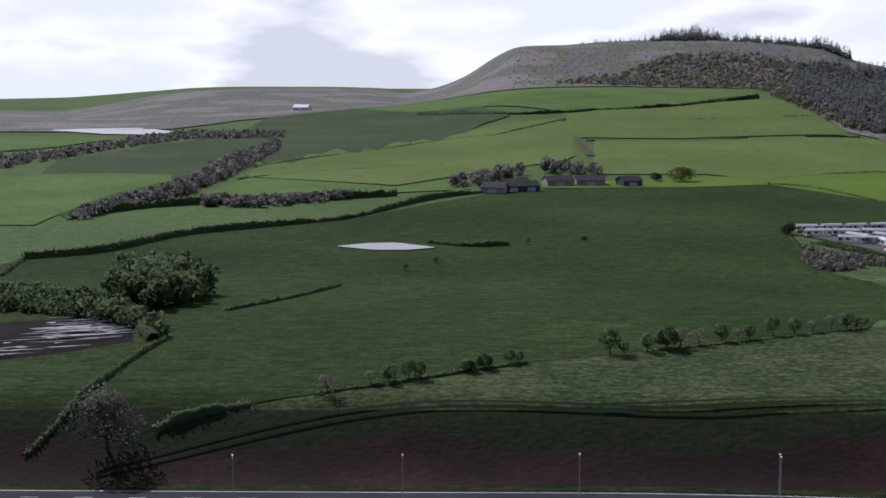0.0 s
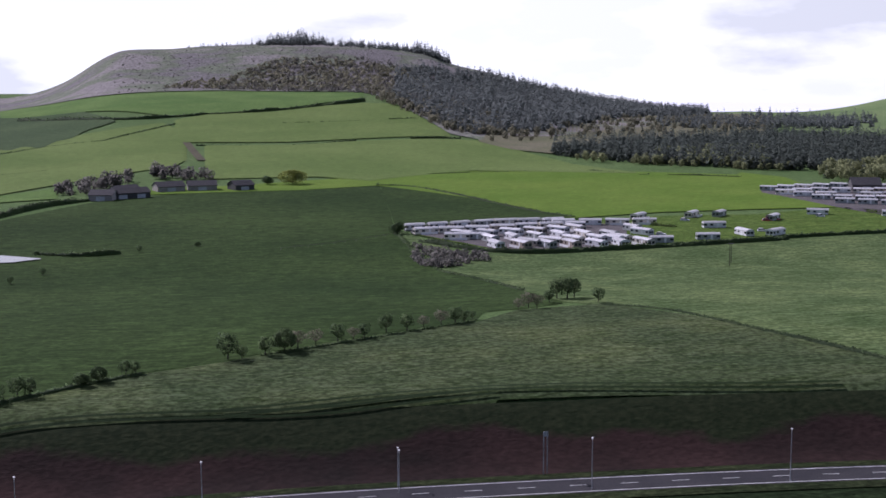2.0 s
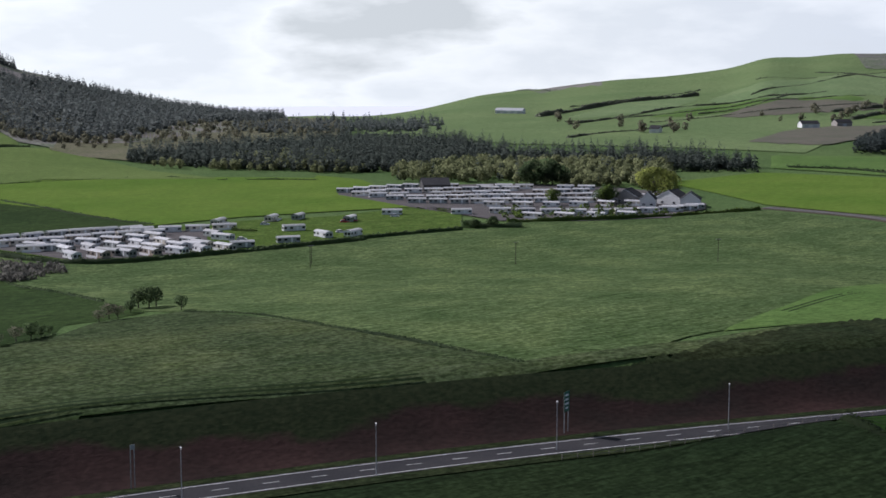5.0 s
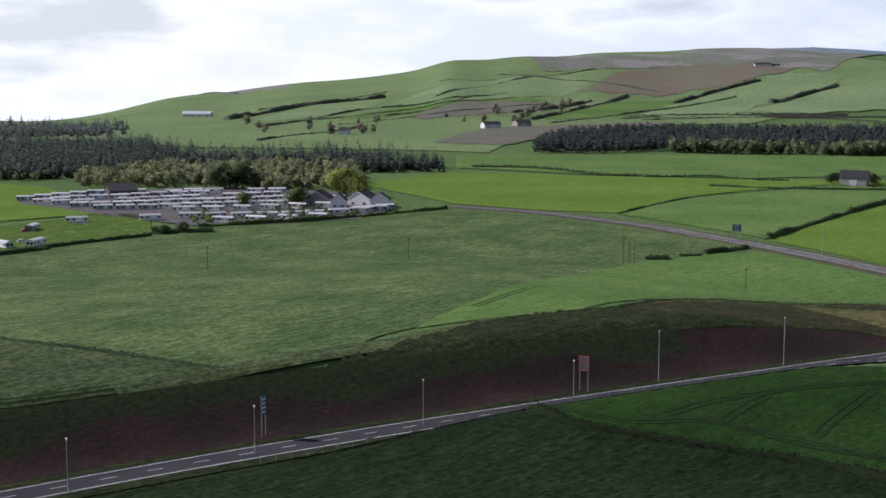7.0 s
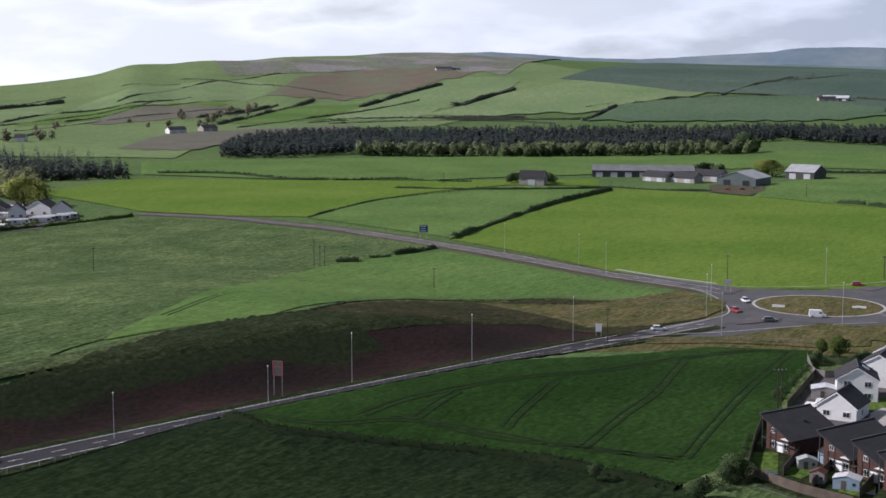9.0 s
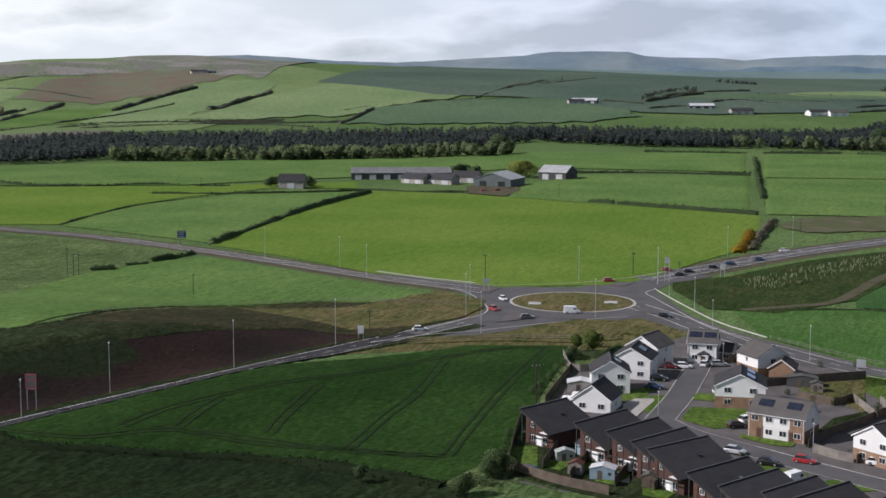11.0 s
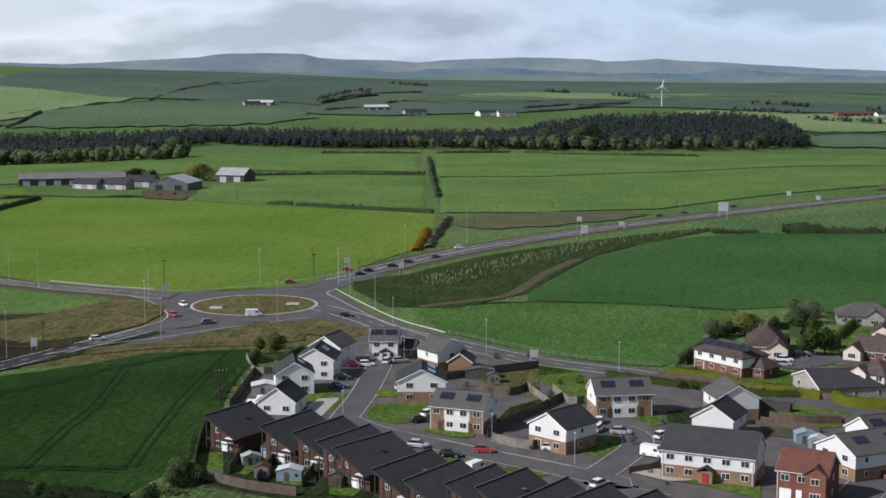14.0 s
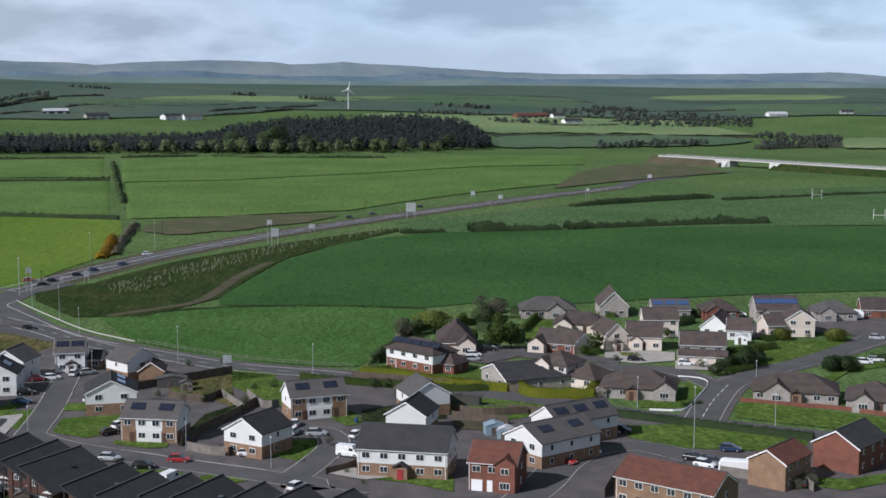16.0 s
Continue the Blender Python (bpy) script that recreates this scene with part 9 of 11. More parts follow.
for ln_, h_, w_, m_, lab_ in (([(90.68, 337.9), (92.09, 333.6), (93.50, 328.4)], 2.4, 2.6, M_YELLOW, "clipped golden-green garden hedge"), ([(93.50, 325.9), (95.15, 321.1), (96.80, 317.8)], 2.6, 2.8, M_YELLOW, "thick golden-green garden hedge"), ([(96.90, 331.0), (97.30, 320.0), (97.75, 313.6), (98.69, 312.2), (100.33, 313.1)], 2.8, 3.0, M_YELLOW, "clipped golden privet hedge"), ([(96.92, 320.2), (97.62, 331.6), (98.09, 339.7)], 2.6, 2.8, M_YELLOW, "clipped golden privet hedge"),
                             ([(100.21, 314.7), (100.44, 324.9)], 2.8, 3.0, M_YELLOW, "clipped golden privet hedge"), ([(100.92, 297.2), (102.67, 293.4), (104.97, 289.6), (107.24, 285.9), (109.25, 283.8)], 2.0, 2.2, M_LEAF_DARK, "dense dark roadside hedge"), ([(79.48, 366.1), (81.35, 349.2)], 1.2, 1.2, M_LEAF_DARK, "low dark garden hedge"),
                             ([(73.57, 354.4), (74.83, 353.1), (75.52, 363.5)], 2.0, 2.2, M_LEAF_DARK, "dark boundary hedge behind the houses"), ([(91.15, 349.4), (91.62, 360.2), (92.09, 369.4)], 3.0, 3.0, M_LEAF_DARK, "dark garden shrubs by the villa"), ([(88.20, 333.0), (89.94, 327.0), (92.24, 322.0), (94.28, 318.0), (96.29, 319.0)], 2.0, 2.2, M_LEAF, "thick green roadside hedge below the villas")):
    hedge(ln_, h_, w_, lab_, m_, seed=140, group="garden hedges", name="garden_hedge", fine=True)
for ln_, h_, w_, m_, lab_ in SHRUBS:
    hedge(ln_, h_, w_, lab_, m_, seed=150, group="garden shrubs", name="garden_shrub", fine=True)


panel_fence([(76.92, 471.1), (77.50, 454.1), (78.44, 431.0), (79.61, 408.5), (81.47, 388.1)], 0.35, M_KERB, "white safety barrier along the town road", name="safety_barrier", category="barrier")
panel_fence([(65.53, 507.5), (67.47, 491.0), (69.56, 478.5)], 0.35, M_KERB, "white safety barrier beside the side road", name="safety_barrier", category="barrier")
ribbon("bank_path", [(80.43, 432.3), (82.30, 442.7), (84.17, 457.8), (85.80, 514.8), (87.66, 571.0), (89.05, 616.1)], 2.0, -2.0, 0.3, M_EARTH, "worn pale earth path below the planted bank", "path")


# ---- trees standing alone ----
TREES = {"shrub": tree_model(3.0, 1.7, 18, 300, 0.17, M_LEAF_DARK, 0.08, "low rounded evergreen garden shrub", name="garden_shrub"),
         "bare": tree_model(9.0, 5.2, 17, 1700, 0.24, M_TWIG_DARK, 0.18, "rounded leafless hedgerow tree full of twigs"),
         "round": tree_model(9.0, 6.0, 11, 1700, 0.40, M_LEAF_DARK, 0.12, "dense round-crowned dark hedgerow tree"),
         "slim": tree_model(7.0, 3.1, 12, 460, 0.34, M_LEAF_DARK, 0.24, "small wind-pruned dark hawthorn tree"),
         "open": tree_model(7.5, 3.6, 13, 340, 0.32, M_TWIGS, 0.26, "open-crowned budding hedgerow tree"),
         "pale": tree_model(9.0, 7.6, 14, 1900, 0.38, M_LEAF_PALE, 0.1, "fresh yellow-green spring tree"),
         "green": tree_model(6.5, 2.8, 15, 480, 0.36, M_LEAF, 0.15, "bushy green garden tree")}
FIRST = set()


def plant(kind, b, d, h):
    ob = TREES[kind]
    base = {"shrub": 3.0, "bare": 9.0, "round": 9.0, "slim": 7.0, "open": 7.5, "pale": 9.0, "green": 6.5}[kind]
    s = h / base
    m = Matrix.Translation(at(b, d)) @ pose(0, 0, 0, 0, 0, (b * 97) % 360) @ Matrix.Scale(s, 4)
    if kind in FIRST:
        ob = copy_thing(ob, m)
        ob.scale = (s, s, s)
    else:
        FIRST.add(kind)
        ob.matrix_basis = m
    ob["group"] = kind + " trees"
    return ob


for k_, l_ in (("bare", (-13.91, 247.2, 11.2)), ("slim", (6.90, 293.3, 5.7)), ("slim", (7.48, 293.0, 3.0)), ("slim", (8.45, 296.0, 4.2)), ("round", (9.26, 300.2, 5.1)), ("open", (9.79, 301.9, 4.5)), ("open", (10.52, 305.1, 4.0)), ("slim", (11.44, 310.1, 4.3)),
               ("open", (12.10, 312.2, 3.1)), ("slim", (12.55, 313.4, 3.6)), ("slim", (13.46, 321.3, 4.4)), ("slim", (14.32, 324.1, 3.9)), ("open", (15.01, 327.6, 3.2)), ("open", (15.75, 332.2, 3.9)), ("slim", (16.34, 333.2, 4.3)), ("slim", (16.72, 335.7, 3.1)), ("slim", (17.06, 341.0, 2.2)),
               ("open", (-4.88, 257.3, 4.1)), ("open", (-3.06, 263.9, 3.0)), ("slim", (-2.28, 264.6, 3.8)), ("slim", (-1.48, 268.3, 4.1)), ("slim", (-1.00, 268.2, 3.8)), ("round", (1.74, 277.1, 3.4)), ("slim", (2.78, 281.9, 3.2)), ("slim", (3.16, 283.0, 2.7)), ("round", (1.08, 274.0, 2.8)),
               ("slim", (-1.56, 464.4, 2.7)), ("slim", (-0.32, 482.1, 2.8)),) + (("slim", (3.46, 532.4, 2.8)), ("round", (5.80, 543.6, 2.2)), ("round", (13.93, 582.4, 3.7)), ("pale", (9.69, 808.7, 10.0)), ("round", (8.68, 806.9, 5.5)),
               ("slim", (20.55, 387.6, 5.8)), ("slim", (20.97, 386.8, 6.1)), ("slim", (21.25, 389.5, 5.8)), ("slim", (22.25, 377.4, 4.2)), ("slim", (20.24, 376.2, 3.7)), ("open", (19.38, 364.1, 4.5)), ("open", (19.73, 363.6, 3.9)), ("open", (18.98, 358.5, 3.4)), ("round", (13.93, 574.8, 5.1)), ("round", (35.06, 616.9, 5.0)), ("round", (34.34, 611.3, 4.4)),
               ("green", (39.68, 719.9, 9.9)), ("green", (37.52, 713.2, 8.5)), ("round", (39.64, 726.1, 9.7)), ("pale", (41.65, 771.1, 18.1)), ("open", (37.54, 726.4, 8.2)), ("round", (37.48, 830.4, 15.7)), ("round", (36.58, 832.4, 15.0)),
               ("round", (61.2, 897.0, 7.0)), ("round", (61.75, 893.0, 6.0)), ("round", (62.75, 897.0, 7.0)), ("round", (62.25, 890.0, 5.0)), ("round", (61.40, 908.1, 6.1)),) + (("round", (62.44, 904.6, 6.8)), ("pale", (71.49, 976.1, 13.4)), ("green", (74.46, 356.4, 6.4)), ("green", (70.66, 245.6, 3.9)), ("round", (69.09, 233.5, 4.0)), ("slim", (64.78, 241.4, 3.4)),
               ("pale", (93.74, 392.7, 7.3)), ("round", (93.15, 390.9, 4.4)), ("green", (96.44, 368.0, 6.9)), ("green", (96.91, 369.7, 7.4)), ("round", (95.85, 402.1, 6.7)), ("open", (96.32, 416.7, 7.2)), ("open", (92.38, 384.1, 5.6)), ("green", (100.42, 366.2, 5.6)), ("pale", (110.00, 395.4, 4.3)), ("round", (109.82, 353.7, 4.0)), ("round", (110.43, 354.8, 3.7)),
               ("round", (106.49, 352.7, 5.3)), ("round", (105.82, 349.7, 3.6)), ("pale", (107.87, 394.1, 3.8)), ("green", (106.94, 362.0, 4.4)), ("round", (105.37, 342.3, 3.5)), ("round", (85.67, 1369.2, 18.7)), ("round", (88.50, 1351.9, 16.3)), ("round", (87.16, 1369.8, 24.2)), ("round", (94.22, 1408.3, 15.0)), ("round", (70.64, 1251.5, 17.2)),):
    plant(k_, *l_)
for k_, l_ in (("shrub", (72.06, 311.0, 2.4)), ("shrub", (72.38, 317.0, 2.2)), ("shrub", (72.74, 324.0, 2.6)), ("shrub", (73.02, 333.0, 2.4)), ("shrub", (73.29, 341.0, 2.2)), ("round", (73.58, 350.0, 3.4)), ("shrub", (71.01, 273.0, 1.8)), ("shrub", (70.90, 267.0, 1.6)),
               ("shrub", (70.85, 261.0, 1.8)), ("round", (70.63, 246.0, 4.6)), ("round", (70.23, 244.0, 3.4)), ("shrub", (70.00, 239.0, 2.6)), ("green", (73.80, 361.0, 4.5)), ("green", (74.49, 367.0, 3.5)), ("shrub", (75.16, 262.0, 1.6)), ("shrub", (76.30, 262.0, 1.6)),
               ("shrub", (76.61, 353.0, 1.4)), ("shrub", (82.34, 319.0, 1.6)), ("shrub", (83.38, 314.0, 1.8)), ("shrub", (84.19, 311.0, 2.0)), ("shrub", (84.65, 315.0, 1.8)), ("shrub", (85.22, 313.0, 2.0)), ("shrub", (85.86, 310.0, 1.8)), ("shrub", (86.24, 323.0, 1.6)),
               ("shrub", (87.03, 324.0, 2.2)), ("round", (91.42, 353.0, 3.2)), ("shrub", (91.10, 344.0, 2.2)), ("shrub", (90.03, 328.0, 1.8)),) + (("shrub", (82.25, 278.0, 0.9)), ("shrub", (83.41, 279.0, 1.0)), ("shrub", (80.63, 264.0, 1.0)), ("shrub", (83.59, 352.0, 1.6)),
               ("shrub", (84.96, 354.0, 1.6)), ("shrub", (91.12, 262.0, 1.2)), ("shrub", (90.04, 251.0, 1.0)), ("shrub", (92.33, 256.0, 1.0)), ("shrub", (91.21, 322.0, 2.4)), ("shrub", (91.78, 322.0, 2.4)), ("shrub", (92.35, 322.0, 2.2)), ("green", (95.34, 375.0, 4.2)),
               ("green", (96.12, 369.0, 5.0)), ("green", (96.43, 394.0, 5.6)), ("green", (95.87, 401.0, 5.0)), ("green", (94.87, 404.0, 4.0)), ("shrub", (90.72, 244.0, 0.9)), ("shrub", (92.33, 247.0, 1.0)), ("shrub", (94.38, 247.0, 0.9)), ("shrub", (88.36, 269.0, 0.9)),
               ("open", (92.42, 387.0, 6.0)), ("open", (95.63, 430.0, 5.5)), ("open", (96.89, 374.0, 4.5)), ("open", (89.29, 270.0, 2.2)), ("open", (87.06, 282.0, 2.0)), ("green", (96.80, 377.0, 4.0)), ("green", (96.33, 385.0, 4.4)), ("green", (99.96, 361.0, 3.0)),) + (
               ("shrub", (102.61, 389.0, 2.0)), ("shrub", (106.02, 393.0, 2.4)), ("green", (103.30, 390.0, 3.0)), ("shrub", (108.02, 406.0, 2.0)), ("shrub", (105.37, 360.0, 2.6)), ("shrub", (104.69, 351.0, 2.4)), ("shrub", (110.91, 358.0, 2.0)), ("shrub", (99.16, 316.0, 1.0)),
               ("shrub", (101.95, 324.0, 1.0)), ("shrub", (108.91, 398.0, 1.6)), ("round", (105.81, 365.0, 3.0)), ("round", (106.49, 362.0, 2.8)), ("shrub", (106.93, 370.0, 2.6)), ("shrub", (101.24, 356.0, 1.8)), ("shrub", (103.79, 331.0, 1.2)), ("round", (110.04, 357.0, 3.2)),
               ("round", (110.48, 358.0, 3.0)),):
    plant(k_, *l_)
hedge([(68.57, 1019.4), (69.14, 1035.7), (69.65, 1017.0)], 6.0, 7.0, "dark trees behind the farm steading", M_LEAF_DARK, seed=79, name="farm_shelter_hedge", group="farm hedges")
hedge([(65.25, 870.6), (67.53, 853.5), (69.25, 850.9)], 1.6, 2.0, "clipped hedge before the farm", M_LEAF_DARK, seed=80, name="farm_hedge", group="farm hedges")
hedge([(80.21, 572.5), (80.56, 603.7), (80.72, 636.3)], 4.0, 5.0, "orange flowering gorse bushes by the gate", M_GORSE, seed=77, name="gorse_bush", group="gorse")
hedge([(80.79, 583.5), (81.03, 624.9), (81.61, 704.4)], 3.0, 4.0, "bare brown thorn scrub beside the gate", M_TWIGS, seed=78, name="thorn_scrub", group="gorse")
bb_, dd_, rg_ = inside_points([(80.43, 467.0), (82.53, 485.9), (85.34, 538.4), (87.66, 584.3)], [(80.43, 493.4), (82.54, 526.9), (85.33, 568.0), (87.66, 614.9)], 260, 31)
bb2_, dd2_, rg_ = inside_points([(87.66, 584.3), (93.38, 681.8), (101.42, 832.7)], [(87.66, 608.5), (93.38, 703.3), (101.42, 863.6)], 260, 32)
TUBE = (np.array([(-0.12, -0.12, 0), (0.12, -0.12, 0), (0.12, 0.12, 0), (-0.12, 0.12, 0), (-0.12, -0.12, 1.5), (0.12, -0.12, 1.5), (0.12, 0.12, 1.5), (-0.12, 0.12, 1.5)]), np.array([(0, 1, 5, 4), (1, 2, 6, 5), (2, 3, 7, 6), (3, 0, 4, 7), (4, 5, 6, 7)]))
M_TUBE = material("sapling_tube", (0.13, 0.145, 0.08), 0.7)
scatter("sapling_tubes", [TUBE], [(*plan(b, d), 1.0, 0.0) for b, d in zip(list(bb_) + list(bb2_), list(dd_) + list(dd2_))], M_TUBE, "pale tree guards on a planted roadside bank", "saplings")


# ---- static caravans ----
M_VAN_WHITE = material("caravan_white", (0.70, 0.70, 0.69), 0.5, (0.62, 0.62, 0.61), scale=2, fine=10, vary=0.08)
M_VAN_CREAM = material("caravan_cream", (0.58, 0.55, 0.47), 0.5, (0.52, 0.49, 0.42), scale=2, fine=10, vary=0.08)
M_VAN_GREY = material("caravan_grey_green", (0.32, 0.34, 0.32), 0.5, (0.28, 0.3, 0.28), scale=2, fine=10, vary=0.1)
M_VAN_ROOF = material("caravan_roof", (0.50, 0.50, 0.50), 0.6, (0.40, 0.40, 0.40), scale=2, fine=10, vary=0.2)
M_VAN_TAN = material("caravan_tan", (0.34, 0.29, 0.23), 0.5, (0.29, 0.25, 0.20), scale=2, fine=10, vary=0.1)
M_DECK = material("timber_deck", (0.20, 0.15, 0.11), 0.85, (0.16, 0.12, 0.09), scale=1, fine=12)


def caravan_model(mat, length, deck):
    root = new("static_caravan")
    w, h = 3.6, 2.7
    bm = bmesh.new()
    prof = [(-w / 2, 0.55), (w / 2, 0.55), (w / 2, h), (w / 4, h + 0.42), (0, h + 0.52), (-w / 4, h + 0.42), (-w / 2, h)]
    ends = [[bm.verts.new((sx * length / 2, y, z)) for y, z in prof] for sx in (-1, 1)]
    for k in range(len(prof)):
        if k not in (2, 3, 4, 5):
            bm.faces.new((ends[0][k], ends[1][k], ends[1][(k + 1) % len(prof)], ends[0][(k + 1) % len(prof)]))
    bm.faces.new(ends[0][::-1])
    bm.faces.new(ends[1])
    part("body", bm, mat, root)
    v, f = [], []
    rp = [(-w / 2 - 0.1, h - 0.03), (-w / 4, h + 0.45), (0, h + 0.56), (w / 4, h + 0.45), (w / 2 + 0.1, h - 0.03)]
    for sx in (-1, 1):
        v += [(sx * (length / 2 + 0.12), y, z) for y, z in rp]
    f = [(k, k + 1, k + 6, k + 5) for k in range(4)]
    solid("roof", v, f, M_VAN_ROOF, root)
    for sy, tn in ((-1, 0), (1, 180)):
        for k in range(4):
            if k == 2 and sy == -1:
                box("door", (0.85, 0.06, 1.9), (length * (k / 3.6 - 0.42), sy * (w / 2 + 0.01), 1.55), M_WHITE, root)
            else:
                box("window", (1.3, 0.06, 0.85), (length * (k / 3.6 - 0.42), sy * (w / 2 + 0.01), 1.85), M_GLASS, root)
    for sx in (-1, 1):
        for k in (-1, 1):
            box("end_window", (0.06, 1.2, 1.1), (sx * (length / 2 + 0.01), k * 0.8, 1.75), M_GLASS, root)
    box("skirt", (length - 0.2, w - 0.2, 0.6), (0, 0, 0.28), M_DARKCLAD, root)
    if deck:
        box("deck", (length * 0.7, 1.8, 0.5), (0.5, -w / 2 - 0.95, 0.3), M_DECK, root)
        box("deck_rail", (length * 0.7, 0.06, 0.9), (0.5, -w / 2 - 1.82, 1.0), M_WHITE, root)
    lab = {M_VAN_WHITE: "white static caravan with a low grey roof", M_VAN_CREAM: "cream static caravan with timber deck", M_VAN_GREY: "grey-green static caravan with white windows", M_VAN_TAN: "tan static caravan with a timber deck"}[mat]
    return tagged(root, lab, "caravan", "static caravans")


VANS = [caravan_model(M_VAN_WHITE, 9.6, False), caravan_model(M_VAN_CREAM, 10.2, True), caravan_model(M_VAN_WHITE, 8.4, False), caravan_model(M_VAN_GREY, 9.2, False), caravan_model(M_VAN_TAN, 9.8, True)]
VAN_USED = [False] * 5
vrng = random.Random(5)


def park(b, d, turn, kind):
    m = Matrix.Translation(at(b, d)) @ pose(0, 0, 0, 0, 0, turn - b)
    if VAN_USED[kind]:
        return copy_thing(VANS[kind], m)
    VAN_USED[kind] = True
    VANS[kind].matrix_basis = m
    return VANS[kind]


def park_row(points, gap, turn, spread=12.0, skip=0.0):
    for x, y in resample(points, gap):
        if vrng.random() < skip:
            continue
        b, d = math.degrees(math.atan2(x, y)), math.hypot(x, y)
        park(b, d, turn + vrng.uniform(-spread, spread), vrng.choice((0, 0, 1, 2, 3, 3, 4, 1)))


patch("caravan_park_ground", [(14.49, 571.9), (18.02, 521.0), (21.50, 524.4), (25.70, 544.9), (29.65, 577.3), (33.77, 608.3)], [(14.50, 596.8), (20.35, 612.9), (25.00, 644.7), (28.48, 658.2), (31.93, 701.1), (33.76, 690.7)], M_LAWN, "mown grass between the caravans", 0.35)
patch("caravan_park_yard", [(28.70, 766.7), (31.93, 692.9), (35.35, 639.6), (38.68, 640.8), (42.30, 659.3), (42.30, 668.8), (43.69, 702.6)], [(28.70, 794.3), (31.92, 820.4), (35.31, 838.9), (38.64, 829.9), (42.26, 791.3), (42.30, 763.9), (43.69, 731.7)], M_PATH, "grey gravel roads of the caravan park", 0.35)
patch("caravan_park_gravel", [(14.49, 573.7), (18.02, 524.1), (21.50, 527.6), (23.36, 536.6)], [(14.50, 594.8), (18.04, 611.2), (21.51, 616.4), (23.37, 602.9)], M_PATH, "worn grey gravel between the caravans", 0.42)
park_row([(16.65, 562.7), (18.49, 569.3), (20.57, 578.5)], 9.0, -42)
park_row([(19.41, 537.1), (21.27, 547.5), (23.13, 553.6)], 9.5, -40)
park_row([(14.65, 586.7), (16.20, 593.7), (18.50, 604.4), (20.34, 608.7)], 9.5, 20)
park_row([(15.10, 572.6), (17.57, 579.8), (19.42, 589.2), (21.27, 595.7)], 10, 12)
park_row([(16.42, 554.3), (17.11, 555.0)], 11, 5)
park_row([(17.79, 547.2), (19.41, 555.8), (21.27, 563.2), (22.67, 564.4)], 9.0, -55)
park_row([(18.02, 530.4), (20.34, 533.1), (22.43, 536.9), (24.06, 543.1)], 9.0, -60)
park_row([(20.76, 604.2), (22.67, 607.3), (24.06, 611.2)], 10.5, 4)
park_row([(21.27, 583.8), (23.60, 586.8)], 13, -50)
park_row([(23.83, 631.0), (25.46, 640.1), (27.32, 647.8), (29.18, 637.3)], 12.5, 70, 20, 0.25)
park_row([(24.76, 549.9), (26.63, 562.6)], 13, 8)
for p_, a_ in (((26.86, 603.2), 15), ((28.07, 579.9), -60), ((29.30, 582.7), 60), ((22.78, 550.2), -40), ((23.99, 575.2), -40), ((33.76, 667.5), 4), ((30.90, 665.5), 0)):
    park(*p_, a_, 0)
for ln_, g_, a_ in (([(28.98, 780.5), (30.55, 796.3), (31.92, 809.2), (33.29, 808.1)], 11, -10), ([(29.63, 761.1), (31.01, 776.1), (32.61, 778.7), (34.19, 788.8), (35.77, 792.6)], 10.6, -4), ([(30.32, 752.2), (32.15, 754.9), (34.20, 762.1), (36.44, 770.8), (38.65, 780.8)], 10.6, 3), ([(31.01, 737.5), (32.84, 737.4), (34.88, 744.7), (37.11, 747.3), (39.09, 756.5)], 10.6, 0),
                    ([(31.93, 721.0), (33.53, 718.0), (35.56, 722.4), (37.56, 727.6), (39.75, 728.7)], 10.6, 4), ([(33.97, 795.2), (35.54, 806.0), (37.10, 803.3), (38.86, 801.9)], 10.6, 2), ([(35.11, 704.3), (37.12, 703.8), (39.10, 709.6), (40.83, 715.4)], 12.5, -20),) + (([(35.34, 673.2), (37.35, 670.5), (39.33, 671.1), (41.69, 684.0), (42.96, 696.6)], 12, 10),
                    ([(36.69, 651.9), (38.24, 653.5), (39.77, 657.9), (41.70, 669.1)], 13, -25), ([(40.45, 675.4), (41.83, 687.3), (43.23, 702.8)], 11, 8), ([(39.74, 749.5), (41.25, 752.0)], 13, 0),):
    park_row(ln_, g_, a_, 10, 0.06)
hedge([(35.64, 636.7), (37.91, 642.0), (40.44, 653.0), (42.76, 673.6), (45.78, 707.9)], 2.6, 3.2, "leafy boundary hedge of the caravan park", M_LEAF, seed=171)
hedge([(33.77, 614.6), (34.90, 616.6), (36.25, 615.2)], 4.0, 6.0, "dark shrubs at the caravan park edge", M_LEAF_DARK, seed=172)
hedge([(24.41, 607.0), (25.35, 602.8)], 3.0, 4.0, "bushy hedge among the caravans", M_LEAF, seed=173)
wood("park_shrubs", [(35.35, 653.5), (37.58, 644.7), (40.85, 659.0), (42.29, 668.9)], [(35.34, 688.6), (37.57, 683.7), (40.83, 704.5), (42.28, 715.4)], 40, SCRUB, M_LEAF, "leafy shrubs between the caravans", 21, 0.6, 1.1)


# ---- vehicles ----
def car_paint(name, c, rough=0.3, metal=0.2):
    return material(name, c, rough, tuple(v * 0.9 for v in c), scale=2, fine=6, metal=metal, spec=0.5)


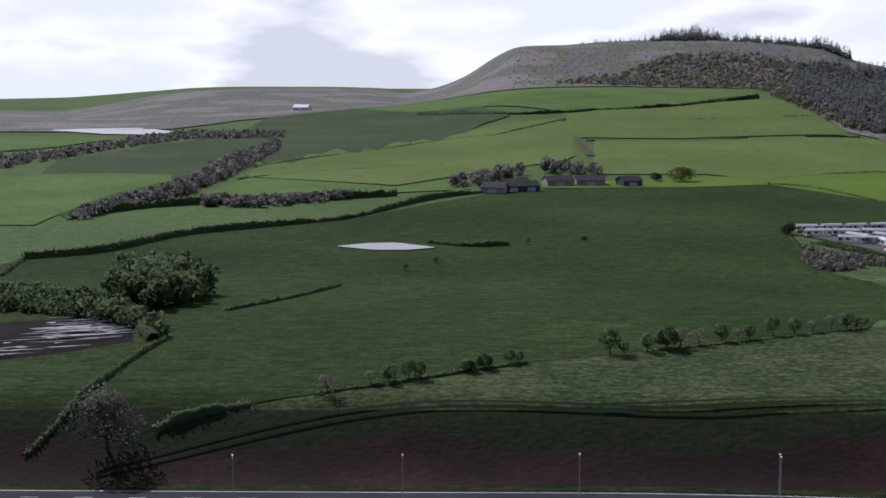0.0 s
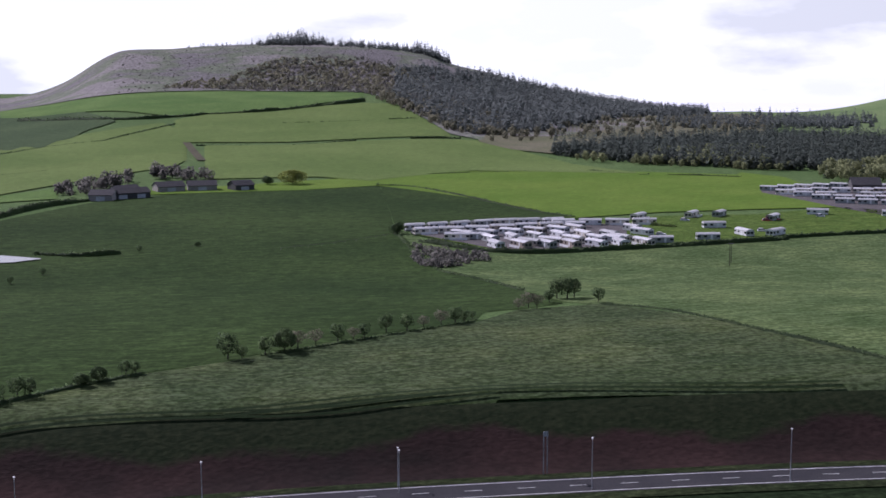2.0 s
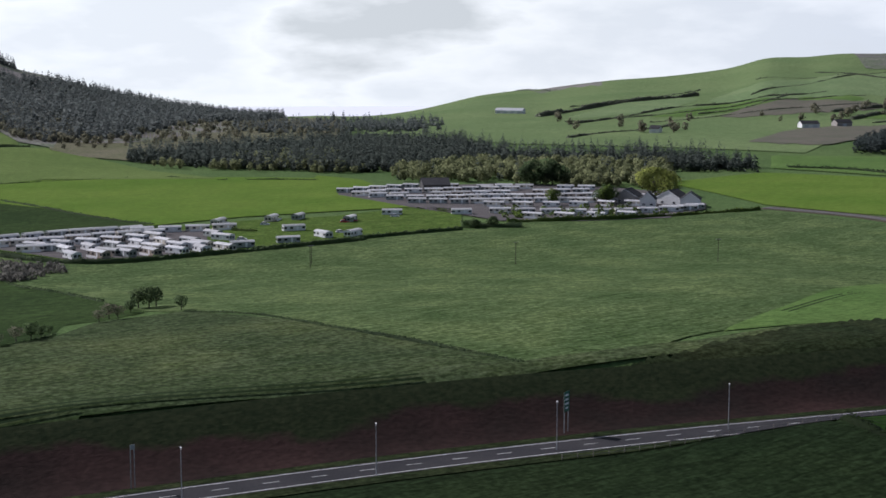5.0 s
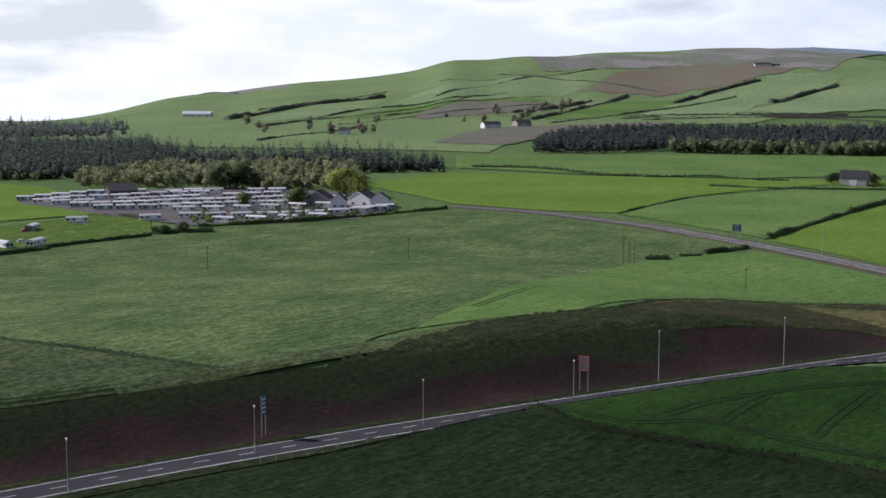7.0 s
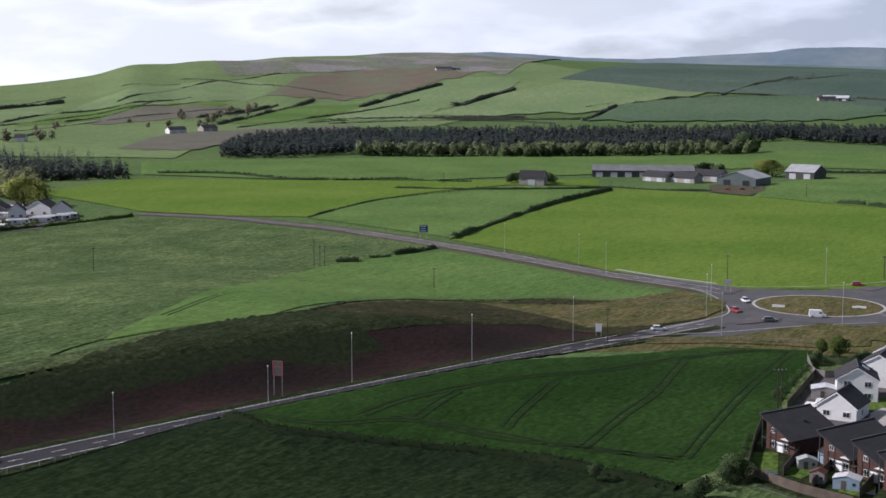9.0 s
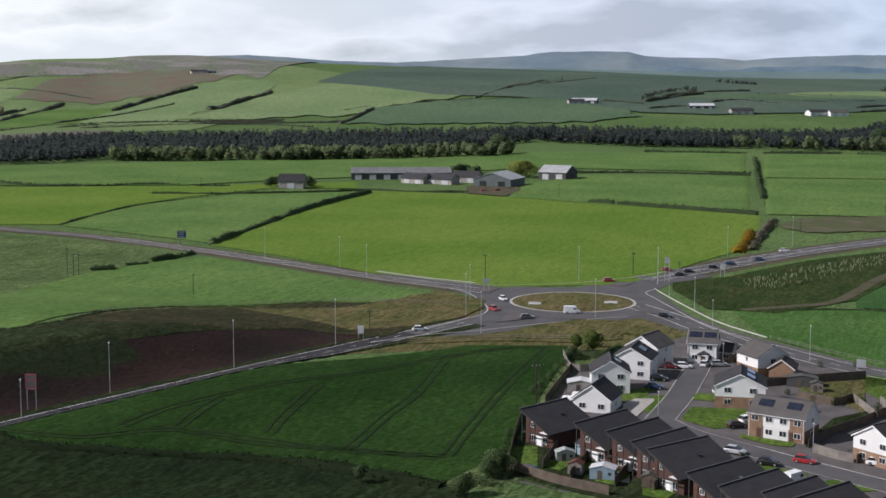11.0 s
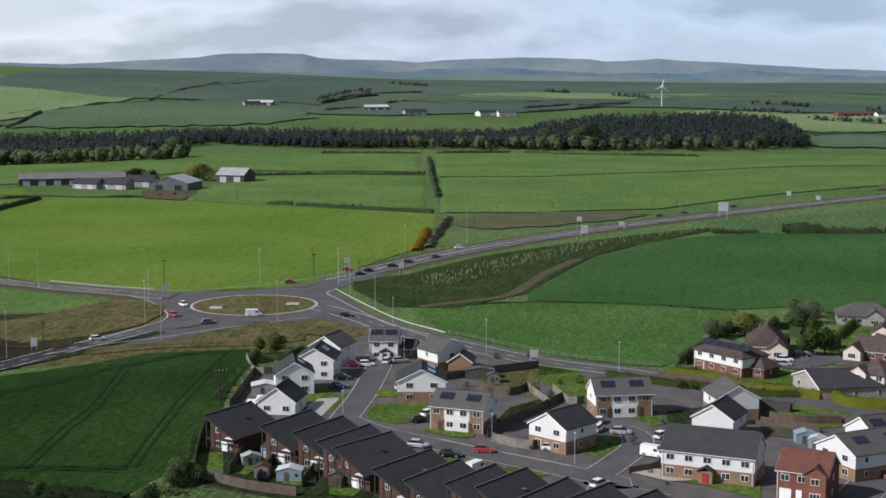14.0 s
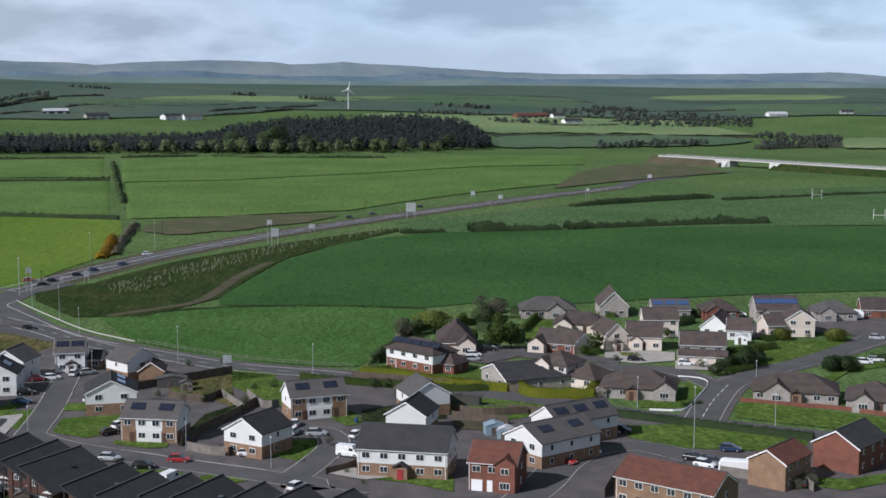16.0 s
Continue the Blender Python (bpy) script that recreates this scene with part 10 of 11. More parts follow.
PAINTS = {"white": car_paint("white_paint", (0.75, 0.75, 0.75), 0.3, 0.0), "silver": car_paint("silver_paint", (0.45, 0.46, 0.48)), "black": car_paint("black_paint", (0.015, 0.016, 0.018)), "red": car_paint("red_paint", (0.38, 0.03, 0.035)),
          "blue": car_paint("blue_paint", (0.035, 0.06, 0.13)), "maroon": car_paint("maroon_paint", (0.15, 0.025, 0.03)), "grey": car_paint("grey_paint", (0.12, 0.13, 0.14))}
M_HEADLIGHT = material("headlight_lens", (0.7, 0.7, 0.68), 0.15, spec=0.6)
M_TAIL = material("tail_lens", (0.4, 0.02, 0.02), 0.2, spec=0.6)
CARS = {}


def hull(bm, rings):
    """Joins rings of points (equal counts) into a closed skin."""
    vs = [[bm.verts.new(p) for p in r] for r in rings]
    n = len(rings[0])
    for a, b in zip(vs[:-1], vs[1:]):
        for k in range(n):
            bm.faces.new((a[k], a[(k + 1) % n], b[(k + 1) % n], b[k]))
    bm.faces.new(vs[0][::-1])
    bm.faces.new(vs[-1])


def car_model(colour, van=False):
    root = new("van" if van else "car")
    L2, W2 = (2.5, 0.98) if van else (2.12, 0.88)
    z1, z2 = (1.05, 2.2) if van else (0.88, 1.46)
    bm = bmesh.new()

    def ring(x, w, zb, zt):
        return [(x, -w, zb), (x, w, zb), (x, w, zt - 0.1), (x, w * 0.93, zt), (x, -w * 0.93, zt), (x, -w, zt - 0.1)]
    hull(bm, [ring(-L2, W2 * 0.86, 0.35, z1 * 0.82), ring(-L2 + 0.15, W2 * 0.97, 0.25, z1 * 0.98), ring(-0.9, W2, 0.22, z1 + 0.03), ring(0.9, W2, 0.22, z1 + 0.02), ring(L2 - 0.35, W2 * 0.96, 0.25, z1 * 0.86), ring(L2, W2 * 0.82, 0.35, z1 * 0.68)])
    part("body", bm, PAINTS[colour], root)
    bm = bmesh.new()
    if van:
        xs = ((-L2 + 0.05, 0.97, z1), (-L2 + 0.12, 0.93, z2), (1.0, 0.93, z2), (1.75, 0.95, z1))
    else:
        xs = ((-L2 + 0.12, 0.95, z1), (-1.45, 0.78, z2 - 0.04), (0.25, 0.80, z2), (1.15, 0.93, z1))

    def cab(x, w, z):
        return [(x, -W2 * w, z1 - 0.06), (x, W2 * w, z1 - 0.06), (x, W2 * (w - 0.06), z), (x, -W2 * (w - 0.06), z)]
    hull(bm, [cab(x, w, max(z, z1 + 0.01)) for x, w, z in xs])
    part("cabin" if van else "glasshouse", bm, PAINTS[colour] if van else M_GLASS, root, "" if van else "dark tinted window glass")
    if van:
        box("windscreen", (0.06, 1.5, 0.6), (1.42, 0, z1 + 0.45), M_GLASS, root)
        for s in (-1, 1):
            box("side_window", (0.8, 0.04, 0.5), (0.75, s * W2 * 0.94, z1 + 0.4), M_GLASS, root)
    else:
        box("roof_panel", (1.7, W2 * 1.46, 0.06), (-0.62, 0, z2 + 0.0), PAINTS[colour], root, bevel=0.02)
    for sx in (-1, 1):
        for sy in (-1, 1):
            bm = bmesh.new()
            bmesh.ops.create_cone(bm, cap_ends=True, segments=14, radius1=0.33, radius2=0.33, depth=0.22)
            wheel = part("wheel", bm, M_RUBBER, root)
            wheel.matrix_basis = pose(sx * L2 * 0.62, sy * (W2 - 0.08), 0.33, 90, 0, 0)
            bm = bmesh.new()
            bmesh.ops.create_cone(bm, cap_ends=True, segments=10, radius1=0.2, radius2=0.2, depth=0.24)
            part("rim", bm, M_STEEL, wheel)
    for sy in (-1, 1):
        box("headlight", (0.1, 0.3, 0.15), (L2 - 0.06, sy * W2 * 0.62, z1 * 0.66), M_HEADLIGHT, root)
        box("tail_light", (0.08, 0.22, 0.2), (-L2 + 0.02, sy * W2 * 0.7, z1 * 0.76), M_TAIL, root)
    box("number_plate", (0.03, 0.5, 0.11), (L2 + 0.005, 0, z1 * 0.45), M_WHITE, root)
    return tagged(root, f"{colour} {'panel van' if van else 'hatchback car'} parked or driving on asphalt", "van" if van else "car", "vans" if van else "cars")


def put_car(colour, b, d, turn, van=False):
    key = (colour, van)
    m = Matrix.Translation(at(b, d, 0.2)) @ pose(0, 0, 0, 0, 0, turn - b)
    if key in CARS:
        return copy_thing(CARS[key], m)
    CARS[key] = car_model(colour, van)
    CARS[key].matrix_basis = m
    return CARS[key]


for c_, p_, a_ in (("silver", (80.34, 265.8), -20), ("black", (81.69, 259.1), -15), ("red", (83.11, 262.1), -14), ("white", (85.96, 264.3), -8), ("silver", (88.79, 278.2), -5), ("white", (87.91, 286.7), 80), ("white", (87.84, 280.1), 70), ("white", (90.46, 276.3), 60),
                   ("white", (79.74, 316.3), 10), ("maroon", (79.98, 306.0), 0), ("red", (79.93, 320.9), 5), ("black", (80.39, 285.9), 25), ("white", (80.77, 291.2), 50), ("blue", (77.01, 318.9), -8), ("black", (77.17, 327.8), -5), ("white", (78.18, 342.8), 0), ("maroon", (77.65, 342.5), -5),
                   ("white", (79.03, 346.5), 75), ("silver", (79.59, 347.0), 15), ("white", (87.94, 241.1), 55), ("white", (79.09, 270.1), 60), ("black", (90.46, 267.7), 60), ("grey", (93.49, 367.5), 0), ("red", (99.26, 257.4), -40), ("white", (100.24, 264.6), 5), ("maroon", (100.12, 272.2), -20), ("black", (101.05, 280.3), -20), ("black", (101.51, 282.4), -20),) + (
                   ("blue", (105.97, 271.1), 0), ("black", (104.50, 263.1), -20), ("white", (104.96, 258.8), -25), ("black", (105.28, 260.6), -25), ("white", (104.11, 352.6), 5), ("silver", (95.27, 352.7), 5), ("white", (95.34, 358.6), 5), ("black", (95.97, 366.3), 0), ("silver", (96.21, 369.5), 0), ("white", (111.11, 365.5), 5), ("white", (111.54, 369.4), 10), ("silver", (111.55, 401.4), 0), ("black", (109.09, 250.3), 60), ("white", (106.19, 431.4), 0), ("red", (96.14, 242.7), 60), ("black", (102.04, 356.3), 0), ("maroon", (97.96, 368.6), 0), ("white", (98.42, 420.7), 0),
                   ("white", (67.28, 387.8), 12), ("red", (70.34, 422.5), -60), ("white", (70.72, 441.6), -70), ("black", (77.39, 415.1), -10), ("grey", (71.72, 408.0), 10), ("red", (75.07, 485.0), 10), ("white", (82.05, 581.1), 12), ("black", (79.27, 525.1), 12), ("black", (78.30, 512.1), 12), ("red", (77.42, 514.4), 12),) + (("black", (90.23, 723.3), 10), ("black", (91.19, 740.0), 10), ("black", (93.14, 783.1), 10), ("black", (77.96, 502.7), 12), ("blue", (81.08, 551.1), 12), ("blue", (79.93, 536.4), 12),
                   ("red", (70.47, 861.9), 30), ("grey", (70.94, 874.1), 80), ("red", (69.92, 858.3), 5), ("white", (22.78, 562.6), 0), ("white", (24.76, 573.3), 0), ("white", (28.79, 594.1), 10), ("red", (28.95, 632.6), 5), ("red", (29.29, 637.4), 5), ("white", (25.70, 626.5), 0), ("white", (31.02, 655.8), 0), ("white", (37.12, 726.4), 0), ("silver", (20.81, 596.0), 0),):
    put_car(c_, *p_, a_)
for c_, p_, a_ in (("white", (90.14, 262.1), -25), ("white", (82.75, 248.3), 55), ("white", (73.57, 418.8), 5)):
    put_car(c_, *p_, a_, True)


def touring_caravan(b, d, turn):
    """A small towed caravan with a rounded nose."""
    root = new("touring_caravan")
    bm = bmesh.new()
    rings = []
    for x, zb, zt in ((-2.9, 0.7, 2.1), (-2.75, 0.5, 2.45), (2.0, 0.5, 2.5), (2.6, 0.55, 2.2), (2.9, 0.7, 1.5)):
        rings.append([(x, -1.1, zb), (x, 1.1, zb), (x, 1.1, zt - 0.12), (x, 0.95, zt), (x, -0.95, zt), (x, -1.1, zt - 0.12)])
    hull(bm, rings)
    part("body", bm, M_WHITE, root)
    for x in (-1.8, -0.2, 1.4):
        box("window", (0.95, 0.05, 0.6), (x, -1.11, 1.7), M_GLASS, root, bevel=0.02)
    for sy in (-1, 1):
        bm = bmesh.new()
        bmesh.ops.create_cone(bm, cap_ends=True, segments=14, radius1=0.32, radius2=0.32, depth=0.2)
        part("wheel", bm, M_RUBBER, root).matrix_basis = pose(-0.3, sy * 1.02, 0.32, 90, 0, 0)
    box("tow_bar", (1.2, 0.1, 0.1), (3.3, 0, 0.5), M_STEEL, root)
    root.matrix_basis = Matrix.Translation(at(b, d, 0.15)) @ pose(0, 0, 0, 0, 0, turn - b)
    return tagged(root, "white touring caravan parked on a driveway", "caravan", "touring caravans")


touring_caravan(*(73.75, 297.8), -10)
touring_caravan(*(106.16, 256.0), 178)
touring_caravan(*(110.81, 435.4), 100)


# ---- garden sheds ----
def garden_shed(b, d, turn, w, dp, h, wall, roof, label):
    root = new("garden_shed")
    x, y = plan(b, d)
    root.matrix_basis = Matrix.Translation(at(b, d)) @ pose(0, 0, 0, 0, 0, turn - b)
    walls("wall", w, dp, 0, h, 0.6, False, wall, root)
    gable_roof("roof", w, dp, h, 0.6, False, roof, root, 0.15, 0.06, 0.12)
    box("door", (0.8, 0.06, h * 0.85), (w * 0.4, -0.03, h * 0.44), M_FENCE, root)
    box("window", (0.5, 0.06, 0.5), (w * 0.8, -0.03, h * 0.62), M_GLASS, root)
    return tagged(root, label, "shed", "garden sheds")


M_BLUEGREY = material("blue_grey_boards", (0.22, 0.29, 0.34), 0.8, (0.18, 0.25, 0.3), scale=1, fine=14)
for p_, a_, w_, dp_, h_, wl_, rf_, lb_ in (((73.46, 247.2), -15, 2.6, 2.4, 2.0, M_FENCEGREY, M_REDTILE, "small timber shed with reddish roof"), ((74.38, 244.4), -10, 4.5, 3.0, 2.1, M_BLUEGREY, M_PALE_SHEET, "blue-grey summerhouse with glazed doors"),
                                          ((74.01, 259.5), 30, 2.4, 2.2, 2.2, M_BLUEGREY, M_SLATE, "grey playhouse in a back garden"), ((76.55, 240.6), -10, 2.8, 2.4, 2.1, M_FENCE, M_GREYTILE, "brown timber shed with felt roof"), ((75.91, 256.6), 0, 3.6, 3.0, 2.3, M_DARKCLAD, M_PALE_SHEET, "dark garden room with flat grey roof"),
                                          ((76.49, 254.0), 0, 3.4, 2.6, 2.3, M_FENCE, M_METAL_SHEET, "timber garden bar with sheet roof"), ((73.01, 254.9), 10, 3.4, 2.0, 1.9, M_VAN_GREY, M_VAN_GREY, "pale green polythene greenhouse"), ((83.23, 322.7), 0, 2.8, 2.4, 2.1, M_FENCEGREY, M_GREYTILE, "small grey shed on rough grass"),
                                          ((82.29, 327.7), 0, 7.0, 3.0, 2.2, M_DARKCLAD, M_DARKCLAD, "long dark flat-roofed outbuilding"), ((73.42, 313.2), 0, 6.0, 4.5, 2.2, M_PAVE, M_PALE_SHEET, "pale block garage with flat roof"), ((95.87, 277.4), 10, 4.0, 3.0, 2.0, M_BLUEGREY, M_BLUEGREY, "blue tarpaulin-covered store beside the terrace"),
                                          ((96.34, 274.8), -10, 3.0, 3.0, 1.9, M_BLUEGREY, M_PALE_SHEET, "blue-grey shed beside the terrace"), ((100.44, 313.1), 0, 2.4, 2.2, 2.0, M_FENCEGREY, M_FENCEGREY, "small grey garden shed beside a hedge"), ((92.09, 344.3), 0, 3.6, 3.0, 2.4, M_WHITE, M_GLASS, "glazed conservatory with white frame"), ((92.91, 347.0), 5, 3.6, 3.0, 2.6, M_WHITE, M_GLASS, "octagonal-looking conservatory beside the villa"), ((106.02, 384.3), 0, 3.4, 3.0, 2.2, M_WHITE, M_PALE_SHEET, "small white conservatory behind the bungalow")):
    garden_shed(*p_, a_, w_, dp_, h_, wl_, rf_, lb_)
def touring_caravan(b, d, turn):
    """A small white caravan on one axle, with a dark window band and a drawbar."""
    root = new("touring_caravan")
    root.matrix_basis = Matrix.Translation(at(b, d, 0.1)) @ pose(0, 0, 0, 0, 0, turn)
    box("body", (5.6, 2.2, 1.9), (0, 0, 1.45), M_VAN_WHITE, root, bevel=0.28)
    box("roof_pod", (1.2, 1.0, 0.18), (0.3, 0, 2.45), M_WHITE, root, bevel=0.05)
    for y_ in (-1.105, 1.105):
        for x_ in (-1.6, 0.2, 1.7):
            box("window", (1.0, 0.03, 0.55), (x_, y_, 1.75), M_GLASS, root)
        bm = bmesh.new()
        tube(bm, [(0.2, y_ * 0.9 - 0.1, 0.32), (0.2, y_ * 0.9 + 0.1, 0.32)], 0.32, 0.32, 14)
        part("wheel", bm, M_RUBBER, root)
    for x_ in (-2.805, 2.805):
        box("window", (0.03, 1.5, 0.55), (x_, 0, 1.75), M_GLASS, root)
    box("drawbar", (1.3, 0.12, 0.12), (3.3, 0, 0.5), M_STEEL, root)
    return tagged(root, "white touring caravan parked beside a house", "caravan")


touring_caravan(73.80, 301.0, 12.0)
patch("patio", [(75.25, 243.5), (76.05, 242.5)], [(75.25, 249.0), (76.05, 248.0)], M_PAVE, "pale paved patio in a back garden", 0.2)
patch("decking", [(76.10, 249.2), (77.15, 248.8)], [(76.10, 258.5), (77.05, 256.0)], M_DECK, "timber decking behind a terraced house", 0.22)


def pergola(b, d, turn, w, dp, h):
    """Four posts carrying two beams and a row of rafters."""
    root = new("pergola")
    root.matrix_basis = Matrix.Translation(at(b, d, 0.2)) @ pose(0, 0, 0, 0, 0, turn - b)
    for x_ in (0, w):
        for y_ in (0, dp):
            box("post", (0.14, 0.14, h), (x_, y_, h / 2), M_SOFFIT, root)
    for y_ in (0, dp):
        box("beam", (w + 0.5, 0.1, 0.2), (w / 2, y_, h + 0.1), M_SOFFIT, root)
    for k in range(7):
        box("rafter", (0.08, dp + 0.5, 0.14), (w * k / 6, dp / 2, h + 0.25), M_SOFFIT, root)
    return tagged(root, "dark timber pergola over garden decking", "pergola")


pergola(76.30, 249.6, 0, 3.4, 2.8, 2.3)
for k_, p_ in enumerate(((71.75, 249.3), (71.88, 248.9), (72.02, 248.0), (72.15, 247.9), (83.47, 276.6), (90.45, 288.4))):
    root_ = new("wheelie_bin")
    box("bin_body", (0.55, 0.6, 0.95), (0, 0, 0.5), M_SIGNBLUE, root_, bevel=0.04)
    box("bin_lid", (0.6, 0.68, 0.08), (0, 0, 1.02), M_SIGNBLUE, root_, bevel=0.02)
    root_.matrix_basis = Matrix.Translation(at(*p_, 0.1)) @ pose(0, 0, 0, 0, 0, k_ * 13)
    tagged(root_, "blue plastic wheelie bin in a yard", "bin", "wheelie bins")


# ---- wind turbine, bridge ----
def wind_turbine(b, d, hub):
    root = new("wind_turbine")
    bm = bmesh.new()
    tube(bm, [(0, 0, -1), (0, 0, hub)], hub * 0.026, hub * 0.014, 12)
    part("tower", bm, M_WHITE, root)
    box("nacelle", (2.2, 4.0, 2.2), (0, 0.8, hub + 0.6), M_WHITE, root, bevel=0.3)
    for k in range(3):
        a = radians(80 + 120 * k)
        bm = bmesh.new()
        tip = (hub * 0.42 * math.cos(a), -1.6, hub + 0.6 + hub * 0.42 * math.sin(a))
        mid = (hub * 0.12 * math.cos(a), -1.6, hub + 0.6 + hub * 0.12 * math.sin(a))
        tube(bm, [(0, -1.6, hub + 0.6), mid, tip], 0.9, 0.15, 5)
        part("blade", bm, M_WHITE, root)
    root.matrix_basis = Matrix.Translation(at(b, d)) @ pose(0, 0, 0, 0, 0, -b + 15)
    return tagged(root, "white three-bladed wind turbine on a low ridge", "wind turbine")


wind_turbine(90.21, 2071.9, 29.6)
M_CONCRETE = material("bridge_concrete", (0.48, 0.47, 0.45), 0.85, (0.40, 0.39, 0.37), scale=6, fine=30, bump=0.2)
bl_, br_ = at(*(102.81, 1211.2)), at(*(113.16, 1053.3))
bridge = new("road_bridge")
span = br_ - bl_
ba_ = math.degrees(math.atan2(span.y, span.x))
ln_ = span.xy.length
bridge.matrix_basis = Matrix.Translation((bl_.x, bl_.y, 0)) @ pose(0, 0, 0, 0, 0, ba_)
box("deck", (ln_, 10.6, 0.5), (ln_ / 2, 5.5, 6.6), M_ROAD, bridge, "asphalt bridge deck")
for s_ in (0.1, 10.9):
    box("edge_beam", (ln_, 0.4, 0.95), (ln_ / 2, s_, 6.5), M_CONCRETE, bridge, "pale concrete edge beam")
    for h_ in (7.35, 7.85):
        box("rail", (ln_, 0.12, 0.14), (ln_ / 2, s_, h_), M_COLUMN, bridge)
    for k in range(int(ln_ / 4)):
        box("rail_post", (0.12, 0.12, 1.1), (2 + 4 * k, s_, 7.4), M_COLUMN, bridge)
OPEN_A, OPEN_B = ln_ * 0.30, ln_ * 0.46


def embankment(x0, x1, taper0, taper1, mat, label):
    """A bank with sloping sides that carries the road; its ends slope by the tapers."""
    v = [(x0, -10, -0.4), (x0 + taper0, 0.2, 6.1), (x0 + taper0, 10.8, 6.1), (x0, 21, -0.4), (x1, -10, -0.4), (x1 - taper1, 0.2, 6.1), (x1 - taper1, 10.8, 6.1), (x1, 21, -0.4)]
    return solid("embankment", v, [(0, 4, 5, 1), (1, 5, 6, 2), (2, 6, 7, 3), (0, 1, 2, 3), (4, 7, 6, 5)], mat, bridge, label)


embankment(-8, OPEN_A - 4.0, 0, 3.0, M_EARTH, "brown earth approach bank")
embankment(OPEN_B + 4.0, ln_ + 4, 3.0, 0, M_BANK, "grassed approach bank")
for x_, s_ in ((OPEN_A, -1), (OPEN_B, 1)):
    box("abutment", (1.2, 10.6, 6.4), (x_, 5.5, 3.0), M_CONCRETE, bridge)
    v_ = [(x_ + s_ * 0.6, -0.2, -0.3), (x_ + s_ * 0.6, -0.2, 6.4), (x_ + s_ * 13, -3.4, 6.2), (x_ + s_ * 2.5, -4.6, -0.3)]
    v_ += [(a_, b_ + 0.5, c_) for a_, b_, c_ in v_]
    solid("wing_wall", v_, [(0, 1, 2, 3), (7, 6, 5, 4), (0, 4, 5, 1), (1, 5, 6, 2), (2, 6, 7, 3), (3, 7, 4, 0)], M_CONCRETE, bridge, "splayed pale concrete wing wall")
tagged(bridge, "pale concrete road bridge over the bypass cutting", "bridge")

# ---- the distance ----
# Haze is painted here: blue-grey and pale colours that also glow.
M_FAR = material("glowing_haze_moor", (0.070, 0.094, 0.110), 0.95, (0.104, 0.124, 0.128), scale=260, fine=6, spec=0.0, glow=1.0, grain=0.12)
M_FAR2 = material("glowing_haze_lowland", (0.060, 0.088, 0.085), 0.95, (0.085, 0.112, 0.105), scale=240, fine=5, spec=0.0, glow=0.9, grain=0.12)
M_FAR_WOOD = material("glowing_haze_forest", (0.052, 0.078, 0.098), 0.95, (0.068, 0.094, 0.112), scale=160, fine=6, spec=0.0, glow=1.0, grain=0.2)
M_SEA = material("glowing_haze_sea", (0.43, 0.44, 0.445), 0.9, (0.44, 0.45, 0.455), scale=900, fine=4, spec=0.0, glow=1.0, grain=0.0)


def ridge(name, line, dist, foot, mat, label, step=0.12, rough=0.0):
    """A far range: only its sloping front face, with the skyline fitted to the camera's view."""
    b0, b1 = line[0][0], line[-1][0]
    bs = np.linspace(b0, b1, int((b1 - b0) / step))
    z = np.interp(bs, [p[0] for p in line], [p[1] for p in line])
    rng = np.random.default_rng(9)
    z = z + np.convolve(rng.normal(0, 1, len(bs)), np.ones(5) / 5, "same") * rough
    verts, faces = [], []
    rows_ = 8
    for b, h in zip(np.radians(bs), z):
        for k in range(rows_):
            u = k / (rows_ - 1)
            r = dist - 500 * (1 - u)
            verts.append((r * math.sin(b), r * math.cos(b), foot + (h - foot) * (u ** 0.9)))
    n = len(bs)
    for i in range(n - 1):
        for k in range(rows_ - 1):
            a = i * rows_ + k
            faces.append((a, a + rows_, a + rows_ + 1, a + 1))
    return tagged(mesh_object(name, verts, faces, mat), label, "backdrop", kind="structure")


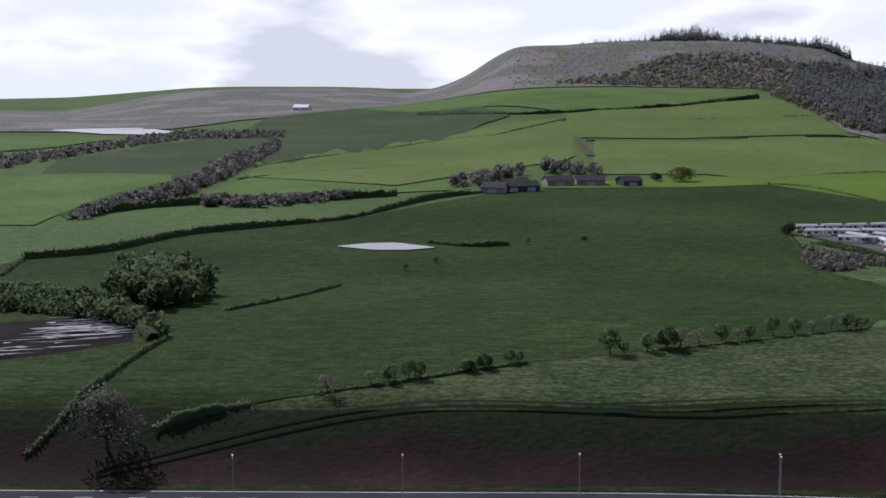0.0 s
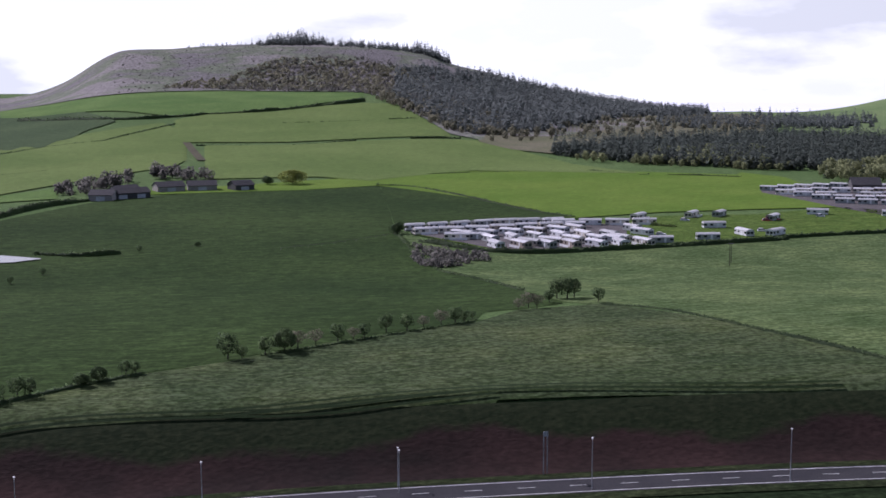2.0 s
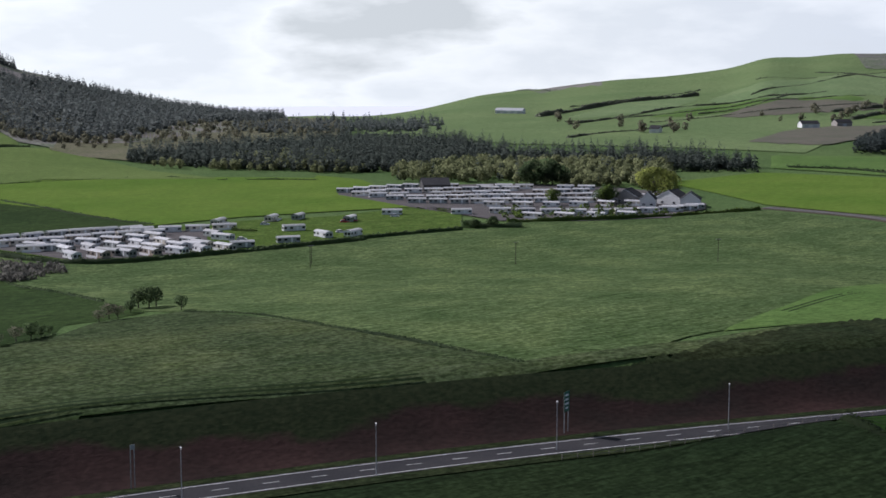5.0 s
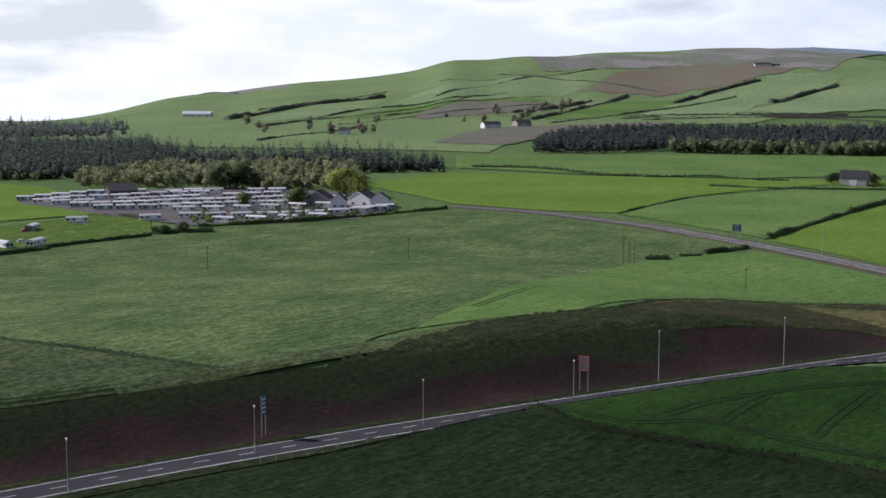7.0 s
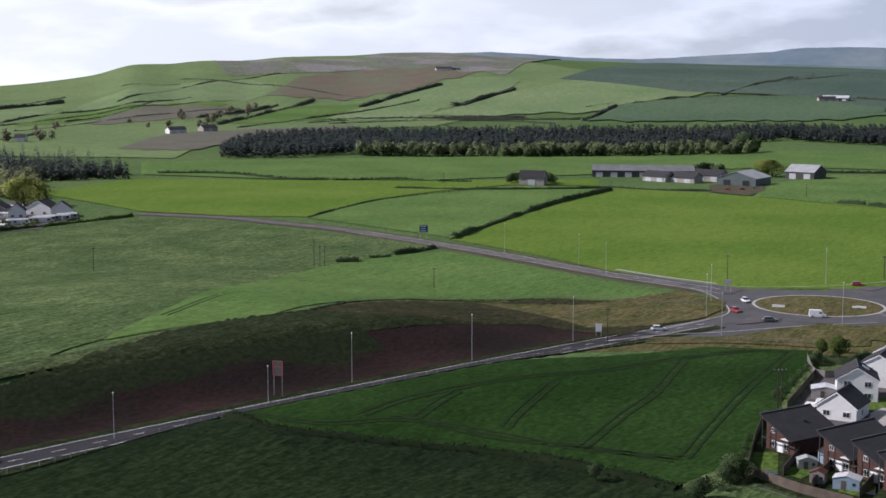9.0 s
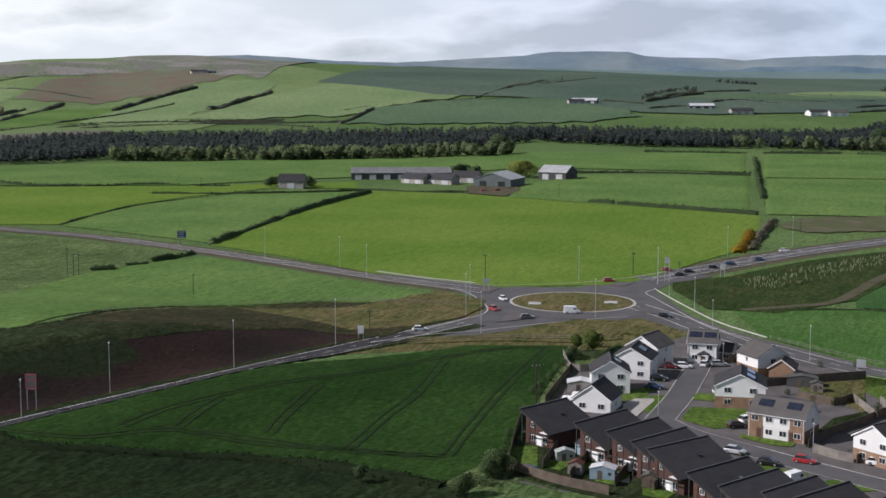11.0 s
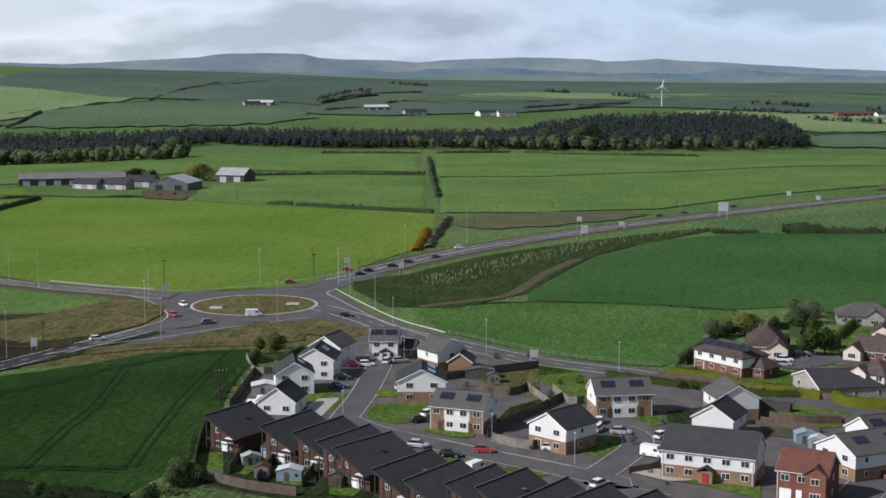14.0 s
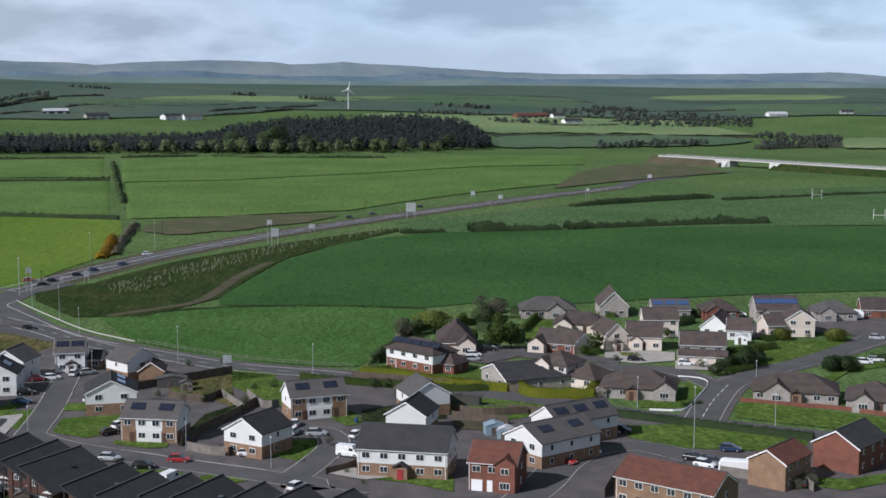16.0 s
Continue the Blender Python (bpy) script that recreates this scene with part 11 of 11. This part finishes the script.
FOREST_LINE = [(76.2, 60), (77.2, 94), (79.4, 82), (80.8, 92), (84.0, 96), (86.3, 84), (87.7, 77), (89.5, 80), (91.3, 77), (93.1, 90), (95.3, 78), (97.1, 74), (99.2, 70), (103.0, 72), (107.0, 68), (112.0, 60)]
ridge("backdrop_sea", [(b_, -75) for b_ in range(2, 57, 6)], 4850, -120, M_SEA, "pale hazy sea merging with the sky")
ridge("backdrop_moor", [(45.87, 77), (48.52, 96), (51.44, 109), (55.08, 120), (57.83, 126), (60.35, 133), (62.41, 122), (63.94, 113), (66.26, 108), (68.86, 119), (71.51, 131), (72.07, 139), (72.86, 144), (74.43, 146), (75.70, 143), (76.40, 131), (77.30, 124), (79.21, 123), (80.24, 115), (81.28, 122), (83.11, 129), (85.40, 131), (87.22, 126), (87.90, 118), (89.25, 122), (90.04, 127), (91.04, 120), (93.04, 112), (96.30, 95), (98.80, 88), (101.95, 86), (105.96, 88), (109.64, 93), (111.50, 81), (115.43, 72)], 4700, -40, M_FAR, "long moorland range on the horizon in painted blue-grey haze", rough=1.0)
ridge("backdrop_forest", FOREST_LINE, 4400, -40, M_FAR_WOOD, "forest on the flank of the range in painted blue-grey haze", rough=2.5)
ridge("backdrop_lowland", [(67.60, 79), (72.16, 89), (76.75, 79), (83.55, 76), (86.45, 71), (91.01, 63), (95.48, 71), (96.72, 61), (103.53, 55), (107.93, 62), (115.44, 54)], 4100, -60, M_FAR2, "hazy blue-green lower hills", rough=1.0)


# ---- playing field ----
for b_, d_, h_ in ((109.07, 869.0, 6.5), (111.46, 752.2, 5.6)):
    posts = new("rugby_posts")
    for x_ in (-2.8, 2.8):
        bm = bmesh.new()
        tube(bm, [(x_, 0, -0.2), (x_, 0, h_)], 0.12, 0.09, 8)
        part("post", bm, M_WHITE, posts)
    box("crossbar", (5.6, 0.16, 0.16), (0, 0, h_ * 0.42), M_WHITE, posts)
    posts.matrix_basis = Matrix.Translation(at(b_, d_)) @ pose(0, 0, 0, 0, 0, -b_)
    tagged(posts, "white painted rugby goal posts on grass", "goal posts", "rugby posts")
